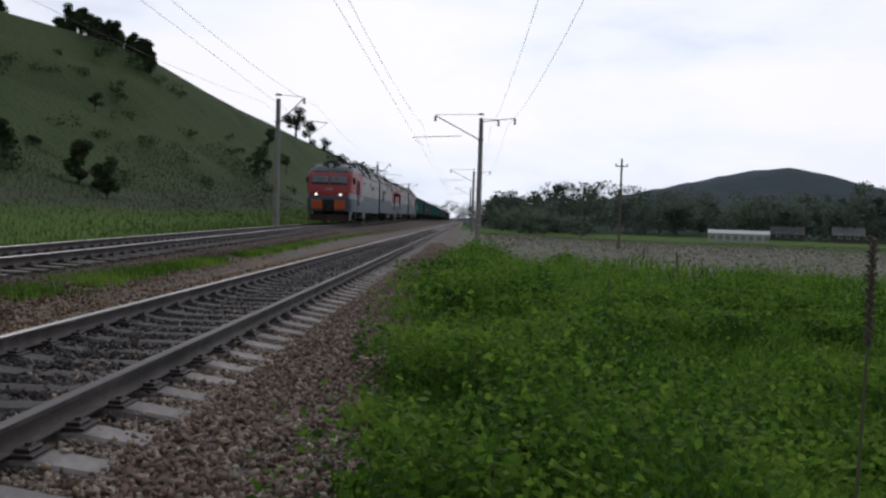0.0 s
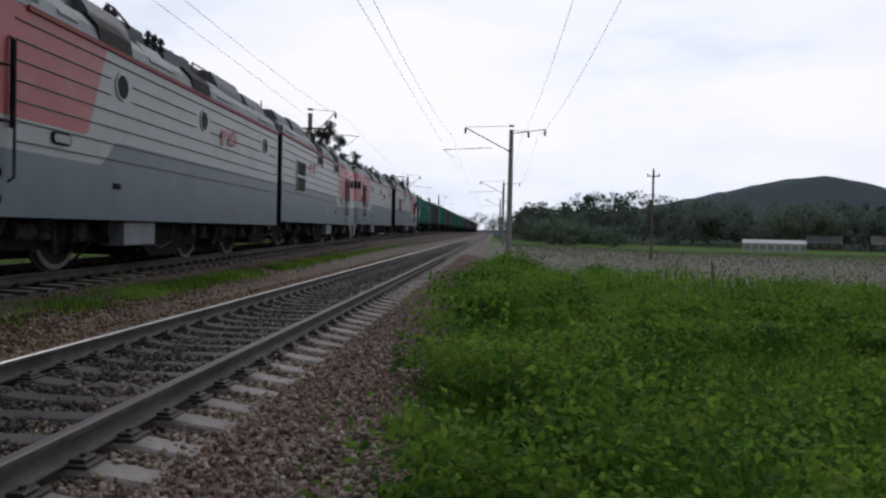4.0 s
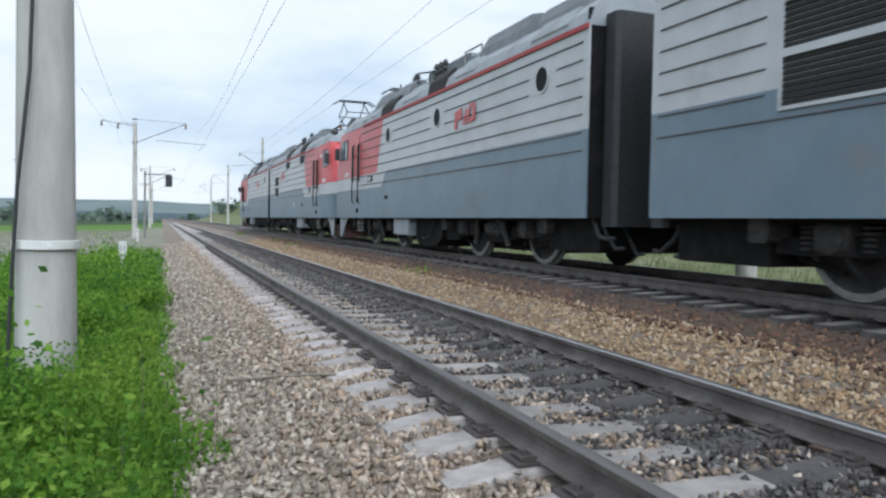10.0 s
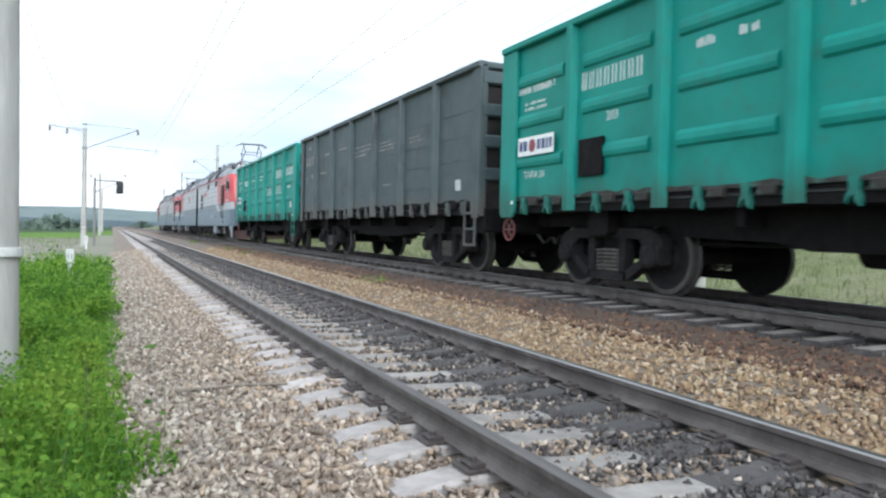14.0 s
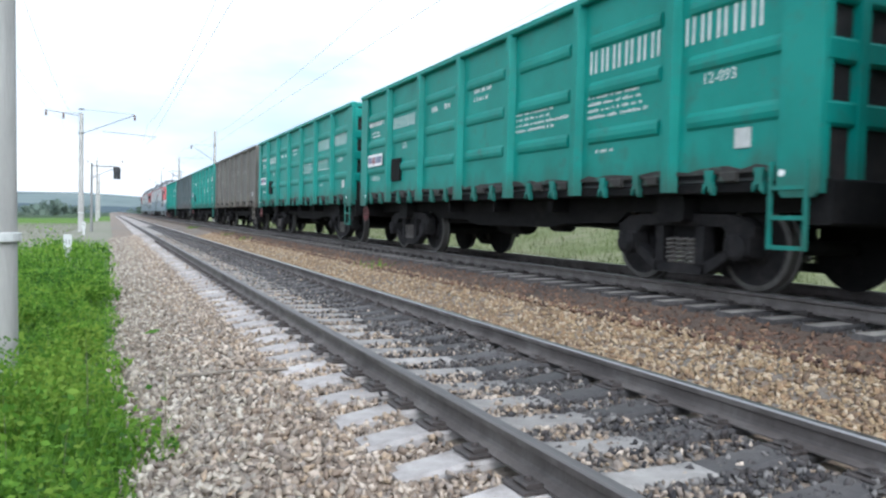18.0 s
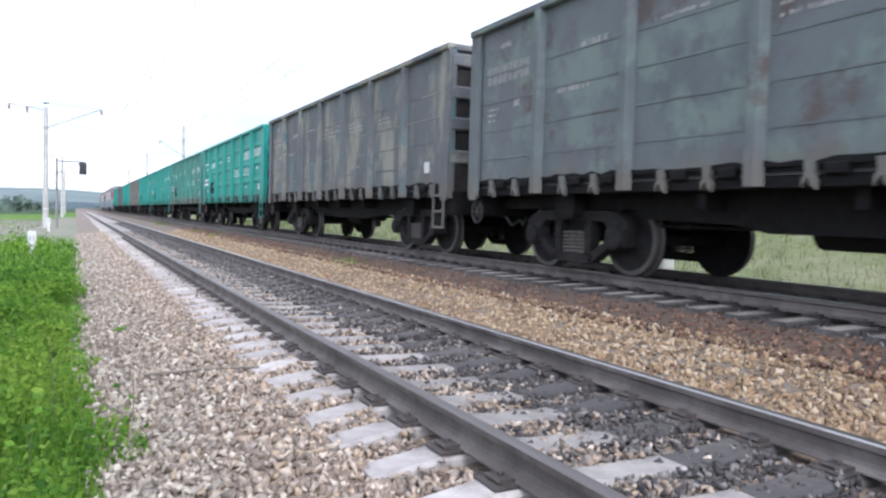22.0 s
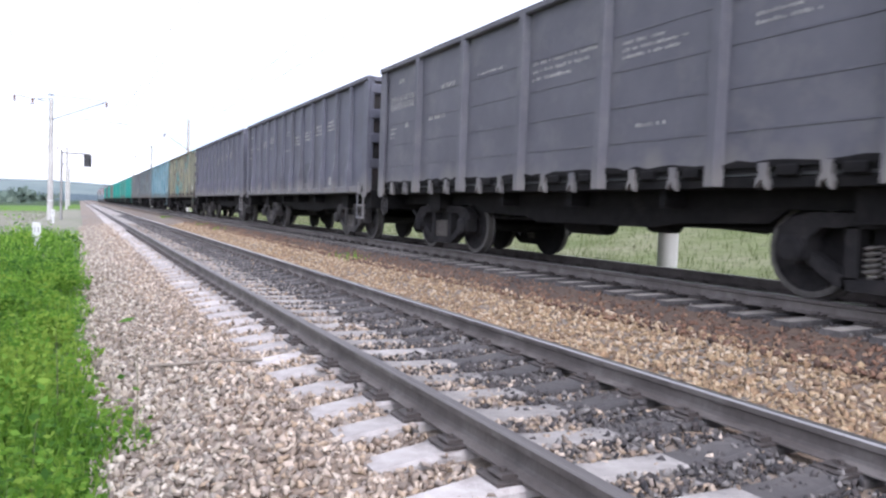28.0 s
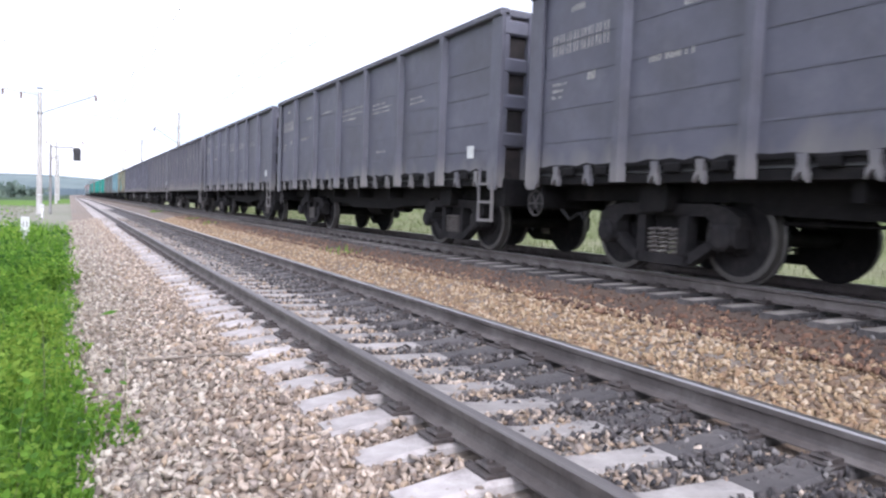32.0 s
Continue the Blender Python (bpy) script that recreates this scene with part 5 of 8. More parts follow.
def gondola(kind):
    """An open-top gondola. kind: stamped (two pressed bars a panel), plank (welded seams) or ribbed (many posts, closed sill)."""
    ob = thing("gondola_wagon", "open-top steel gondola wagon", "freight wagon", "wagons of the train")
    xs, zt = 1.46, 3.61
    ribbed = kind == "ribbed"
    zb = 1.14 if ribbed else 1.28
    n = 12 if ribbed else 7
    y0, y1 = -6.52, 6.42
    step = (y1 - y0) / n
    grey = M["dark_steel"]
    paint = M["paint"]

    def painted(name, g, label="", m=None):
        o = part(name, g, paint, ob, label, m)
        PAINT.append(o.data)
        return o

    me = Geo().box(xs - 0.02, xs, 0.0, step, zb, zt).mesh("side_panel", paint)
    bars = []
    if kind == "stamped":
        for z in (1.84, 2.46, 3.08):
            bars.append(("pressed_bar", Geo().prism([(xs, z - 0.105), (xs + 0.030, z - 0.075), (xs + 0.042, z - 0.02), (xs + 0.034, z + 0.045), (xs, z + 0.095)], 1, 0.24, step - 0.24).mesh("pressed_bar", paint)))
    elif kind == "plank":
        for z in (1.62, 2.05, 2.48, 2.91):
            bars.append(("seam", Geo().box(xs, xs + 0.008, 0.0, step, z - 0.010, z + 0.010).mesh("seam", paint)))
    for k in range(n):
        o = painted("side_panel", me, "", pose(0, y0 + k * step, 0))
        for nm, mb in bars:
            part(nm, mb, None, o)
            PAINT.append(mb)
    g = Geo().box(-xs, -xs + 0.02, y0, y1, zb, zt)
    for k in range(n + 1):
        g.box(-xs - 0.09, -xs, y0 + k * step - 0.075, y0 + k * step + 0.075, zb - 0.15, zt)
    painted("far_side_wall", g)
    foot = 1.14 if ribbed else 1.07
    if ribbed:
        g = Geo().prism([(xs, -0.062), (xs + 0.085, -0.046), (xs + 0.085, 0.046), (xs, 0.062)], 2, 1.86, zt)
        low, high = [(xs, -0.085), (xs + 0.135, -0.062), (xs + 0.135, 0.062), (xs, 0.085)], [(xs, -0.062), (xs + 0.085, -0.046), (xs + 0.085, 0.046), (xs, 0.062)]
        g.add([(x, y, 1.62) for x, y in low] + [(x, y, 1.86) for x, y in high], [(k, (k + 1) % 4, 4 + (k + 1) % 4, 4 + k) for k in range(4)])
        g.prism(low, 2, foot, 1.62)
    else:
        g = Geo().prism([(xs, -0.095), (xs + 0.11, -0.06), (xs + 0.11, 0.06), (xs, 0.095)], 2, foot, zt)
    me = g.mesh("post", paint)
    for k in range(n + 1):
        if k in (0, n):
            continue
        painted("post", me, "", pose(0, y0 + k * step, 0))
    wide = 0.36 if kind == "stamped" else 0.20
    for s, y in ((1, y0), (-1, y1)):
        post = painted("corner_post", Geo().box(xs - 0.10, xs + 0.02, y - 0.09, y + 0.09, foot - 0.04, zt + 0.03, 0, 0.02))
        a, b2 = y - s * 0.10, y + s * wide
        flange = Geo().prism([(a, zt), (b2, zt), (b2, 1.08), (b2 - s * 0.07, 0.99), (a + s * 0.05, 0.99), (a, 1.06)], 0, xs + 0.021, xs + 0.06)
        PAINT.append(part("corner_plate", flange, paint, post).data)
        if kind == "stamped":
            part("marker_disc", Geo().lathe([(0, 0.035), (0.004, 0.03)], 0, (xs + 0.061, b2 - s * 0.06, 1.22), 12, [0]), M["white_paint"], post)
    for s in (-1, 1):
        painted("top_rail", Geo().box(s * xs - 0.06, s * xs + 0.10 * s + 0.06 * (s < 0) - 0.0, y0 - 0.09, y1 + 0.09, zt - 0.02, zt + 0.09, 0, 0.02) if s > 0 else Geo().box(-xs - 0.10, -xs + 0.06, y0 - 0.09, y1 + 0.09, zt - 0.02, zt + 0.09, 0, 0.02))
    if ribbed:
        painted("bottom_sill", Geo().box(xs - 0.05, xs + 0.06, y0, y1, zb - 0.05, zb + 0.10, 0, 0.012))
    else:
        rng = random.Random(77)
        for k in range(n):
            lip, a, b2 = Geo(), y0 + k * step + 0.08, y0 + (k + 1) * step - 0.08
            edge = [(a, zb - 0.03), (b2, zb - 0.03)] + [(b2 + (a - b2) * q / 9, zb + 0.02 + rng.uniform(-0.02, 0.03)) for q in range(10)]
            lip.prism(edge, 0, xs + 0.001, xs + 0.014)
            part("hatch_lip", lip, M["grime"], ob, "grimy lower lip with flaking paint")
    for s, y in ((-1, y0), (1, y1)):
        wall = painted("end_wall", Geo().box(-xs, xs, y - 0.02, y + 0.02, 1.1, zt))
        for z in (1.75, 2.32, 2.86, 3.42):
            PAINT.append(part("end_beam", Geo().box(-xs, xs, min(y, y + s * 0.10), max(y, y + s * 0.10), z - 0.115, z + 0.115, 0, 0.03), paint, wall).data)
        for x in (-1.0, 0.0, 1.0):
            PAINT.append(part("end_post", Geo().box(x - 0.06, x + 0.06, min(y, y + s * 0.13), max(y, y + s * 0.12), 1.1, zt), paint, wall).data)
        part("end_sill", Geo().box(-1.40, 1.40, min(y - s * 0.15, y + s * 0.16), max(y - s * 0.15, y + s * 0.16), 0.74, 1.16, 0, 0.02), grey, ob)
        painted("end_rail", Geo().box(-xs - 0.02, xs + 0.02, y - 0.07, y + 0.07, zt - 0.03, zt + 0.09, 0, 0.02))
    if not ribbed:
        lock = Geo()
        lock.prism([(-0.055, 1.29), (0.055, 1.29), (0.045, 1.17), (0.075, 1.10), (0.065, 1.03), (0.02, 1.07), (0.0, 1.14), (-0.045, 1.10), (-0.075, 1.05), (-0.07, 1.13), (-0.04, 1.18)], 0, xs - 0.02, xs + 0.04)
        me = lock.mesh("hatch_lock", paint)
        for k in range(n):
            for q in (0.32, 0.68):
                painted("hatch_lock", me, "", pose(0, y0 + (k + q) * step, 0))
        hatch = Geo().prism([(xs - 0.02, 1.28), (xs - 0.02, 1.20), (0.35, 0.98), (0.35, 1.06)], 1, 0.06, step - 0.06).mesh("floor_hatch", grey)
        hinge = Geo().box(xs - 0.03, xs + 0.03, 0.0, 0.22, 1.16, 1.27, 0, 0.015).mesh("hatch_hinge", M["grime"])
        for k in range(n):
            part("floor_hatch", hatch, None, ob, "", pose(0, y0 + k * step, 0))
            for q in (0.40, 0.76):
                part("hatch_hinge", hinge, None, ob, "", pose(0, y0 + (k + q) * step, 0))
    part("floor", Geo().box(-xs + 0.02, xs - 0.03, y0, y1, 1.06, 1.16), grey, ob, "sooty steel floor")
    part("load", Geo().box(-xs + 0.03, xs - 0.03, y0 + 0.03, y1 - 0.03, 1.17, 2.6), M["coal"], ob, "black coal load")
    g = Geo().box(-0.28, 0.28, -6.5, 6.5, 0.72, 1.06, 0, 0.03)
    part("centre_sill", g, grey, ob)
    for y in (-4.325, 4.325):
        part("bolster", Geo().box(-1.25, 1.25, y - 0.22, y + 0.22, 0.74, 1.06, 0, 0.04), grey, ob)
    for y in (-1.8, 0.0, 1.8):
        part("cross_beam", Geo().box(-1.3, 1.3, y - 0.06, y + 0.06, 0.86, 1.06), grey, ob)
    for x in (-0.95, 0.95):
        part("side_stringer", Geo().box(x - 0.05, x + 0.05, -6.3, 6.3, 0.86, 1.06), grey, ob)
        # added near-black plate that deepens the dark band below the floor
        part("brake_shield", Geo().prism([(-3.2, 0.86), (3.2, 0.86), (3.0, 0.72), (1.7, 0.68), (1.3, 0.62), (-1.2, 0.62), (-1.6, 0.70), (-3.0, 0.74)], 0, x - 0.03, x + 0.03), grey, ob)
    for y in (-2.75, 2.75):
        part("lever_bracket", Geo().prism([(y - 0.35, 1.06), (y + 0.35, 1.06), (y + 0.18, 0.62), (y - 0.12, 0.62)], 0, 0.60, 0.68), grey, ob)
    part("brake_lever", Geo().tube([(0.64, -2.6, 0.72), (0.66, -0.9, 0.80), (0.64, 1.0, 0.74)], 0.03, 6), grey, ob)
    part("brake_rod", Geo().tube([(0.75, -3.4, 0.66), (0.75, 3.4, 0.66)], 0.022, 6), grey, ob)
    g = Geo().lathe([(0, 0.05), (0.02, 0.19), (0.85, 0.19), (0.87, 0.05)], 1, (0.55, -0.9, 0.66), 16, [0] * 3)
    part("air_reservoir", g, grey, ob, smooth=True)
    g = Geo().lathe([(0, 0.06), (0.02, 0.15), (0.42, 0.15), (0.44, 0.06)], 1, (0.62, 0.9, 0.70), 14, [0] * 3)
    g.tube([(0.62, 1.3, 0.70), (0.5, 2.6, 0.62)], 0.025, 6)
    part("brake_cylinder", g, grey, ob, smooth=True)
    for s in (-1, 1):
        g = Geo().box(-0.11, 0.11, min(s * 6.45, s * 6.80), max(s * 6.45, s * 6.80), 0.93, 1.13, 0, 0.03)
        g.prism([(-0.17, s * 6.76), (0.17, s * 6.76), (0.17, s * 6.95), (-0.05, s * 6.98), (-0.17, s * 6.90)], 2, 0.90, 1.17)
        part("coupler", g, M["bogie"], ob)
        part("brake_hose", Geo().tube([(0.35, s * 6.45, 0.95), (0.36, s * 6.62, 0.72), (0.33, s * 6.78, 0.58), (0.28, s * 6.93, 0.68)], 0.028, 6), M["rubber"], ob)
    g = Geo()
    for x in (xs + 0.04, ):
        for yy in (y1 - 0.42, y1 - 0.02):
            g.box(x, x + 0.03, yy - 0.02, yy + 0.02, 0.50, 1.33)
        for z in (0.52, 0.80, 1.08):
            g.box(x - 0.02, x + 0.04, y1 - 0.42, y1 - 0.02, z - 0.02, z + 0.02)
    painted("step_ladder", g)
    g = Geo()
    for k in range(24):
        a0, a1 = 2 * math.pi * k / 24, 2 * math.pi * (k + 1) / 24
        g.tube([(1.40, y0 + 0.02 + 0.17 * math.cos(a0), 0.80 + 0.17 * math.sin(a0)), (1.40, y0 + 0.02 + 0.17 * math.cos(a1), 0.80 + 0.17 * math.sin(a1))], 0.018, 5)
    for k in range(3):
        a0 = k * math.pi / 3
        g.tube([(1.40, y0 + 0.02 + 0.17 * math.cos(a0), 0.80 + 0.17 * math.sin(a0)), (1.40, y0 + 0.02 - 0.17 * math.cos(a0), 0.80 - 0.17 * math.sin(a0))], 0.013, 5)
    g.tube([(1.22, y0 + 0.02, 0.80), (1.41, y0 + 0.02, 0.80)], 0.02, 6)
    part("hand_wheel", g, M["hand_wheel"], ob, "dull red brake hand wheel")
    mark = Geo()
    if kind == "stamped":
        glyph_bars(mark, xs + 0.0015, y0 + 5 * step + 0.22, 2.66, 1.45, 0.30, 6)
        glyph_bars(mark, xs + 0.0015, y0 + 6 * step + 0.15, 2.68, 1.15, 0.30, 5)
        glyph_bars(mark, xs + 0.0015, y0 + 1 * step + 0.20, 2.68, 1.3, 0.24, 8)
        text_rows(mark, xs + 0.0015, y0 + 0.35, 2.88, 1.1, 1, 0.14, seedv=6)
        text_rows(mark, xs + 0.0015, y0 + 0.55, 2.70, 0.6, 2, seedv=24)
        text_rows(mark, xs + 0.0015, y0 + 5 * step + 0.20, 2.33, 1.45, 4, seedv=7)
        text_rows(mark, xs + 0.0015, y0 + 4 * step + 0.15, 2.33, 1.45, 4, seedv=8)
        text_rows(mark, xs + 0.0015, y0 + 3 * step + 0.5, 2.9, 0.8, 2, 0.09, 0.14, seedv=9)
        text_rows(mark, xs + 0.0015, y0 + 2 * step + 0.5, 2.80, 0.3, 1, 0.12, seedv=10)
        text_rows(mark, xs + 0.0015, y0 + 2 * step + 1.1, 2.80, 0.3, 1, 0.12, seedv=25)
        text_rows(mark, xs + 0.0015, y0 + 5 * step + 0.4, 1.62, 0.5, 1, seedv=12)
        for word, y, z, size in (("12-093", y0 + 6 * step + 0.42, 2.22, 0.17), ("\u0422\u0410\u0420\u0410 24", y0 + 0.55, 1.58, 0.15), ("203", y0 + step + 0.75, 2.22, 0.17)):
            part("lettering", lettered(word, size, M["letters"]), None, ob, "white stencilled figures", Matrix.Translation((xs + 0.003, y, z)) @ Matrix(((0, 0, 1, 0), (1, 0, 0, 0), (0, 1, 0, 0), (0, 0, 0, 1))))
    elif kind == "plank":
        glyph_bars(mark, xs + 0.0015, y0 + 0.38, 2.76, 1.2, 0.27, 8)
        text_rows(mark, xs + 0.0015, y0 + 0.75, 3.28, 0.4, 1, 0.09, seedv=51)
        text_rows(mark, xs + 0.0015, y0 + 0.40, 2.36, 0.3, 3, seedv=52)
        text_rows(mark, xs + 0.0015, y0 + 1.15, 2.36, 0.2, 1, 0.13, seedv=53)
        text_rows(mark, xs + 0.0015, y0 + step + 0.4, 2.40, 0.7, 1, 0.10, seedv=54)
        text_rows(mark, xs + 0.0015, y0 + step + 0.9, 2.92, 0.8, 1, 0.10, seedv=55)
        text_rows(mark, xs + 0.0015, y0 + 3 * step + 0.2, 2.84, 1.5, 3, 0.06, 0.11, seedv=56)
        text_rows(mark, xs + 0.0015, y0 + 4 * step + 0.3, 2.78, 1.1, 3, seedv=14)
        text_rows(mark, xs + 0.0015, y0 + 2 * step + 0.4, 2.95, 0.9, 1, seedv=15)
        text_rows(mark, xs + 0.0015, y0 + 5 * step + 0.4, 2.70, 0.7, 2, seedv=16)
        text_rows(mark, xs + 0.0015, y0 + 4 * step + 0.6, 1.78, 0.6, 1, seedv=17)
    else:
        glyph_bars(mark, xs + 0.0015, y0 + 2 * step + 0.25, 2.72, 0.65, 0.22, 4)
        glyph_bars(mark, xs + 0.0015, y0 + 3 * step + 0.2, 2.80, 0.65, 0.22, 4)
        for k, z, w, rows, h, s in ((0, 3.20, 0.5, 1, 0.08, 19), (0, 2.78, 0.55, 2, 0.08, 23), (0, 2.42, 0.3, 1, 0.10, 26), (1, 2.72, 0.4, 1, 0.08, 27), (3, 2.60, 0.3, 1, 0.09, 28), (5, 2.98, 0.4, 2, 0.06, 20),
                                    (5, 2.42, 0.5, 1, 0.05, 29), (6, 2.74, 0.75, 3, 0.07, 21), (7, 2.80, 0.8, 3, 0.07, 22), (8, 2.86, 0.8, 3, 0.07, 30), (9, 2.90, 0.8, 3, 0.07, 31)):
            text_rows(mark, xs + 0.0015, y0 + k * step + 0.2, z, w, rows, h, h + 0.03, seedv=s)
    tagged(part("lettering", mark, M["letters" if kind == "stamped" else "letters_worn"], ob, "white stencilled lettering, worn" if kind == "stamped" else "faded tan stencilled lettering"), kind="stuff")
    if ribbed:
        part("data_plate", Geo().box(xs, xs + 0.012, y0 + 9.4 * step, y0 + 9.4 * step + 0.40, 1.30, 1.50), M["letters_worn"], ob, "dusty tan data plate")
        part("access_hatch", Geo().box(xs, xs + 0.010, y0 + 7.2 * step, y0 + 7.2 * step + 0.60, 1.40, 1.96, 0, 0.004), M["shaded_plate"], ob, "dark grey square plate")
    else:
        part("data_plate", Geo().box(xs, xs + 0.018, y0 + 6.55 * step - 0.10, y0 + 6.55 * step + 0.10, 1.50, 1.70), M["worn_white"], ob, "small white data plate")
    if kind == "stamped":
        part("access_hatch", Geo().box(xs, xs + 0.056, y0 + step * 1.12, y0 + step * 1.12 + 0.52, 1.52, 2.02, 0, 0.01), grey, ob, "dark square hatch plate")
    if kind == "stamped":
        g = Geo().box(xs + 0.052, xs + 0.058, y0 + 0.45, y0 + 1.45, 1.92, 2.20)
        plate = part("logo_plate", g, M["white_paint"], ob, "white plate with a dark blue emblem")
        for a, b2 in ((0.05, 0.14), (0.17, 0.27), (0.56, 0.64), (0.68, 0.77), (0.80, 0.86), (0.89, 0.96)):
            part("emblem_bar", Geo().box(xs + 0.0585, xs + 0.062, y0 + 0.45 + a, y0 + 0.45 + b2, 1.99, 2.14), M["navy"], plate)
        part("emblem_disc", Geo().lathe([(0, 0.09), (0.0035, 0.10)], 0, (xs + 0.0585, y0 + 0.87, 2.06), 16, [0]), M["emblem_red"], plate, "dull red disc")
    for y in (-4.325, 4.325):
        freight_bogie(ob, y)
    return ob


M["loco_red"] = surface("loco_red_paint", [(0.40, 0.036, 0.042), (0.48, 0.050, 0.056)], 1.5, 0.42, 0, 0.05, 30, dirt=(0.30, 0.055, 0.045), dirt_scale=0.9, dirt_range=(0.5, 0.8), coat=0.2, spots=((0.46, 0.10, 0.085), 1.6, (0.5, 0.75)))
M["loco_light"] = surface("loco_light_grey_paint", [(0.36, 0.365, 0.375), (0.43, 0.435, 0.445)], 1.5, 0.42, 0, 0.05, 30, dirt=(0.30, 0.30, 0.305), dirt_scale=0.8, dirt_range=(0.5, 0.8), coat=0.2, spots=((0.27, 0.26, 0.25), 1.4, (0.56, 0.8)))
M["loco_dark"] = surface("loco_slate_grey_paint", [(0.096, 0.140, 0.178), (0.128, 0.175, 0.217)], 1.2, 0.45, 0, 0.05, 30, dirt=(0.10, 0.108, 0.115), dirt_scale=0.7, dirt_range=(0.5, 0.8), coat=0.2, spots=((0.16, 0.165, 0.165), 1.2, (0.54, 0.78)))
M["loco_roof"] = surface("loco_roof_paint", [(0.20, 0.218, 0.235), (0.285, 0.30, 0.315)], 2, 0.6, 0, 0.2, 25, dirt=(0.13, 0.13, 0.13), dirt_scale=1.5, dirt_range=(0.5, 0.75))
M["gutter_red"] = surface("dull_red_gutter_paint", [(0.26, 0.030, 0.032), (0.33, 0.042, 0.042)], 3, 0.6, 0, 0.05, 30)
M["side_lens"] = surface("dusty_side_lamp_lens", [(0.27, 0.28, 0.29), (0.34, 0.35, 0.36)], 5, 0.4, 0, 0)
# bright sky seen on the panes is painted into this base colour
M["screen"] = surface("sky_painted_windscreen_glass", [(0.10, 0.13, 0.16), (0.16, 0.19, 0.22)], 1, 0.06, 0, 0, coat=1.0, spec=0.8)
M["porthole_glass"] = surface("dark_porthole_glass", [(0.006, 0.008, 0.011), (0.010, 0.014, 0.018)], 3, 0.5, 0, 0, spec=0.06)
# black that stands for the shade inside holes that are not cut
M["hole"] = surface("recess_shade_black", [(0.003, 0.003, 0.003), (0.006, 0.006, 0.006)], 8, 1.0, 0, 0, spec=0.0)
# dark grey stands for the shadow line under each side rib
M["seam"] = surface("rib_shade_paint", [(0.045, 0.046, 0.050), (0.085, 0.086, 0.090)], 5, 0.6, 0, 0.05)
M["louver"] = surface("dark_louver_mesh", [(0.009, 0.008, 0.008), (0.022, 0.019, 0.018)], 30, 0.8, 0.1, 0.6, 60, stretch=(1, 1, 5))
M["lamp"] = glowing("lit_headlight", (1.0, 0.93, 0.80), 14.0)
M["buffer_orange"] = surface("orange_red_buffer_paint", [(0.60, 0.10, 0.03), (0.68, 0.14, 0.04)], 2, 0.5, 0, 0.05)
NOSE, EAVE, DOOR_SEAM = 16.85, 3.60, 14.40


def nose_s(z):
    """How far the cab front reaches at a height: an upright lower nose, a raked windscreen."""
    if z < 1.70:
        return NOSE - 0.10 * (1.70 - z) / 0.88
    if z < 2.2:
        return NOSE - 0.02 * (z - 1.70)
    return NOSE - 0.01 - (z - 2.2) * 0.36 - max(0.0, z - 3.35) * 0.5


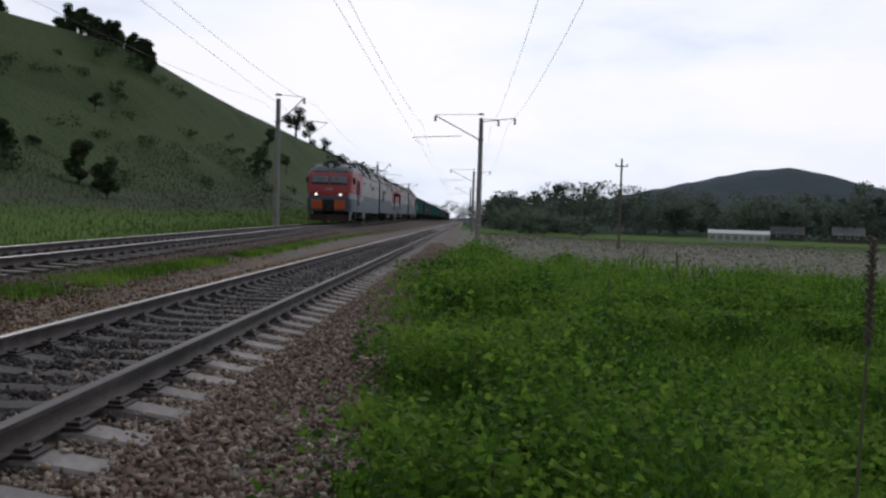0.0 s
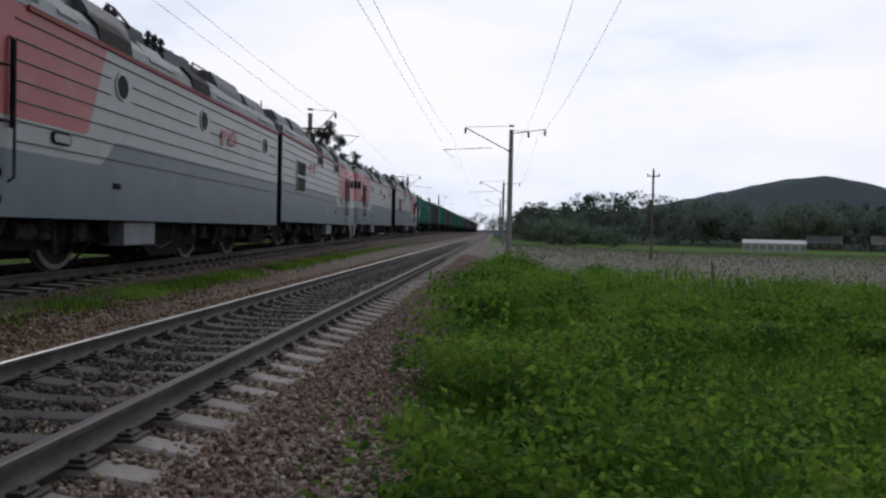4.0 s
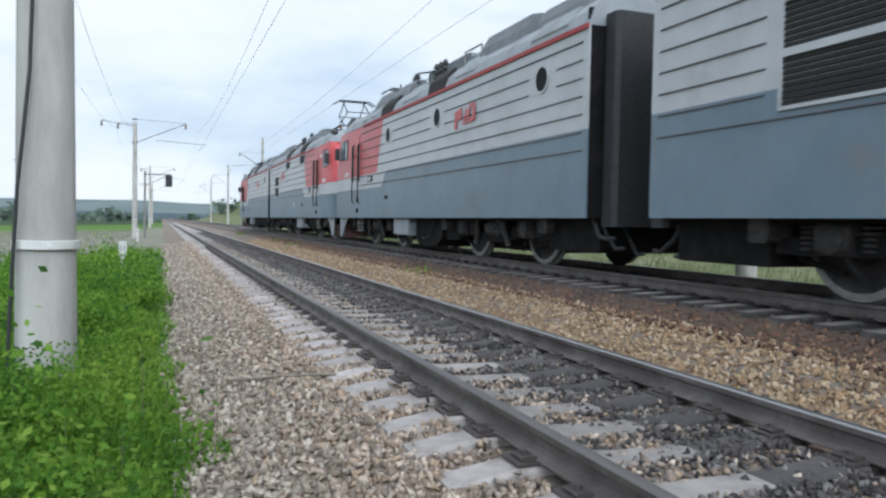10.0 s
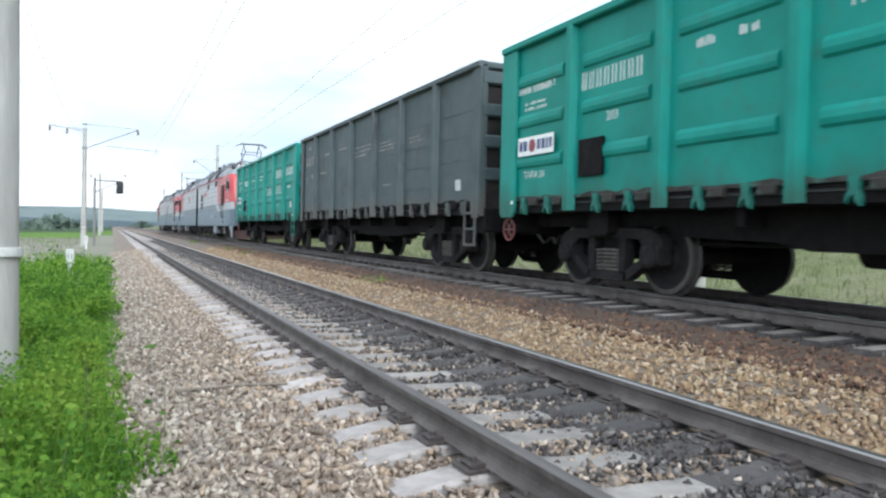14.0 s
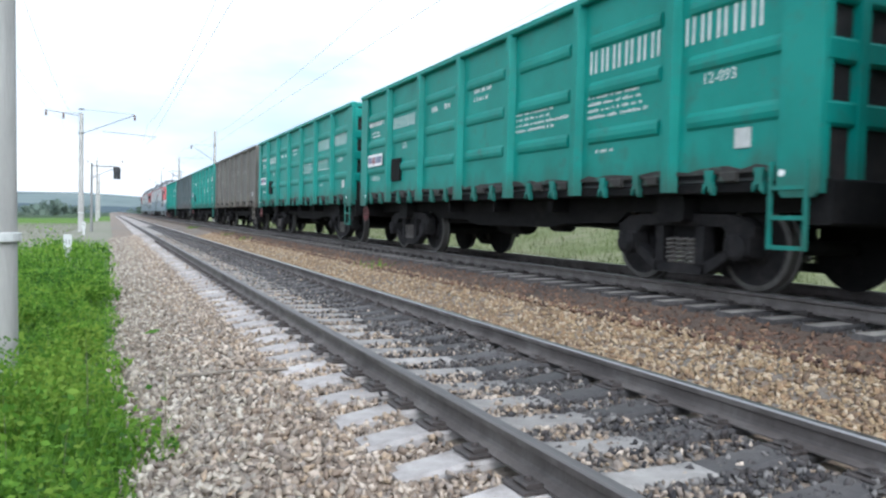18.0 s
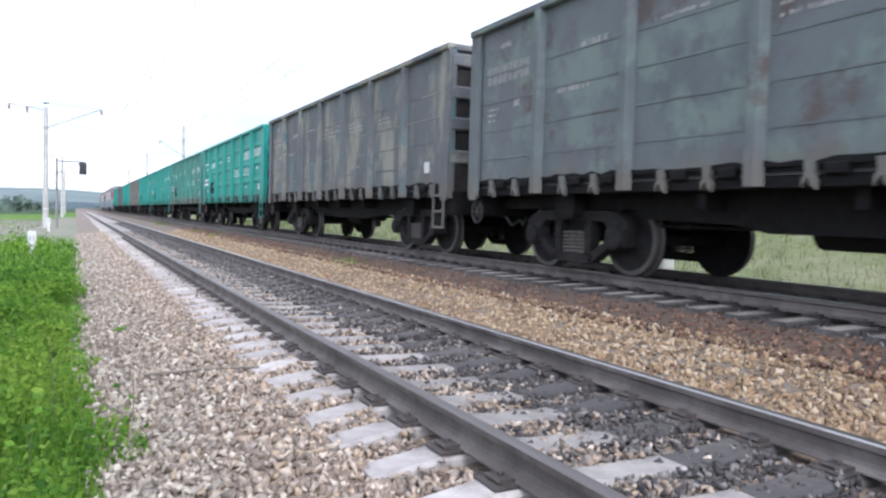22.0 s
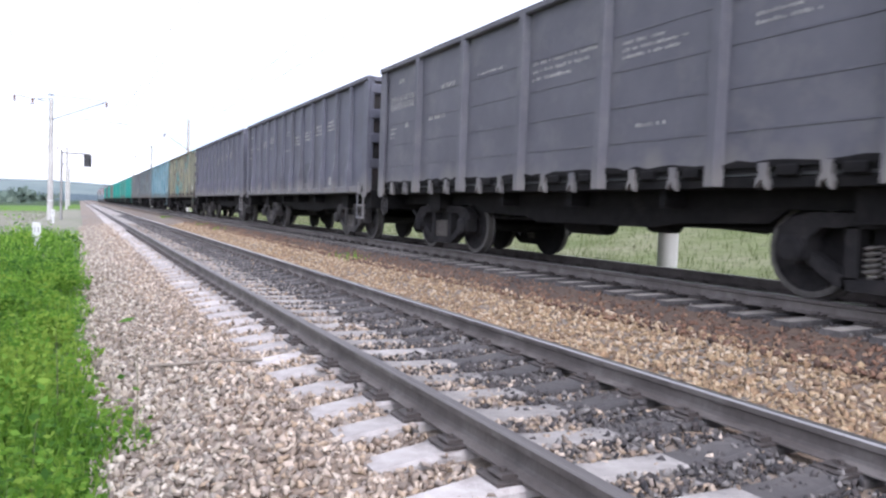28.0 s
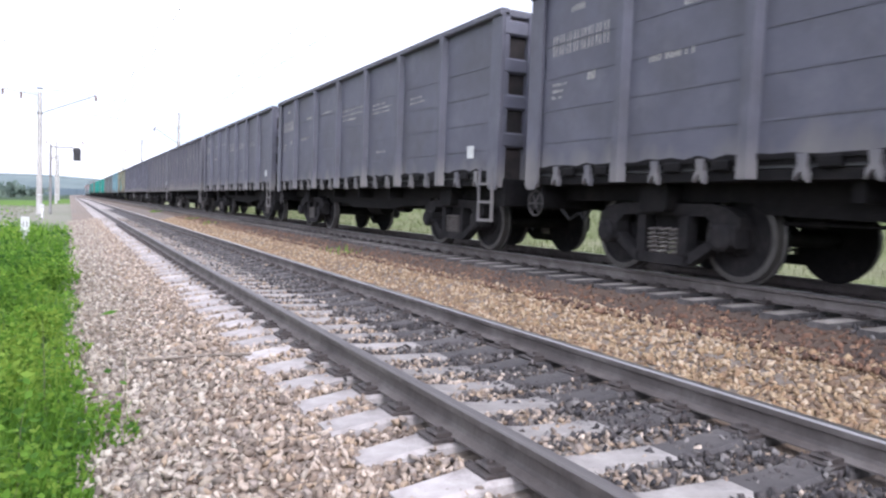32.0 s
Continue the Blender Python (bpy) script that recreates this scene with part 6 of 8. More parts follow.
def locomotive_section():
    """One unit: s runs from the inner gangway (0) to the cab (17.5) along -y in its own space; both sides are built."""
    ob = thing("locomotive", "red, light grey and slate electric freight locomotive unit", "locomotive", "units of the double locomotive")
    X = 1.55

    def Y(s):
        return 8.75 - s

    # painted side sheets
    dark = [(0.35, 0.82), (DOOR_SEAM, 0.82), (DOOR_SEAM, 1.69), (11.05, 1.69), (10.92, 1.76), (10.62, 2.04), (10.45, 2.11), (0.35, 2.11)]
    light = [(0.35, 2.11), (10.45, 2.11), (10.62, 2.04), (10.92, 1.76), (11.05, 1.69), (DOOR_SEAM, 1.69), (DOOR_SEAM, 2.11), (11.55, 2.11), (11.42, 2.16), (10.85, EAVE), (0.35, EAVE)]
    red = [(11.55, 2.11), (DOOR_SEAM, 2.11), (DOOR_SEAM, EAVE), (10.85, EAVE), (11.42, 2.16)]
    for s in (1, -1):
        for nm, poly, mat in (("lower_side", dark, "loco_dark"), ("upper_side", light, "loco_light"), ("red_side", red, "loco_red")):
            part(nm, Geo().prism([(Y(a), z) for a, z in poly], 0, s * (X - 0.03), s * X), M[mat], ob)
        for k in range(7):
            z = 1.81 + 0.262 * k
            segs = [(0.5, 13.25)]
            if s < 0 and 1.86 < z < 3.0:
                segs = [(0.5, 2.2), (4.0, 13.25)]
            if s > 0 and 2.8 < z < 3.3:
                segs = [(0.5, 1.25), (2.2, 6.1), (7.05, 9.95), (10.75, 13.25)]
            outline = [(s * X, z - 0.013), (s * (X + 0.022), z - 0.010), (s * (X + 0.016), z + 0.006), (s * X, z + 0.010)]
            for a, b2 in segs:
                # whole rib darkened to paint in the shadow it casts below
                part("side_rib", Geo().prism(outline, 1, Y(a), Y(b2)), M["seam"], ob, "thin rib painted dark grey with its own shade")
        gutter = Geo().box(min(s * X, s * (X + 0.035)), max(s * X, s * (X + 0.035)), Y(13.0), Y(0.35), EAVE - 0.05, EAVE + 0.02)
        part("gutter", gutter, M["gutter_red"], ob, "thin red gutter stripe")
        # door, handrails, steps
        door = Geo().box(min(s * X, s * (X + 0.012)), max(s * X, s * (X + 0.012)), Y(13.98), Y(13.47), 2.11, 3.35, 0)
        d = part("cab_door", door, M["loco_red"], ob)
        part("door_foot", Geo().box(min(s * X, s * (X + 0.012)), max(s * X, s * (X + 0.012)), Y(13.98), Y(13.47), 1.73, 2.106), M["loco_light"], d)
        h = Geo().tube([(s * (X + 0.02), Y(13.60), 2.72), (s * (X + 0.07), Y(13.47), 2.72), (s * (X + 0.07), Y(13.77), 2.70)], 0.016, 6)
        h.tube([(s * (X + 0.02), Y(13.60), 2.02), (s * (X + 0.07), Y(13.47), 2.02), (s * (X + 0.07), Y(13.77), 2.02)], 0.016, 6)
        part("door_handle", h, M["dark_steel"], d)
        for a in (13.37, 14.08):
            part("handrail", Geo().tube([(s * X, Y(a), 1.27), (s * (X + 0.075), Y(a), 1.33), (s * (X + 0.075), Y(a), 3.05), (s * X, Y(a), 3.11)], 0.020, 8), M["bogie"], ob)
            part("handrail_guard", Geo().box(min(s * (X + 0.03), s * (X + 0.055)), max(s * (X + 0.03), s * (X + 0.055)), Y(a) - 0.035, Y(a) + 0.035, 1.95, 3.08), M["dark_steel"], ob)
        for z in (1.04, 1.38):
            # flat plate, the hole's inner shade given by its black colour
            part("step_hole", Geo().prism([(Y(13.66) + 0.145 * math.copysign(min(1, abs(math.cos(q)) * 1.25), math.cos(q)), z + 0.075 * math.sin(q)) for q in [2 * math.pi * (k + 0.5) / 16 for k in range(16)]], 0, s * (X + 0.001), s * (X + 0.006)), M["hole"], ob, "flat black plate painted as the shade inside a foot hole")
        st = Geo()
        for a in (13.49, 13.83):
            st.box(min(s * 1.42, s * 1.46), max(s * 1.42, s * 1.46), Y(a) - 0.018, Y(a) + 0.018, 0.40, 0.84)
        for z in (0.42, 0.66):
            st.box(min(s * 1.36, s * 1.50), max(s * 1.36, s * 1.50), Y(13.83), Y(13.49), z - 0.018, z + 0.018)
        part("step_ladder", st, M["galv"], ob)
        # cab windows
        for a, b2 in ((15.02, 15.41),):
            f = Geo()
            for q in ((a - 0.05, a, 2.72, 3.36), (b2, b2 + 0.05, 2.72, 3.36), (a, b2, 2.72, 2.77), (a, b2, 3.31, 3.36)):
                f.box(min(s * X, s * (X + 0.02)), max(s * X, s * (X + 0.02)), Y(q[1]), Y(q[0]), q[2], q[3])
            w = part("side_window", f, M["rubber"], ob)
            part("pane", Geo().box(min(s * (X + 0.002), s * (X + 0.008)), max(s * (X + 0.002), s * (X + 0.008)), Y(b2), Y(a), 2.77, 3.31), M["glass"], w)
        q = [(15.56, 2.77), (15.98, 2.77), (15.93, 2.92), (15.76, 3.31), (15.56, 3.31)]
        qo = [(15.52, 2.73), (16.05, 2.73), (15.99, 2.95), (15.80, 3.35), (15.52, 3.35)]
        w = part("quarter_window", Geo().prism([(Y(a), z) for a, z in qo], 0, s * X, s * (X + 0.006)), M["rubber"], ob)
        part("pane", Geo().prism([(Y(a), z) for a, z in q], 0, s * (X + 0.006), s * (X + 0.011)), M["glass"], w)
        # number lamp, shield and small vents
        def capsule(half, high):
            return [(Y(12.18) + math.copysign(half - high, math.cos(q)) + high * math.cos(q), 1.96 + high * math.sin(q)) for q in [2 * math.pi * (k + 0.5) / 20 for k in range(20)]]
        lamp = part("side_lamp", Geo().prism(capsule(0.245, 0.088), 0, s * X, s * (X + 0.03)), M["dark_steel"], ob)
        part("lens", Geo().prism(capsule(0.215, 0.062), 0, s * (X + 0.03), s * (X + 0.036)), M["side_lens"], lamp)
        part("vent", Geo().box(min(s * X, s * (X + 0.012)), max(s * X, s * (X + 0.012)), Y(10.62), Y(10.36), 1.33, 1.43), M["dark_steel"], ob)
        if s < 0:
            part("shield_plate", Geo().prism([(Y(8.36), 1.52), (Y(8.56), 1.52), (Y(8.56), 1.36), (Y(8.46), 1.24), (Y(8.36), 1.36)], 0, s * X, s * (X + 0.008)), M["worn_white"], ob, "white shield-shaped plate")
            lv = Geo()
            for q in ((2.40, 2.44, 1.88, 2.98), (3.80, 3.84, 1.88, 2.98), (2.44, 3.80, 1.88, 1.92), (2.44, 3.80, 2.40, 2.48), (2.44, 3.80, 2.94, 2.98)):
                lv.box(min(s * X, s * (X + 0.03)), max(s * X, s * (X + 0.03)), Y(q[1]), Y(q[0]), q[2], q[3])
            lo = part("louver_window", lv, M["loco_light"], ob)
            for z in (1.92, 2.48):
                slats = Geo()
                for k in range(8):
                    zz = z + 0.06 * k
                    slats.prism([(s * (X + 0.002), zz), (s * (X + 0.02), zz + 0.012), (s * (X + 0.002), zz + 0.055)], 1, Y(3.80), Y(2.44))
                part("louver", slats, M["louver"], lo)
            for a, b2 in ((6.15, 7.2), (9.98, 11.1)):
                g = Geo().box(min(s * (X - 0.01), s * (X + 0.006)), max(s * (X - 0.01), s * (X + 0.006)), Y(b2), Y(a), 3.19, 3.50)
                iw = part("intake_grille", g, M["louver"], ob, "dark air intake grille")
                fr = Geo()
                for q in ((a - 0.06, a, 3.05, EAVE), (b2, b2 + 0.06, 3.05, EAVE)):
                    fr.box(min(s * X, s * (X + 0.02)), max(s * X, s * (X + 0.02)), Y(q[1]), Y(q[0]), q[2], q[3])
                part("grille_frame", fr, M["loco_light"], iw)
        else:
            for a in (1.73, 6.56, 10.35):
                g = Geo().lathe([(0, 0.235), (0.022, 0.235), (0.022, 0.195), (0.012, 0.195)], 0, (s * X, Y(a), 3.05), 24, [0, 0, 0])
                pw = part("porthole", g, M["loco_light"], ob, smooth=True)
                part("pane", Geo().lathe([(0.0, 0.21), (0.014, 0.20)], 0, (s * X, Y(a), 3.05), 24, [0]), M["porthole_glass"], pw)
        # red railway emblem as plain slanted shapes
        e = Geo()
        base = 4.25 if s < 0 else 4.1

        def em(pts):
            e.prism([(Y(base + 0.32 + 0.8 * p) if s < 0 else Y(base + 1.35 - 0.8 * p), 2.66 + 0.8 * q) for p, q in pts], 0, s * (X + 0.029), s * (X + 0.036))
        em([(0.0, 0.42), (0.14, 0.445), (0.14, -0.02), (0.0, -0.02)])
        em([(0.19, 0.19), (0.45, 0.22), (0.45, 0.50), (0.19, 0.455)])
        em([(0.55, 0.05), (0.66, 0.05), (0.86, 0.42), (0.75, 0.42)])
        em([(0.75, 0.05), (0.86, 0.05), (1.04, 0.42), (0.93, 0.42)])
        em([(0.96, 0.05), (1.33, 0.10), (1.33, 0.50), (1.20, 0.50), (1.20, 0.20), (0.96, 0.16)])
        em([(0.96, 0.42), (1.2, 0.46), (1.2, 0.54), (0.96, 0.50)])
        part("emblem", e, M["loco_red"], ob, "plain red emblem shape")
        xx = s * (X + 0.0015)
        for k in range(3):
            text, wr = Geo(), Geo()
            if k == 0:
                glyph_bars(text, 0, 0, 0, 0.58, 0.13, 8)
            elif k == 1:
                text_rows(text, 0, -0.05, 0.52, 0.62, 1, 0.08, seedv=32)
            else:
                text_rows(text, 0, -0.45, 0.98, 0.55, 1, 0.10, seedv=33)
            for vx, vy, vz in text.v:
                wr.v.append((xx + s * vx, Y(14.85) - vy if s < 0 else Y(14.85) + vy - 0.5, 2.16 + vz))
            wr.f, wr.m = text.f, text.m
            part("lettering", wr, M["letters"], ob)
        # apron plate beside the nose, box lockers
        ap = Geo().prism([(Y(15.35), 0.82), (Y(16.45), 0.82), (Y(16.40), 0.18), (Y(16.12), 0.18), (Y(15.80), 0.52)], 0, s * 1.40, s * 1.44)
        part("apron", ap, M["loco_roof"], ob, "grey apron plate below the cab")
        part("locker", Geo().box(min(s * 1.05, s * 1.46), max(s * 1.05, s * 1.46), Y(10.02), Y(8.78), 0.38, 0.80, 0, 0.02), M["loco_roof"], ob, "grey equipment locker")
    # cab front: rows of height, points across
    zs = [0.82, 1.25, 1.69, 1.70, 1.86, 2.10, 2.11, 2.55, 3.0, 3.35, EAVE]
    plan = [(X, DOOR_SEAM - NOSE), (X, -0.30), (1.50, -0.20), (1.38, -0.08), (1.10, -0.02), (0.55, 0.0), (0.0, 0.01)]
    plan = plan + [(-x, d) for x, d in plan[-2::-1]]

    def front_d(x):
        return float(np.interp(abs(x), [0, 0.55, 1.10, 1.38, 1.50, X], [0.01, 0.0, -0.02, -0.08, -0.20, -0.30]))

    for i in range(len(zs) - 1):
        if zs[i + 1] - zs[i] < 0.02:
            continue
        for nm, run in (("cab_corner", plan[:4]), ("cab_front", plan[3:-3]), ("cab_corner", plan[-4:])):
            g, v, n = Geo(), [], len(run)
            for z in (zs[i], zs[i + 1]):
                for x, d in run:
                    v.append((x, Y((nose_s(z) if d > -1.3 else NOSE) + d), z))
            g.add(v, [(k, k + 1, n + k + 1, n + k) for k in range(n - 1)])
            mat = "loco_dark" if zs[i + 1] <= (1.69 if nm == "cab_corner" else 1.86) else ("loco_light" if zs[i + 1] <= 2.10 and nm == "cab_corner" else "loco_red")
            part(nm, g, M[mat], ob, smooth=True)
    cols = (0.04, 0.30, 0.55, 0.85, 1.10, 1.26)
    for k in (-1, 1):
        for nm, lo, hi, out, mat in (("windscreen_frame", 2.66, 3.56, 0.012, "rubber"), ("windscreen", 2.80, 3.49, 0.022, "screen")):
            g, v = Geo(), []
            xs_ = [c if 0 < q < 5 else (c + (0.03 if q == 0 else -0.05) if nm == "windscreen" else c) for q, c in enumerate(cols)]
            for z in (lo, (lo + hi) / 2, hi):
                for x in xs_:
                    v.append((k * x, Y(nose_s(z) + front_d(x) + out), z))
            g.add(v, [(r * 6 + q, r * 6 + q + 1, r * 6 + q + 7, r * 6 + q + 6) for r in range(2) for q in range(5)])
            part(nm, g, M[mat], ob, "black rubber windscreen surround" if mat == "rubber" else "windscreen pane with pale sky painted into its colour")
    part("lamp_shroud", Geo().prism([(-0.80, 3.74), (0.80, 3.74), (0.45, 4.32), (-0.45, 4.32)], 1, Y(15.92), Y(15.4)), M["roof_box"], ob)
    fr = Geo()
    for k in (-1, 1):
        fr.tube([(k * 0.62, Y(nose_s(2.6) + 0.04), 2.56), (k * 0.45, Y(nose_s(3.2) + 0.04), 3.18)], 0.014, 5)
    part("wiper", fr, M["rubber"], ob)
    for k in (-1, 1):
        part("lamp_bezel", Geo().lathe([(0, 0.13), (-0.07, 0.13), (-0.09, 0.09)], 1, (k * 0.84, Y(NOSE - 0.02), 1.96), 16, [0, 0]), M["dark_steel"], ob)
        part("headlight", Geo().lathe([(0, 0.08), (-0.012, 0.07)], 1, (k * 0.84, Y(NOSE + 0.075), 1.96), 14, [0]), M["lamp"], ob, "small round headlight")
    tl = Geo().lathe([(0, 0.30), (-0.25, 0.30), (-0.28, 0.22)], 1, (0, Y(15.8), 4.0), 18, [0, 0])
    top = part("top_lamp_housing", tl, M["dark_steel"], ob, smooth=True)
    part("top_lens", Geo().lathe([(0, 0.19), (-0.012, 0.18)], 1, (0, Y(16.09), 4.0), 16, [0]), M["top_lens"], top)
    for k in (-1, 1):
        part("buffer_panel", Geo().box(min(k * 0.42, k * 1.16), max(k * 0.42, k * 1.16), Y(NOSE + 0.03), Y(NOSE - 0.05), 0.96, 1.58, 0, 0.03), M["buffer_orange"], ob, "orange-red panel on the nose")
    # raised black plate, a recess's shade painted between the two panels
    part("nose_recess", Geo().box(-0.40, 0.40, Y(NOSE + 0.02), Y(NOSE - 0.05), 0.86, 1.62), M["rubber"], ob)
    cp = Geo().box(-0.12, 0.12, Y(17.2), Y(16.4), 0.95, 1.18, 0, 0.03)
    cp.prism([(-0.19, Y(17.14)), (0.19, Y(17.14)), (0.19, Y(17.30)), (-0.05, Y(17.34)), (-0.19, Y(17.26))], 2, 0.90, 1.22)
    part("coupler", cp, M["bogie"], ob)
    for x, dz in ((-0.75, 0), (-0.5, -0.05), (0.5, 0), (0.75, -0.08), (0.95, 0.02)):
        hs = Geo().tube([(x, Y(16.8), 0.85 + dz), (x, Y(17.05), 0.55 + dz), (x * 0.96, Y(17.2), 0.42 + dz), (x * 0.94, Y(17.32), 0.50 + dz)], 0.03, 6)
        part("front_hose", hs, M["rubber"], ob)
    plow = Geo().prism([(-1.35, Y(16.15)), (0.0, Y(16.82)), (1.35, Y(16.15)), (1.35, Y(16.0)), (-1.35, Y(16.0))], 2, 0.16, 0.60)
    part("snow_plow", plow, M["plow"], ob, "dark red snow plow")
    for k in (-1, 1):
        mr = Geo().box(min(k * 1.58, k * 1.74), max(k * 1.58, k * 1.74), Y(16.12), Y(16.03), 2.78, 3.16, 0, 0.02)
        mr.tube([(k * 1.50, Y(15.98), 3.2), (k * 1.66, Y(16.07), 3.15)], 0.015, 5)
        part("mirror", mr, M["rubber"], ob)
    # roof: shell, cab cap, equipment
    shell = Geo()
    prof = [(X + 0.01, EAVE), (1.47, 3.84), (1.27, 4.04), (0.8, 4.12), (-0.8, 4.12), (-1.27, 4.04), (-1.47, 3.84), (-X - 0.01, EAVE)]
    shell.prism([(x, z) for x, z in prof], 1, Y(0.35), Y(14.4))
    part("roof", shell, M["loco_roof"], ob)
    cap = Geo()
    secs = [(14.4, 1.0, 4.12), (15.0, 1.0, 4.17), (15.6, 0.99, 4.12), (16.0, 0.94, 3.95), (nose_s(EAVE) + 0.02, 0.80, EAVE + 0.02)]
    v, n = [], len(prof)
    for a, wsc, zt in secs:
        for x, z in prof:
            v.append((x * wsc, Y(a), EAVE + (z - EAVE) * (zt - EAVE) / 0.52))
    cap.add(v, [(i * n + k, i * n + k + 1, (i + 1) * n + k + 1, (i + 1) * n + k) for i in range(len(secs) - 1) for k in range(n - 1)] + [tuple(range((len(secs) - 1) * n, len(secs) * n))])
    part("cab_roof", cap, M["loco_roof"], ob, smooth=True)
    for k in (-1, 1):
        part("roof_vent", Geo().prism([(Y(15.3), 3.98), (Y(15.9), 3.86), (Y(15.95), 3.98), (Y(15.35), 4.14)], 0, k * 1.36, k * 1.20), M["rubber"], ob)
        for a, b2 in ((1.0, 2.2), (4.6, 5.6), (8.2, 9.2), (11.7, 12.2), (12.7, 13.2)):
            hatch = Geo().prism([(k * 1.51, 3.70), (k * 1.53, 3.76), (k * 1.22, 4.13), (k * 1.18, 4.06)], 1, Y(b2), Y(a))
            part("roof_hatch", hatch, M["loco_roof"], ob)
        for a, b2 in ((6.15, 7.2), (9.98, 11.1)):
            part("roof_grille", Geo().prism([(k * 1.56, 3.63), (k * 1.52, 3.88), (k * 1.30, 4.10), (k * 1.18, 4.0)], 1, Y(b2), Y(a)), M["louver"], ob)
    for a, b2, h, w in ((1.2, 3.4, 0.34, 0.95), (3.9, 5.5, 0.50, 0.75), (6.0, 7.4, 0.34, 1.0), (7.9, 9.3, 0.48, 0.8), (9.9, 11.2, 0.36, 1.0)):
        g = Geo().box(-w, w, Y(b2), Y(a), 4.10, 4.10 + h, 0, 0.08)
        rb = part("roof_box", g, M["roof_box"], ob)
        part("roof_box_lid", Geo().box(-w * 0.7, w * 0.7, Y(b2 - 0.2), Y(a + 0.2), 4.10 + h, 4.14 + h, 0, 0.02), M["loco_roof"], rb)
    for a in (0.8, 3.65, 5.75, 7.65, 9.6, 11.5):
        for x in (-0.5, 0.5):
            g = Geo()
            insulator(g, x, Y(a), 4.53, 0, 3, 0.10)
            part("roof_insulator", g, M["insulator"], ob)
    bus = Geo().tube([(0.5, Y(0.8), 4.57), (0.5, Y(3.65), 4.62), (0.5, Y(7.65), 4.59), (0.5, Y(11.5), 4.61)], 0.02, 6)
    bus.tube([(-0.5, Y(0.8), 4.57), (-0.5, Y(5.75), 4.63), (-0.5, Y(11.5), 4.59)], 0.02, 6)
    part("roof_busbar", bus, M["galv"], ob)
    for s in (-1, 1):
        for a, b2, h in ((0.8, 2.5, 0.34), (3.0, 4.9, 0.42), (9.5, 10.9, 0.36), (11.6, 12.7, 0.40)):
            hump = Geo().prism([(s * 0.70, 4.08), (s * 0.72, 4.02 + h), (s * 0.85, 4.10 + h), (s * 1.08, 4.06 + h), (s * 1.24, 3.92 + h * 0.7), (s * 1.30, 3.98)], 1, Y(b2), Y(a))
            part("roof_cover", hump, M["roof_box"], ob)
    for a in (7.55, 7.85, 8.15, 9.55, 9.80):
        for x in (-1.0, 1.0):
            g = Geo()
            insulator(g, x, Y(a), 4.58, 0, 4, 0.085)
            part("roof_insulator", g, M["rubber"], ob, "dark ribbed insulator")
    for s in (-1, 1):
        part("roof_handrail", Geo().tube([(s * 1.1, Y(5.2), 4.10), (s * 1.1, Y(5.2), 4.42), (s * 1.1, Y(6.1), 4.42), (s * 1.1, Y(6.1), 4.10)], 0.02, 6), M["galv"], ob)
        part("roof_cable", Geo().tube([(s * 1.0, Y(9.80), 4.60), (s * 1.0, Y(9.55), 4.60), (s * 0.9, Y(8.8), 4.52), (s * 0.5, Y(7.65), 4.60)], 0.022, 6), M["dark_steel"], ob)
    # number on the nose as plain marks
    num = Geo()
    for x in (-0.20, -0.02, 0.16):
        num.box(x, x + 0.035, Y(NOSE + 0.032), Y(NOSE + 0.02), 2.22, 2.42)
        num.box(x + 0.06, x + 0.09, Y(NOSE + 0.032), Y(NOSE + 0.02), 2.22, 2.42)
    part("lettering", num, M["letters"], ob, "white worn marks on the nose")
    ant = Geo().tube([(0.7, Y(12.0), 3.9), (0.7, Y(12.0), 4.75)], 0.02, 6).tube([(-0.7, Y(0.9), 3.9), (-0.7, Y(0.9), 4.7)], 0.02, 6)
    part("antenna", ant, M["dark_steel"], ob)
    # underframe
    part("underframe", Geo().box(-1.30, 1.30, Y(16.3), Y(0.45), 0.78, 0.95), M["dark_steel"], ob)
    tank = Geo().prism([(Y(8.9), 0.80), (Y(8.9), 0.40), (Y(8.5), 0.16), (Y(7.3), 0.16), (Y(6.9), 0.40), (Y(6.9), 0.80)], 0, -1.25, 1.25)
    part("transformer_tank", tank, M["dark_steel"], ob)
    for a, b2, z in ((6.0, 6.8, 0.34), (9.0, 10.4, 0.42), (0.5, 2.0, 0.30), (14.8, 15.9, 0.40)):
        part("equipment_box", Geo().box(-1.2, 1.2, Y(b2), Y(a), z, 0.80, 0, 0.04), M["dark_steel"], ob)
    part("gangway", Geo().box(-1.30, 1.30, Y(0.36), Y(0.0), 0.7, 3.75, 0, 0.06), M["rubber"], ob, "black rubber gangway")
    for x, low in ((-1.15, 0.38), (-0.8, 0.30), (0.8, 0.30), (1.15, 0.38), (1.3, 0.52)):
        part("gangway_hose", Geo().tube([(x, Y(0.55), 0.85), (x, Y(0.35), 0.55), (x * 1.02, Y(0.1), low), (x, Y(-0.05), low + 0.02)], 0.03, 6), M["rubber"], ob)
    part("end_wall", Geo().box(-X + 0.02, X - 0.02, Y(0.42), Y(0.36), 0.82, EAVE + 0.25), M["dark_steel"], ob)
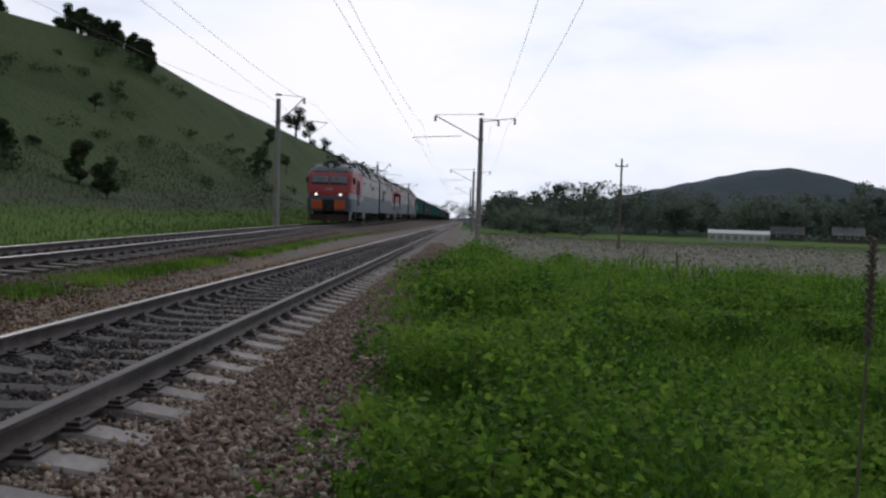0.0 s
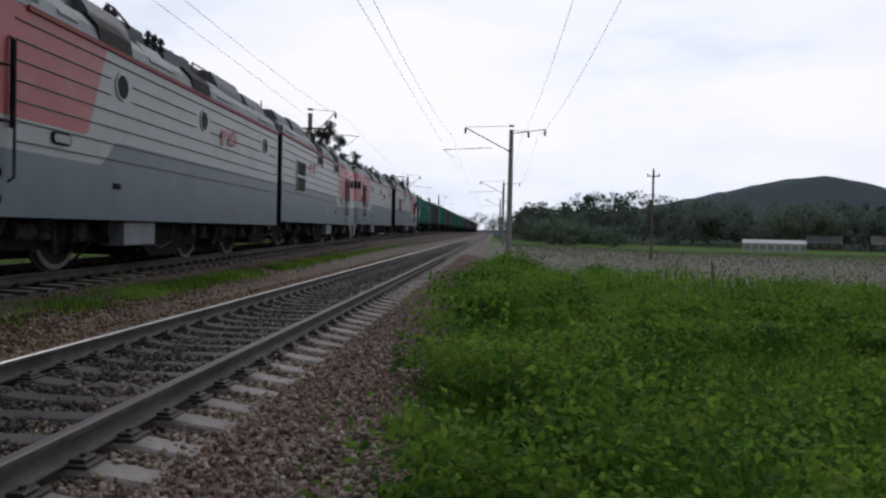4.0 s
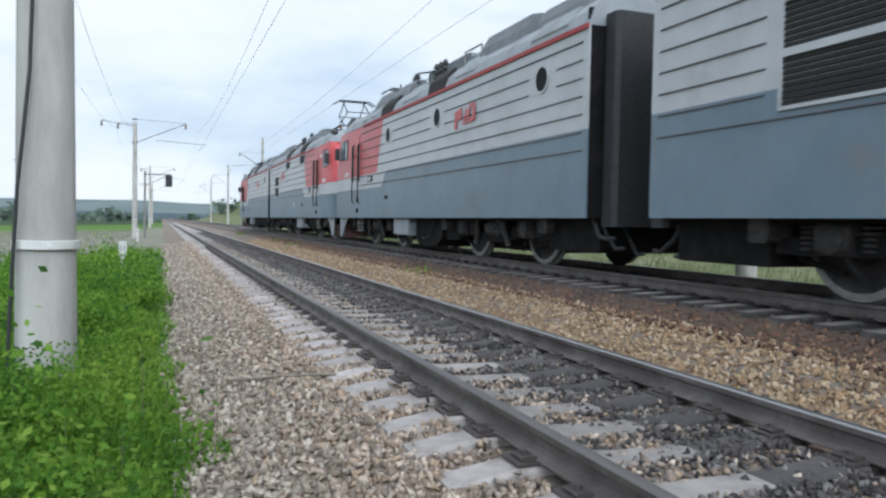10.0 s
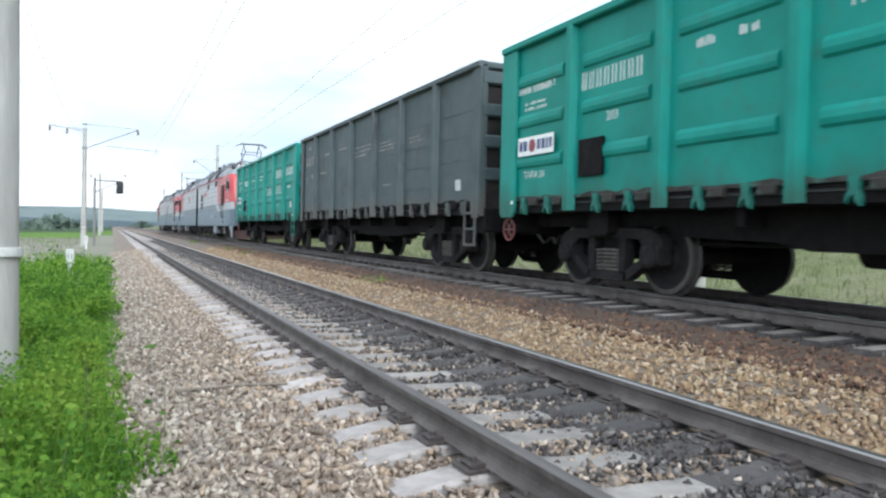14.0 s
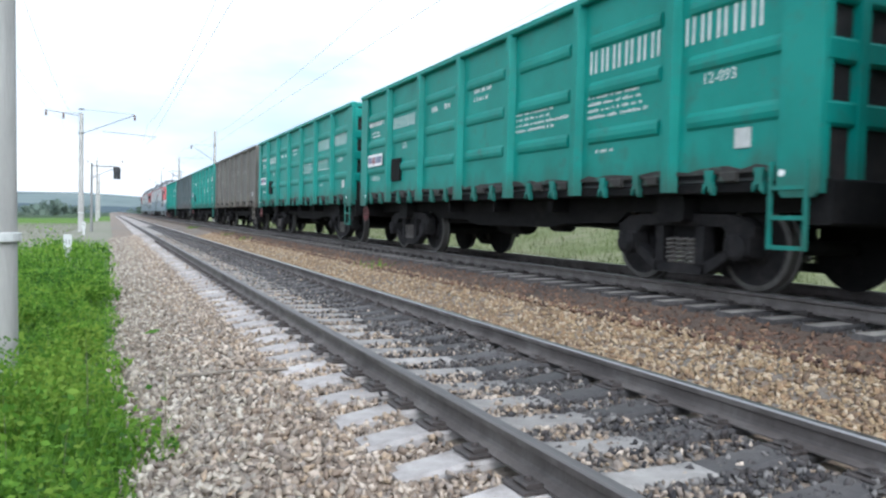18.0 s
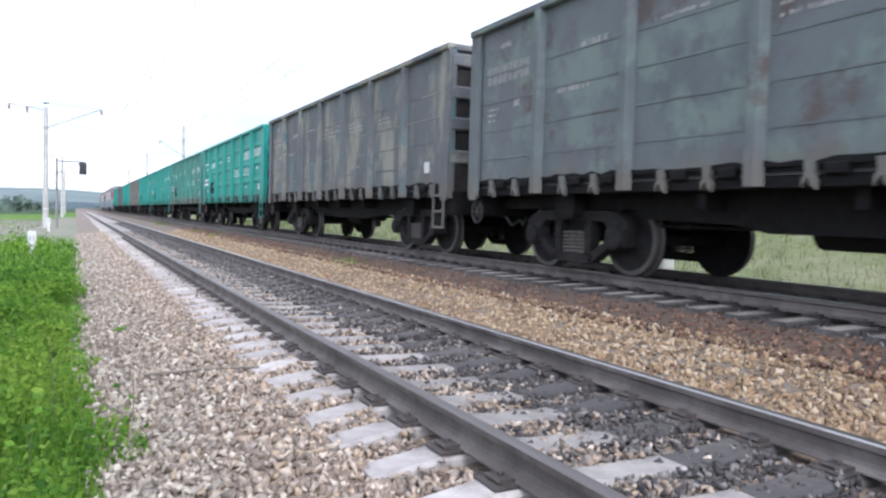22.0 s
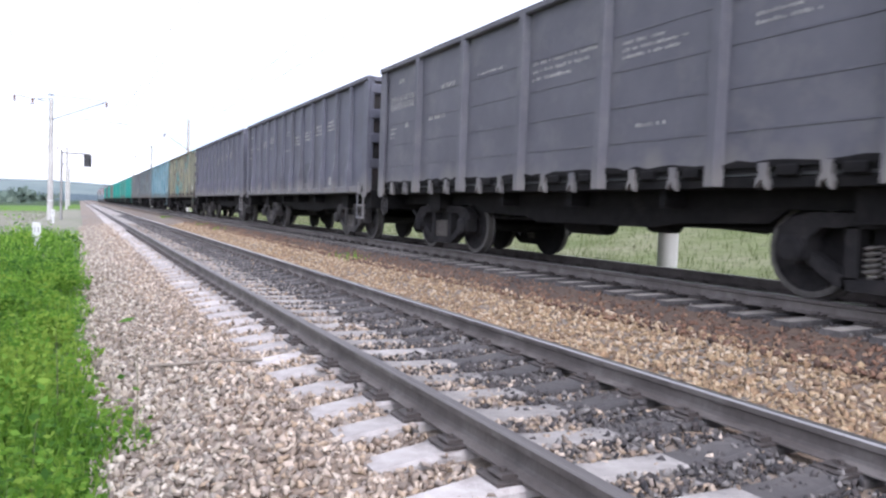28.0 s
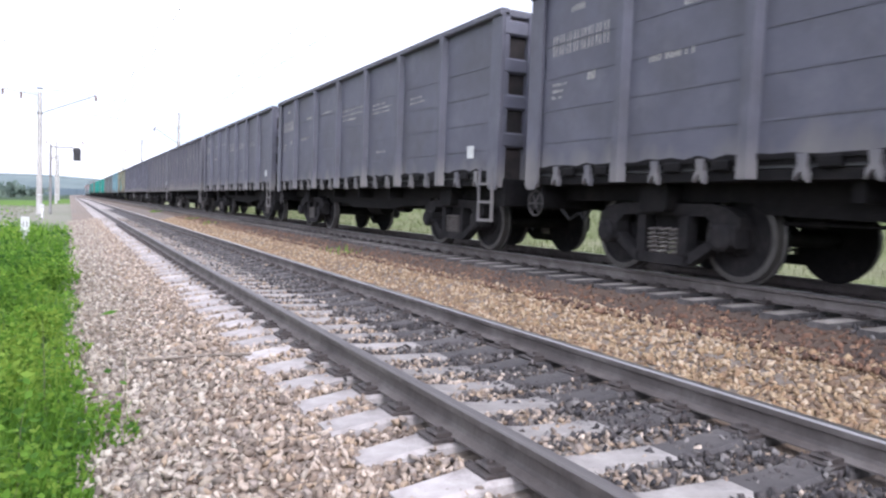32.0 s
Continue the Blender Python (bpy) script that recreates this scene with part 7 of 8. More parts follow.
    for c in (4.25, 12.52):
        bg = Geo().box(-0.95, 0.95, -2.35, 2.35, 0.46, 0.80, 0, 0.04)
        for k in (-1, 0, 1):
            bg.box(-0.70, 0.70, k * 1.0 - 0.48, k * 1.0 + 0.48, 0.20, 0.78, 0, 0.08)
        b = part("bogie", bg, M["dark_steel"], ob, "black two-axle powered bogie", pose(0, Y(c), 0))
        for s in (-1, 1):
            g = Geo().prism([(-2.2, 0.60), (-1.75, 0.66), (-0.9, 0.66), (-0.6, 0.52), (0.6, 0.52), (0.9, 0.66), (1.75, 0.66), (2.2, 0.60), (2.2, 0.46), (1.8, 0.44), (0.95, 0.46), (0.6, 0.36), (-0.6, 0.36), (-0.95, 0.46), (-1.8, 0.44), (-2.2, 0.46)], 0, s * 1.04, s * 1.18)
            part("side_frame", g, M["dark_steel"], b)
            for k in (-1, 1):
                ax = Geo().box(min(s * 1.0, s * 1.26), max(s * 1.0, s * 1.26), k * 1.45 - 0.2, k * 1.45 + 0.2, 0.46, 0.80, 0, 0.06)
                ax.lathe([(0, 0.15), (s * 0.14, 0.15), (s * 0.16, 0.09)], 0, (s * 1.14, k * 1.45, 0.625), 14, [0, 0])
                part("axle_box", ax, M["bogie"], b)
                for q in (-0.36, 0.36):
                    sp = Geo()
                    for j in range(5):
                        sp.lathe([(0, 0.07), (0.008, 0.10), (0.028, 0.10), (0.036, 0.07)], 2, (s * 1.12, k * 1.45 + q, 0.50 + 0.055 * j), 10, [0, 0, 0])
                    part("spring", sp, M["bogie"], b)
                dm = Geo().tube([(s * 1.22, k * 0.75, 0.30), (s * 1.30, k * 0.55, 0.84)], 0.055, 8)
                part("damper", dm, M["bogie"], b)
        for s in (-1, 1):
            for k in (-1, 1):
                shoe = Geo().prism([(k * 0.72, 0.30), (k * 0.82, 0.30), (k * 0.84, 0.92), (k * 0.70, 0.88)], 0, s * 0.74, s * 0.90)
                part("brake_shoe", shoe, M["bogie"], b)
                part("brake_hanger", Geo().tube([(s * 1.0, k * 2.15, 0.72), (s * 0.98, k * 2.05, 0.40), (s * 0.98, k * 1.5, 0.28)], 0.035, 6), M["dark_steel"], b)
                part("sand_box", Geo().box(min(s * 1.02, s * 1.36), max(s * 1.02, s * 1.36), k * 2.28 - 0.14, k * 2.28 + 0.14, 0.56, 0.84, 0, 0.03), M["bogie"], b)
            part("brake_cylinder", Geo().lathe([(0, 0.05), (0.02, 0.15), (0.5, 0.15), (0.52, 0.06)], 1, (s * 1.14, -0.26, 0.62), 14, [0] * 3), M["bogie"], b, smooth=True)
            part("bolster_spring", Geo().lathe([(0, 0.13), (0.06, 0.15), (0.12, 0.12), (0.18, 0.15), (0.24, 0.12), (0.30, 0.14)], 2, (s * 1.2, 0.42, 0.50), 12, [0] * 5), M["bogie"], b)
        for k in (-1, 1):
            wheelset(b, k * 1.45, 0.625, rim="rim_worn")
    for s in (-1, 1):
        for a in (2.6, 7.3, 10.2, 14.8):
            sand = Geo().tube([(s * 1.2, Y(a), 0.82), (s * 1.05, Y(a + 0.25), 0.40), (s * 0.85, Y(a + 0.35), 0.12)], 0.028, 6)
            part("sand_pipe", sand, M["rubber"], ob)
        hose = Geo().tube([(s * 1.25, Y(7.4), 0.80), (s * 1.28, Y(7.6), 0.42), (s * 1.26, Y(8.1), 0.30), (s * 1.2, Y(8.6), 0.45)], 0.022, 6)
        part("side_hose", hose, M["rubber"], ob)
    return ob


def pantograph(parent, y, raised):
    """A single-arm frame current collector on four insulators."""
    z = 4.12
    h = 1.10 if raised else 0.42
    g = Geo()
    for x in (-0.7, 0.7):
        g.tube([(x, y - 0.75, z + 0.33), (x, y + 0.75, z + 0.33)], 0.03, 6)
    for k in (-0.75, 0.75):
        g.tube([(-0.7, y + k, z + 0.33), (0.7, y + k, z + 0.33)], 0.03, 6)
    mid, top = z + 0.33 + h * 0.5, z + 0.28 + h
    p = part("pantograph", g, M["dark_steel"], parent, "raised current collector" if raised else "folded current collector")
    for x in (-0.55, 0.55):
        for s in (-1, 1):
            part("lower_arm", Geo().tube([(x, y - s * 0.7, z + 0.35), (x * 0.8, y + s * 0.75, mid)], 0.024, 6), M["dark_steel"], p)
            part("upper_arm", Geo().tube([(x * 0.8, y + s * 0.75, mid), (x * 0.75, y - s * 0.12, top)], 0.022, 6), M["dark_steel"], p)
    for s in (-1, 1):
        part("cross_tube", Geo().tube([(-0.44, y + s * 0.75, mid), (0.44, y + s * 0.75, mid)], 0.02, 6), M["dark_steel"], p)
    head = Geo()
    for k in (-0.16, 0.16):
        head.tube([(-0.85, y + k, z + 0.16 + h), (-0.6, y + k, z + 0.31 + h), (0.6, y + k, z + 0.31 + h), (0.85, y + k, z + 0.16 + h)], 0.025, 6)
    part("contact_strip", head, M["dark_steel"], p)
    for x in (-0.7, 0.7):
        for k in (-0.75, 0.75):
            ins = Geo()
            insulator(ins, x, y + k, z + 0.33, 0, 2, 0.09)
            part("base_insulator", ins, M["insulator"], p)
    return p


# ---- colours of the wagons, in train order ----
M["letters"] = surface("white_stencil_paint", [(0.55, 0.55, 0.52), (0.72, 0.72, 0.70)], 18, 0.7, 0, 0.0, dirt=(0.25, 0.27, 0.26), dirt_scale=9, dirt_range=(0.52, 0.75))
M["letters_worn"] = surface("worn_tan_stencil_paint", [(0.22, 0.205, 0.19), (0.36, 0.34, 0.32)], 14, 0.75, 0, 0.0, dirt=(0.10, 0.096, 0.10), dirt_scale=4, dirt_range=(0.48, 0.70))
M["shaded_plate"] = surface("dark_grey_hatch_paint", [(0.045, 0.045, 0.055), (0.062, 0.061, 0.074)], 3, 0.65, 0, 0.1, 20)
M["emblem_red"] = surface("dull_red_emblem_paint", [(0.20, 0.03, 0.05), (0.27, 0.05, 0.07)], 6, 0.5, 0, 0)
M["navy"] = surface("navy_paint", [(0.03, 0.05, 0.14), (0.05, 0.07, 0.18)], 6, 0.5, 0, 0)
M["coal"] = surface("coal", [(0.012, 0.012, 0.012), (0.04, 0.04, 0.04)], 14, 0.7, 0, 1.0, 20)
M["hand_wheel"] = surface("faded_red_paint", [(0.12, 0.035, 0.034), (0.19, 0.06, 0.055)], 9, 0.6, 0, 0.1)
M["top_lens"] = surface("clear_lamp_lens", [(0.5, 0.52, 0.55), (0.62, 0.64, 0.66)], 4, 0.12, 0, 0)
M["plow"] = surface("dark_red_plow_paint", [(0.075, 0.030, 0.028), (0.12, 0.045, 0.040)], 3, 0.6, 0, 0.2, 20, dirt=(0.07, 0.055, 0.05), dirt_scale=2, dirt_range=(0.45, 0.7))
M["roof_box"] = surface("sooty_roof_box_paint", [(0.085, 0.095, 0.105), (0.15, 0.16, 0.17)], 3, 0.6, 0, 0.2, 25)
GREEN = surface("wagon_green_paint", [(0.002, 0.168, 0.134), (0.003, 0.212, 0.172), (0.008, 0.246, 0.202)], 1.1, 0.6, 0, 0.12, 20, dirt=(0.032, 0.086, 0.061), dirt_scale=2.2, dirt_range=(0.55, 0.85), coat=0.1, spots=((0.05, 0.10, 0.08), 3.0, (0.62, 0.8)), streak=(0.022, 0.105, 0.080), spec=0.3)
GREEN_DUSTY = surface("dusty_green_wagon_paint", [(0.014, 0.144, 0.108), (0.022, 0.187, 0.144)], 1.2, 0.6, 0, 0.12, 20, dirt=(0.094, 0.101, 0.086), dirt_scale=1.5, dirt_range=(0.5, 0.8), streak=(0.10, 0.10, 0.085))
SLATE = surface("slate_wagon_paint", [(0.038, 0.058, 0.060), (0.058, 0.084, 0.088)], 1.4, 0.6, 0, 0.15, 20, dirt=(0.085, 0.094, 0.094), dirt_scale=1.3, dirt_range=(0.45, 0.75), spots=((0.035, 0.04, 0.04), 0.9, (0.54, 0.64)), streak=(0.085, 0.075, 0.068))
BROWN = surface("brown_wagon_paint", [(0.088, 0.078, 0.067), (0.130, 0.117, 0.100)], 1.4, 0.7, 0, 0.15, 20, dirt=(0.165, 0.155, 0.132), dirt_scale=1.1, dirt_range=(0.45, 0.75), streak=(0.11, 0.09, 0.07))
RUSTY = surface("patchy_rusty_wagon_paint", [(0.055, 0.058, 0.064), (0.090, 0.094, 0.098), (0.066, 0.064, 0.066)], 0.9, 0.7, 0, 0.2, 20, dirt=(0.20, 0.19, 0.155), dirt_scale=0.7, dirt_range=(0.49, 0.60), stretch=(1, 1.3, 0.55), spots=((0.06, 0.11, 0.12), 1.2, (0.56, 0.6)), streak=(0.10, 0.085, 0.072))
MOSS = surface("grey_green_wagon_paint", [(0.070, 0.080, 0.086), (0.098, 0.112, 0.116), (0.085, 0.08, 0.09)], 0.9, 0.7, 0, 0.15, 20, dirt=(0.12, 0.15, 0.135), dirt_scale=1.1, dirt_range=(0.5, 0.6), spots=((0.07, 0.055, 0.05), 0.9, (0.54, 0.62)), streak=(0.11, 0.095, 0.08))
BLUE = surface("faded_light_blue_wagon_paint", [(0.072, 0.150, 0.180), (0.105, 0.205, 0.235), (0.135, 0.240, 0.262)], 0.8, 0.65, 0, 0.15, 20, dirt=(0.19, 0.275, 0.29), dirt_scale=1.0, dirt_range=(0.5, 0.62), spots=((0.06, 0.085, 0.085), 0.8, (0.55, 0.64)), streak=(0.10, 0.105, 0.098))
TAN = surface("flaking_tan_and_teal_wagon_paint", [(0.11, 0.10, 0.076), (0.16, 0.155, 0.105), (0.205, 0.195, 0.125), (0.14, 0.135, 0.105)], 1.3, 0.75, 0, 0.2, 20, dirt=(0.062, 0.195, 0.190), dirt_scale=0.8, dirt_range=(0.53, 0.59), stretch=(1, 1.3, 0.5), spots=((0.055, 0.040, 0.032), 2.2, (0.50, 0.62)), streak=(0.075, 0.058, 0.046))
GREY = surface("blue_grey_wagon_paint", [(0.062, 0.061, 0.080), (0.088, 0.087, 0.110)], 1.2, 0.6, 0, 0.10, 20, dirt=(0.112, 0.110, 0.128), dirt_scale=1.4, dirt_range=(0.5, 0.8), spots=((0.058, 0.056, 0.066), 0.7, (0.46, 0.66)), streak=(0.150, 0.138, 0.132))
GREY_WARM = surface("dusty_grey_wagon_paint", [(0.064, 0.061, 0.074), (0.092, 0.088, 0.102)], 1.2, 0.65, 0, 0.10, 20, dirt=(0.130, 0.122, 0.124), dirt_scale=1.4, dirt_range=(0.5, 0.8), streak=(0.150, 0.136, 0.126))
M["paint"] = GREEN
WAGONS = [("stamped", GREEN, "bright green gondola wagon with white lettering, coupled behind the locomotive"), ("plank", SLATE, "dark slate gondola wagon with faded lettering"), ("stamped", GREEN, "bright green gondola wagon with white lettering"),
          ("plank", BROWN, "dull brown gondola wagon with worn paint"), ("stamped", GREEN, "bright green gondola wagon with white lettering"), ("stamped", GREEN, "bright green gondola wagon with white lettering"),
          ("stamped", GREEN_DUSTY, "dusty green gondola wagon with a grimy sill"), ("stamped", GREEN, "bright green gondola wagon with white lettering"), ("plank", RUSTY, "grey gondola wagon with flaking cream patches"),
          ("plank", MOSS, "grey-green weathered gondola wagon"), ("plank", BLUE, "faded light blue gondola wagon"), ("plank", TAN, "tan gondola wagon with patches of old teal paint"), ("ribbed", GREY, "blue-grey gondola wagon with many close ribs"),
          ("ribbed", GREY, "blue-grey gondola wagon with many close ribs"), ("plank", GREY_WARM, "dusty grey gondola wagon"), ("ribbed", GREY_WARM, "dusty grey gondola wagon with many close ribs"), ("plank", GREY, "plain blue-grey steel gondola wagon"),
          ("plank", GREY, "blue-grey gondola wagon with a pale data plate"), ("plank", GREY, "blue-grey gondola wagon with a faded number")]
UNIT, WAGON = 17.5, 13.92
# ---- the train, in order from its head: thing, distance of its middle behind the head, turned round or not ----
train = []
unit = locomotive_section()
for k in range(4):
    o = unit if k == 0 else copy_thing(unit, Matrix())
    train.append((o, UNIT * (k + 0.5) + (0, 0.15, -0.95, -0.15)[k], k % 2 == 1))
for k in range(4):
    pantograph(train[k][0], 8.75 - 13.4, k % 2 == 1)
for k in (1, 2, 3):
    for c in train[k][0].children:
        if c.name.startswith("headlight"):
            c.material_slots[0].link = "OBJECT"
            c.material_slots[0].material = M["top_lens"]
        elif c.name.startswith("buffer_panel"):
            c.material_slots[0].link = "OBJECT"
            # facing noses: near-black panel colour paints in the dark recess there
            c.material_slots[0].material = M["plow"] if k == 3 else M["dark_steel"]
            tagged(c, "dark red panel on the nose" if k == 3 else "black panel on the nose, coloured as a shaded recess")
protos = {}
for k, (kind, colour, text) in enumerate(WAGONS):
    if kind not in protos:
        o = protos[kind] = gondola(kind)
    else:
        o = copy_thing(protos[kind], Matrix())
    tagged(o, text)
    train.append((o, 4 * UNIT + 0.35 + WAGON * (k + 0.5), False))
    for c in o.children_recursive:
        # end walls of every wagon take the paint darkened for the gap's shade
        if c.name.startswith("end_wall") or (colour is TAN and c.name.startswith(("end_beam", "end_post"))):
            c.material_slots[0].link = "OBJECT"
            c.material_slots[0].material = M["end_rust_shade"]
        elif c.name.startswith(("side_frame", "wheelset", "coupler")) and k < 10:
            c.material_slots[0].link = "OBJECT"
            c.material_slots[0].material = M["bogie_dark"]
        elif c.data in PAINT:
            c.material_slots[0].link = "OBJECT"
            c.material_slots[0].material = colour
        elif c.name.startswith(("hatch_lip", "hatch_hinge")) and kind != "stamped":
            c.material_slots[0].link = "OBJECT"
            c.material_slots[0].material = M["dark_steel"]
        elif c.name.startswith("hand_wheel") and kind != "stamped":
            c.material_slots[0].link = "OBJECT"
            c.material_slots[0].material = M["bogie"]
            tagged(c, "rusty dark brake hand wheel")


def head_at(t):
    """Where the train's head is: a smooth line through the known places."""
    ts, ys = [a for a, _ in TRAIN], [b for _, b in TRAIN]
    i = max(0, min(len(ts) - 2, int(np.searchsorted(ts, t, side="right")) - 1))
    def slope(j):
        a, b = max(j - 1, 0), min(j + 1, len(ts) - 1)
        return (ys[b] - ys[a]) / (ts[b] - ts[a])
    h = ts[i + 1] - ts[i]
    u = (t - ts[i]) / h
    return (2 * u ** 3 - 3 * u * u + 1) * ys[i] + (u ** 3 - 2 * u * u + u) * h * slope(i) + (3 * u * u - 2 * u ** 3) * ys[i + 1] + (u ** 3 - u * u) * h * slope(i + 1)


def motions():
    """Runs the train along the far track and turns its wheels."""
    times = [k * 0.5 for k in range(65)]
    for o, back, turned in train:
        rows = []
        for t in times:
            y = head_at(t) + back
            rows.append((t, pose(FAR_MID - bow(y), y, FAR_Z + rise(y), 0, 0, math.degrees(math.atan((bow(y + 4) - bow(y - 4)) / 8)) + (180 if turned else 0))))
        walk(o, rows)
    done = {}
    for o, back, turned in train:
        for b in o.children:
            if not b.name.startswith("bogie"):
                continue
            for w in b.children:
                if not w.name.startswith("wheelset"):
                    continue
                place = w.matrix_basis.translation.copy()
                key = (round(place.y, 3), round(place.z, 3), turned)
                if key not in done:
                    r = place.z
                    rows = []
                    for k in range(961):
                        a = (head_at(k / FPS) - head_at(0)) / r * (-1 if turned else 1)
                        rows.append((k / FPS, Matrix.Translation(place) @ Matrix.Rotation(-a, 4, "X")))
                    walk(w, rows)
                    done[key] = w.animation_data
                else:
                    w.rotation_mode = "QUATERNION"
                    keys = w.animation_data_create()
                    keys.action = done[key].action
                    keys.action_slot = done[key].action_slot


# ---- loose crushed stone: real stones where the camera stands, joined as stuff ----
def stone_shapes():
    """A few angular stones, each a box with its corners pushed about and one corner cut."""
    out = []
    for k in range(14):
        g = np.random.default_rng(40 + k)
        s = np.array([1.15, g.uniform(0.55, 0.9), g.uniform(0.22, 0.46)])
        v = np.array([(x, y, z) for z in (-1, 1) for y in (-1, 1) for x in (-1, 1)], float) * 0.5
        v += g.normal(size=v.shape) * 0.15
        v[4:] *= [0.8, 0.8, 1]
        out.append(v * s)
    return np.array(out)


SHAPES = stone_shapes()
CUBE = np.array([(a, b, c) for q in ((0, 2, 3, 1), (4, 5, 7, 6), (0, 1, 5, 4), (2, 6, 7, 3), (0, 4, 6, 2), (1, 3, 7, 5)) for a, b, c in ((q[0], q[1], q[2]), (q[0], q[2], q[3]))])
CHIPS = np.array([np.array([(0.5, 0, 0), (-0.5, 0, 0), (0, 0.42, 0), (0, -0.42, 0), (0, 0, 0.34), (0, 0, -0.34)]) + np.random.default_rng(90 + k).normal(size=(6, 3)) * 0.09 for k in range(14)])
OCTA = np.array([(0, 2, 4), (2, 1, 4), (1, 3, 4), (3, 0, 4), (2, 0, 5), (1, 2, 5), (3, 1, 5), (0, 3, 5)])


def scatter(name, x, y, z, size, mat, label):
    n = len(x)
    g = np.random.default_rng(len(x))
    q = g.normal(size=(n, 4))
    q /= np.linalg.norm(q, axis=1, keepdims=True)
    w, a, b, c = q.T
    rot = np.stack([np.stack([1 - 2 * (b * b + c * c), 2 * (a * b - c * w), 2 * (a * c + b * w)], -1),
                    np.stack([2 * (a * b + c * w), 1 - 2 * (a * a + c * c), 2 * (b * c - a * w)], -1),
                    np.stack([2 * (a * c - b * w), 2 * (b * c + a * w), 1 - 2 * (a * a + b * b)], -1)], 1)
    near = np.abs(y) < 8.5
    kind = g.integers(0, len(SHAPES), n)
    c = np.stack([x, y, z], -1)[:, None, :]
    v = np.einsum("nij,nkj->nki", rot[near], SHAPES[kind[near]]) * size[near][:, None, None] + c[near]
    w = np.einsum("nij,nkj->nki", rot[~near], CHIPS[kind[~near]]) * size[~near][:, None, None] * 1.2 + c[~near]
    f = (np.arange(len(v))[:, None, None] * 8 + CUBE[None]).reshape(-1, 3)
    h = (np.arange(len(w))[:, None, None] * 6 + OCTA[None]).reshape(-1, 3) + len(v) * 8
    v, f = np.concatenate([v.reshape(-1, 3), w.reshape(-1, 3)]), np.concatenate([f, h])
    return tagged(new(name, raw(name, v, f, mat)), label, "crushed stone", kind="stuff")


def profile(outline, x):
    xs = [p[0] for p in outline][::-1]
    zs = [p[1] for p in outline][::-1]
    return np.interp(x, xs, zs)


M["stone_pale"] = stones("pale_crushed_stone", [(0.291, 0.228, 0.175), (0.212, 0.164, 0.127), (0.378, 0.302, 0.24), (0.162, 0.126, 0.101), (0.319, 0.236, 0.163), (0.25, 0.205, 0.172), (0.449, 0.37, 0.298), (0.195, 0.142, 0.105)])
M["stone_grey"] = stones("grey_crushed_stone", [(0.285, 0.240, 0.192), (0.212, 0.172, 0.138), (0.37, 0.318, 0.258), (0.150, 0.122, 0.098), (0.31, 0.256, 0.196), (0.26, 0.224, 0.188), (0.435, 0.382, 0.315), (0.19, 0.147, 0.112)])
M["stone_brown"] = stones("reddish_brown_crushed_stone", [(0.235, 0.160, 0.128), (0.165, 0.110, 0.090), (0.31, 0.225, 0.180), (0.125, 0.085, 0.070), (0.27, 0.180, 0.138), (0.36, 0.285, 0.235), (0.195, 0.128, 0.098)])
M["stone_tan"] = stones("tan_crushed_stone", [(0.315, 0.222, 0.128), (0.245, 0.166, 0.096), (0.395, 0.292, 0.186), (0.168, 0.110, 0.070), (0.29, 0.186, 0.106), (0.44, 0.345, 0.245), (0.215, 0.140, 0.088)])
M["stone_dark"] = stones("oily_and_shade_stone", [(0.045, 0.039, 0.039), (0.064, 0.056, 0.054), (0.028, 0.025, 0.026), (0.086, 0.077, 0.072), (0.17, 0.155, 0.145), (0.050, 0.041, 0.039)])
M["stone_rust"] = stones("rust_brown_crushed_stone", [(0.125, 0.064, 0.040), (0.165, 0.088, 0.055), (0.080, 0.045, 0.031), (0.225, 0.135, 0.085), (0.06, 0.038, 0.030), (0.14, 0.082, 0.058)])
SR = np.random.default_rng(21)


def along(n, near, far_y):
    """Places along the line, thick beside the camera and thinner away."""
    y = near * (np.power(far_y / near + 1, SR.random(n)) - 1)
    return y * np.where(SR.random(n) < 0.5, -1, 1)


def size_for(y, n):
    return (0.024 + 0.032 * SR.random(n) ** 1.7) * (1 + 0.018 * np.abs(y))


n = 84000
y, x = along(n, 5.0, 42.0), SR.uniform(-1.98, -0.35, n)
keep = x < bare_edge(y) + 0.15 + 0.2 * SR.random(n) ** 3
x, y = x[keep], y[keep]
brown = SR.random(len(x)) < 0.62 * fade(-2.0, 2.5, y)
scatter("shoulder_brown_stones", x[brown], y[brown], profile(NEAR_BED, x[brown]) + SR.uniform(-0.022, 0.024, brown.sum()), size_for(y[brown], brown.sum()), M["stone_brown"], "reddish brown crushed stones of the track shoulder")
x, y = x[~brown], y[~brown]
grey = x > -1.42 + 0.12 * np.sin(y * 1.3) + 0.25 * SR.normal(size=len(x))
scatter("shoulder_stones", x[~grey], y[~grey], profile(NEAR_BED, x[~grey]) + SR.uniform(-0.022, 0.024, (~grey).sum()), size_for(y[~grey], (~grey).sum()), M["stone_pale"], "pinkish tan crushed stones beside the sleepers")
scatter("shoulder_grey_stones", x[grey], y[grey], profile(NEAR_BED, x[grey]) + SR.uniform(-0.022, 0.024, grey.sum()), size_for(y[grey], grey.sum()), M["stone_grey"], "pale grey crushed stones of the track shoulder")
n = 125000
y, x = along(n, 6.0, 42.0), SR.uniform(-4.66, -1.80, n)
k = np.abs(((y - NEAR_PHASE) / PITCH) - np.round((y - NEAR_PHASE) / PITCH)) * PITCH
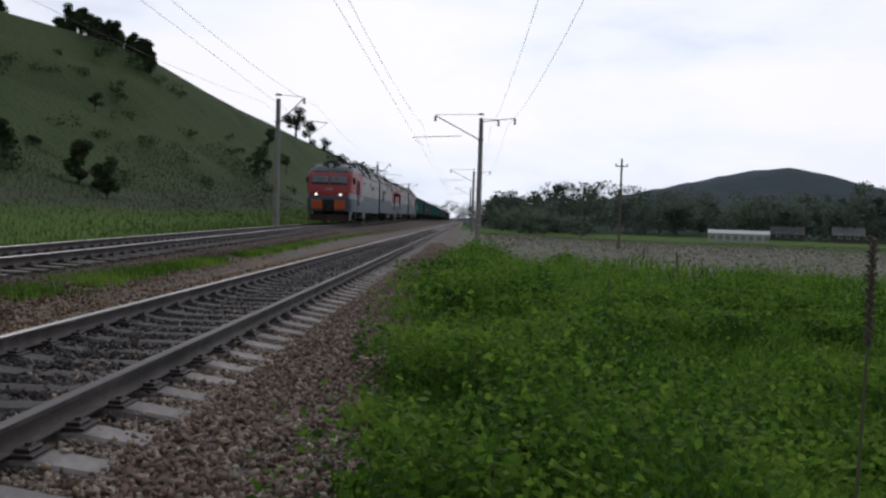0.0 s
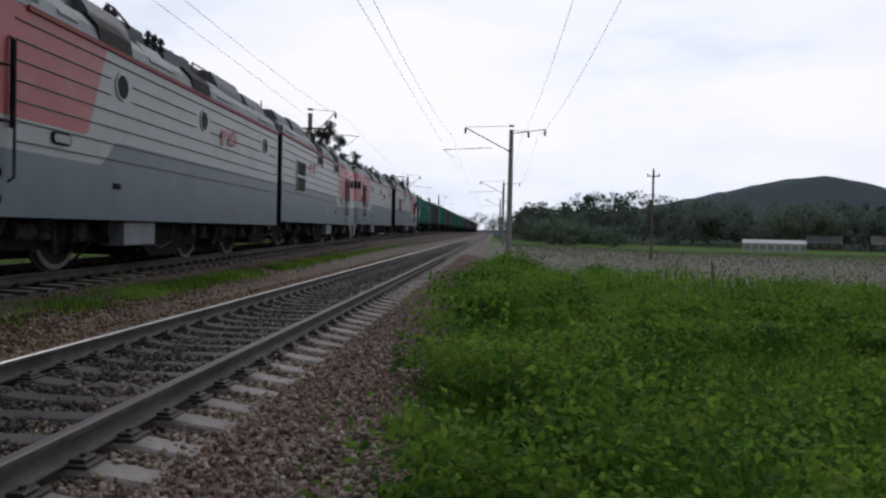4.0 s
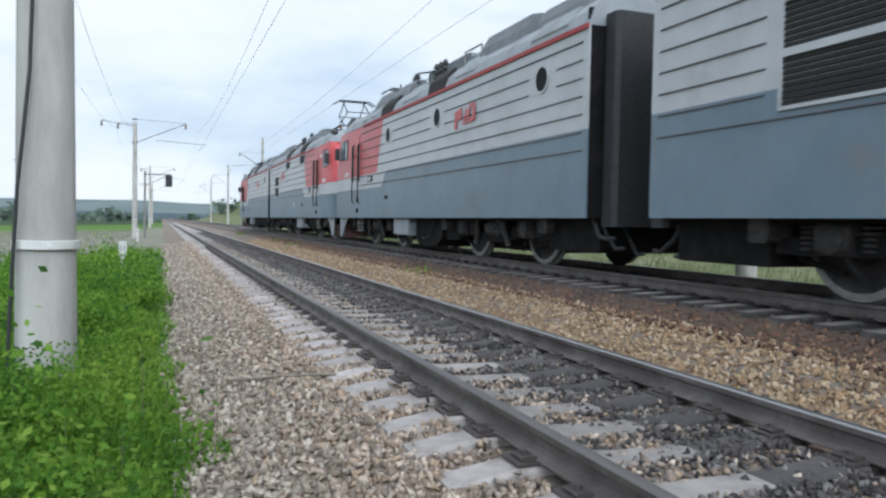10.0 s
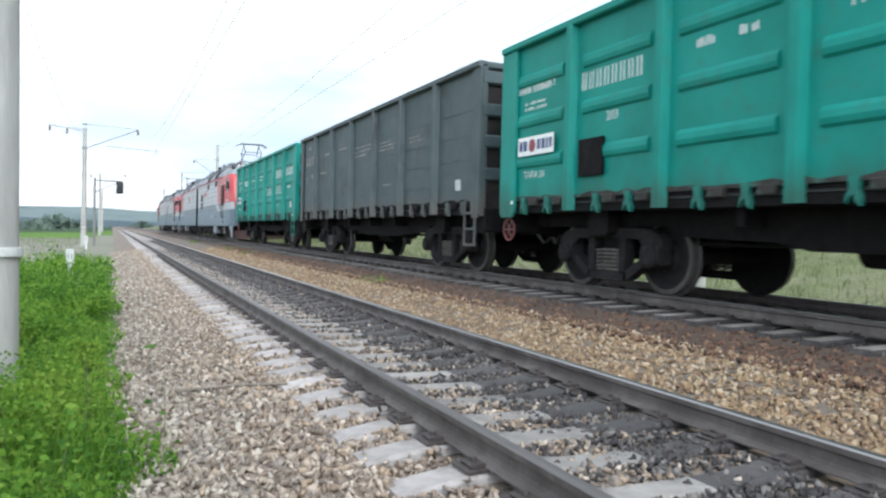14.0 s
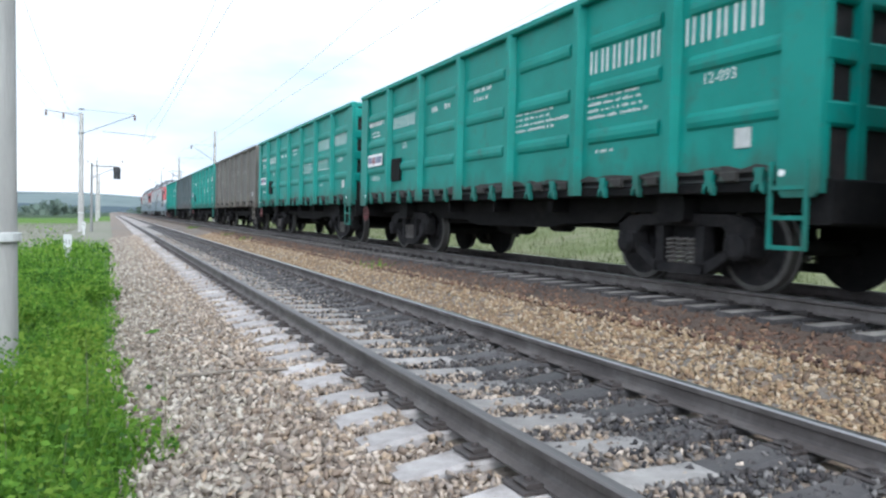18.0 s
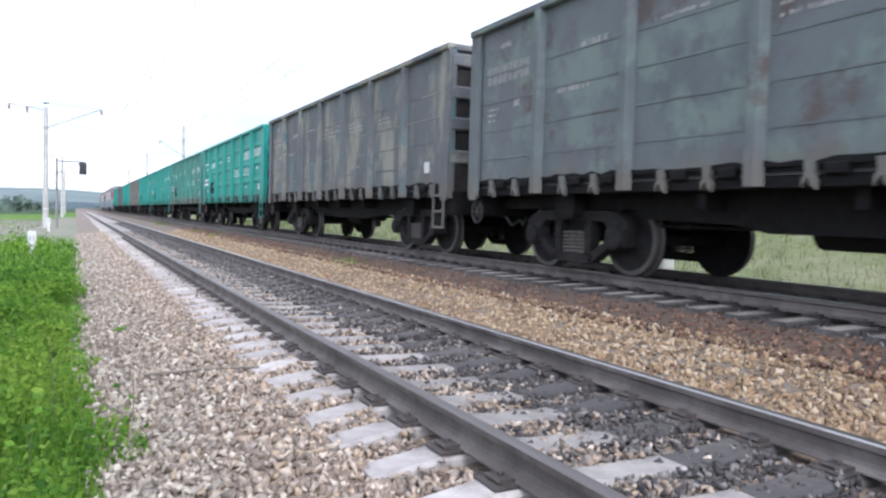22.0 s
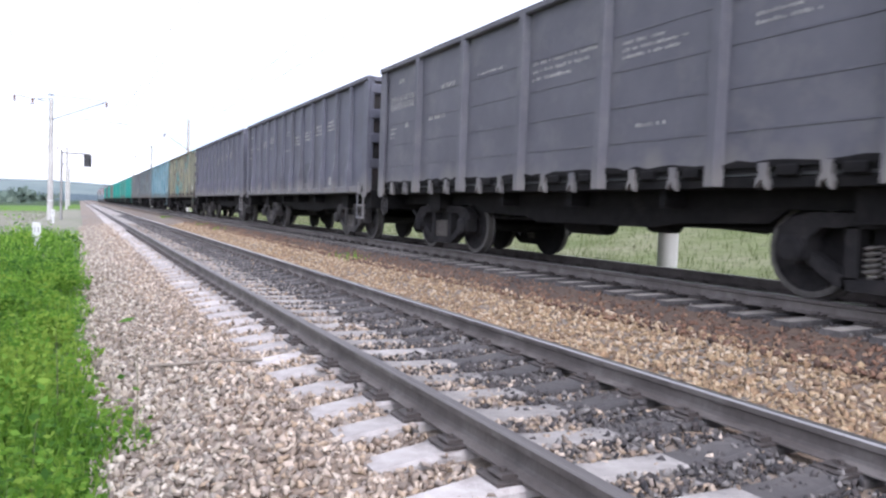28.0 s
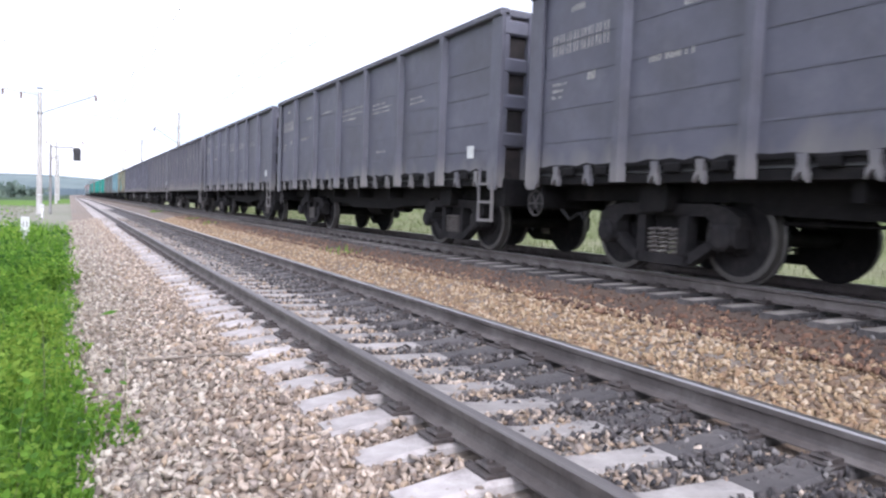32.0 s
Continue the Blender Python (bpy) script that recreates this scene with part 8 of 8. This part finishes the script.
top = np.where(k < 0.13, -0.172 - 0.03 * (np.abs(x - NEAR_MID) < 0.5) - 0.19 * np.clip(np.abs(x - NEAR_MID) - 0.98, 0, 0.4), -0.203 - 0.07 * np.clip(x + 2.45, 0, 0.4))
keep = (np.abs(x - RAIL_A) > 0.10) & (np.abs(x - RAIL_B) > 0.10) & ((k > 0.108) | (SR.random(n) < np.where(x < -3.35, 0.42, np.where(np.abs(x + 3.35) < 0.65, 0.14, np.where(x > -1.95, 0.06, 0.02))) * (1 + np.sin(y * 1.7 + x * 3))))
x, y, top = x[keep], y[keep], top[keep]
pale = SR.random(len(x)) < np.where(x > -3.25, (0.34 + 0.34 * np.sin(y * 0.9 + x * 2.3) ** 2) * (1 - 0.65 * fade(-1, 2, y)), 0.07)
pale |= (x > -2.3) | ((x > -3.0) & (SR.random(len(x)) < 0.30))
scatter("track_stones", x[~pale], y[~pale], top[~pale] + SR.uniform(-0.02, 0.012, (~pale).sum()), 0.88 * size_for(y[~pale], (~pale).sum()), M["stone_dark"], "dark oily crushed stones between the rails")
scatter("track_pale_stones", x[pale], y[pale], top[pale] + SR.uniform(-0.02, 0.012, pale.sum()), 0.85 * size_for(y[pale], pale.sum()), M["stone_pale"], "pale crushed stones between the sleepers")
n = 44000
y, x = along(n, 7.0, 42.0), -4.5 - 1.45 * SR.random(n) ** 0.8
# rust-brown share grows ahead, putting the shade beside the far track into stones
dark = SR.random(n) < 0.7 * fade(-1.0, 3.0, y) * fade(4.7, 5.4, -x)
for name, pick, mat, text in (("middle_stones", ~dark, "stone_tan", "tan crushed stones between the two tracks"), ("middle_dark_stones", dark, "stone_rust", "rust-brown crushed stones between the two tracks")):
    scatter(name, x[pick] - 0.3 * np.array([bow(v) for v in y[pick]]), y[pick], profile(NEAR_BED, x[pick]) + SR.uniform(-0.012, 0.02, pick.sum()), size_for(y[pick], pick.sum()), M[mat], text)
n = 32000
y, x = along(n, 8.0, 42.0), -5.7 - 3.2 * SR.random(n) ** 1.15
k = np.abs(((y - FAR_PHASE) / PITCH) - np.round((y - FAR_PHASE) / PITCH)) * PITCH
keep = (np.abs(x - FAR_A) > 0.10) & ((k > 0.125) | (x > -6.48) | (SR.random(len(x)) < 0.05))
x, y = x[keep], y[keep]
# dark stones for oil, sleeper-gap shade and, ahead, the train's contact shadow
dark = (x < -6.52 + 0.06 * SR.normal(size=len(x))) | (SR.random(len(x)) < 0.45 * fade(0.0, 4.0, y))
for name, pick, mat, text in (("far_track_stones", ~dark, "stone_rust", "rust-brown crushed stones of the far track"), ("far_track_oily_stones", dark, "stone_dark", "dark crushed stones painting oil and shade around the far sleepers")):
    scatter(name, x[pick] - np.array([bow(v) for v in y[pick]]), y[pick], np.array([rise(v) for v in y[pick]]) + profile(FAR_BED, x[pick]) + SR.uniform(-0.008, 0.012, pick.sum()), size_for(y[pick], pick.sum()), M[mat], text)
g = Geo().tube([(-1.95, -6.3, -0.20), (-1.55, -6.55, -0.24), (-1.15, -6.75, -0.30)], 0.012, 6)
thing("dry_twig", "thin dry twig lying on the stones", "twig", geo=g, mats=M["wood"])


motions()
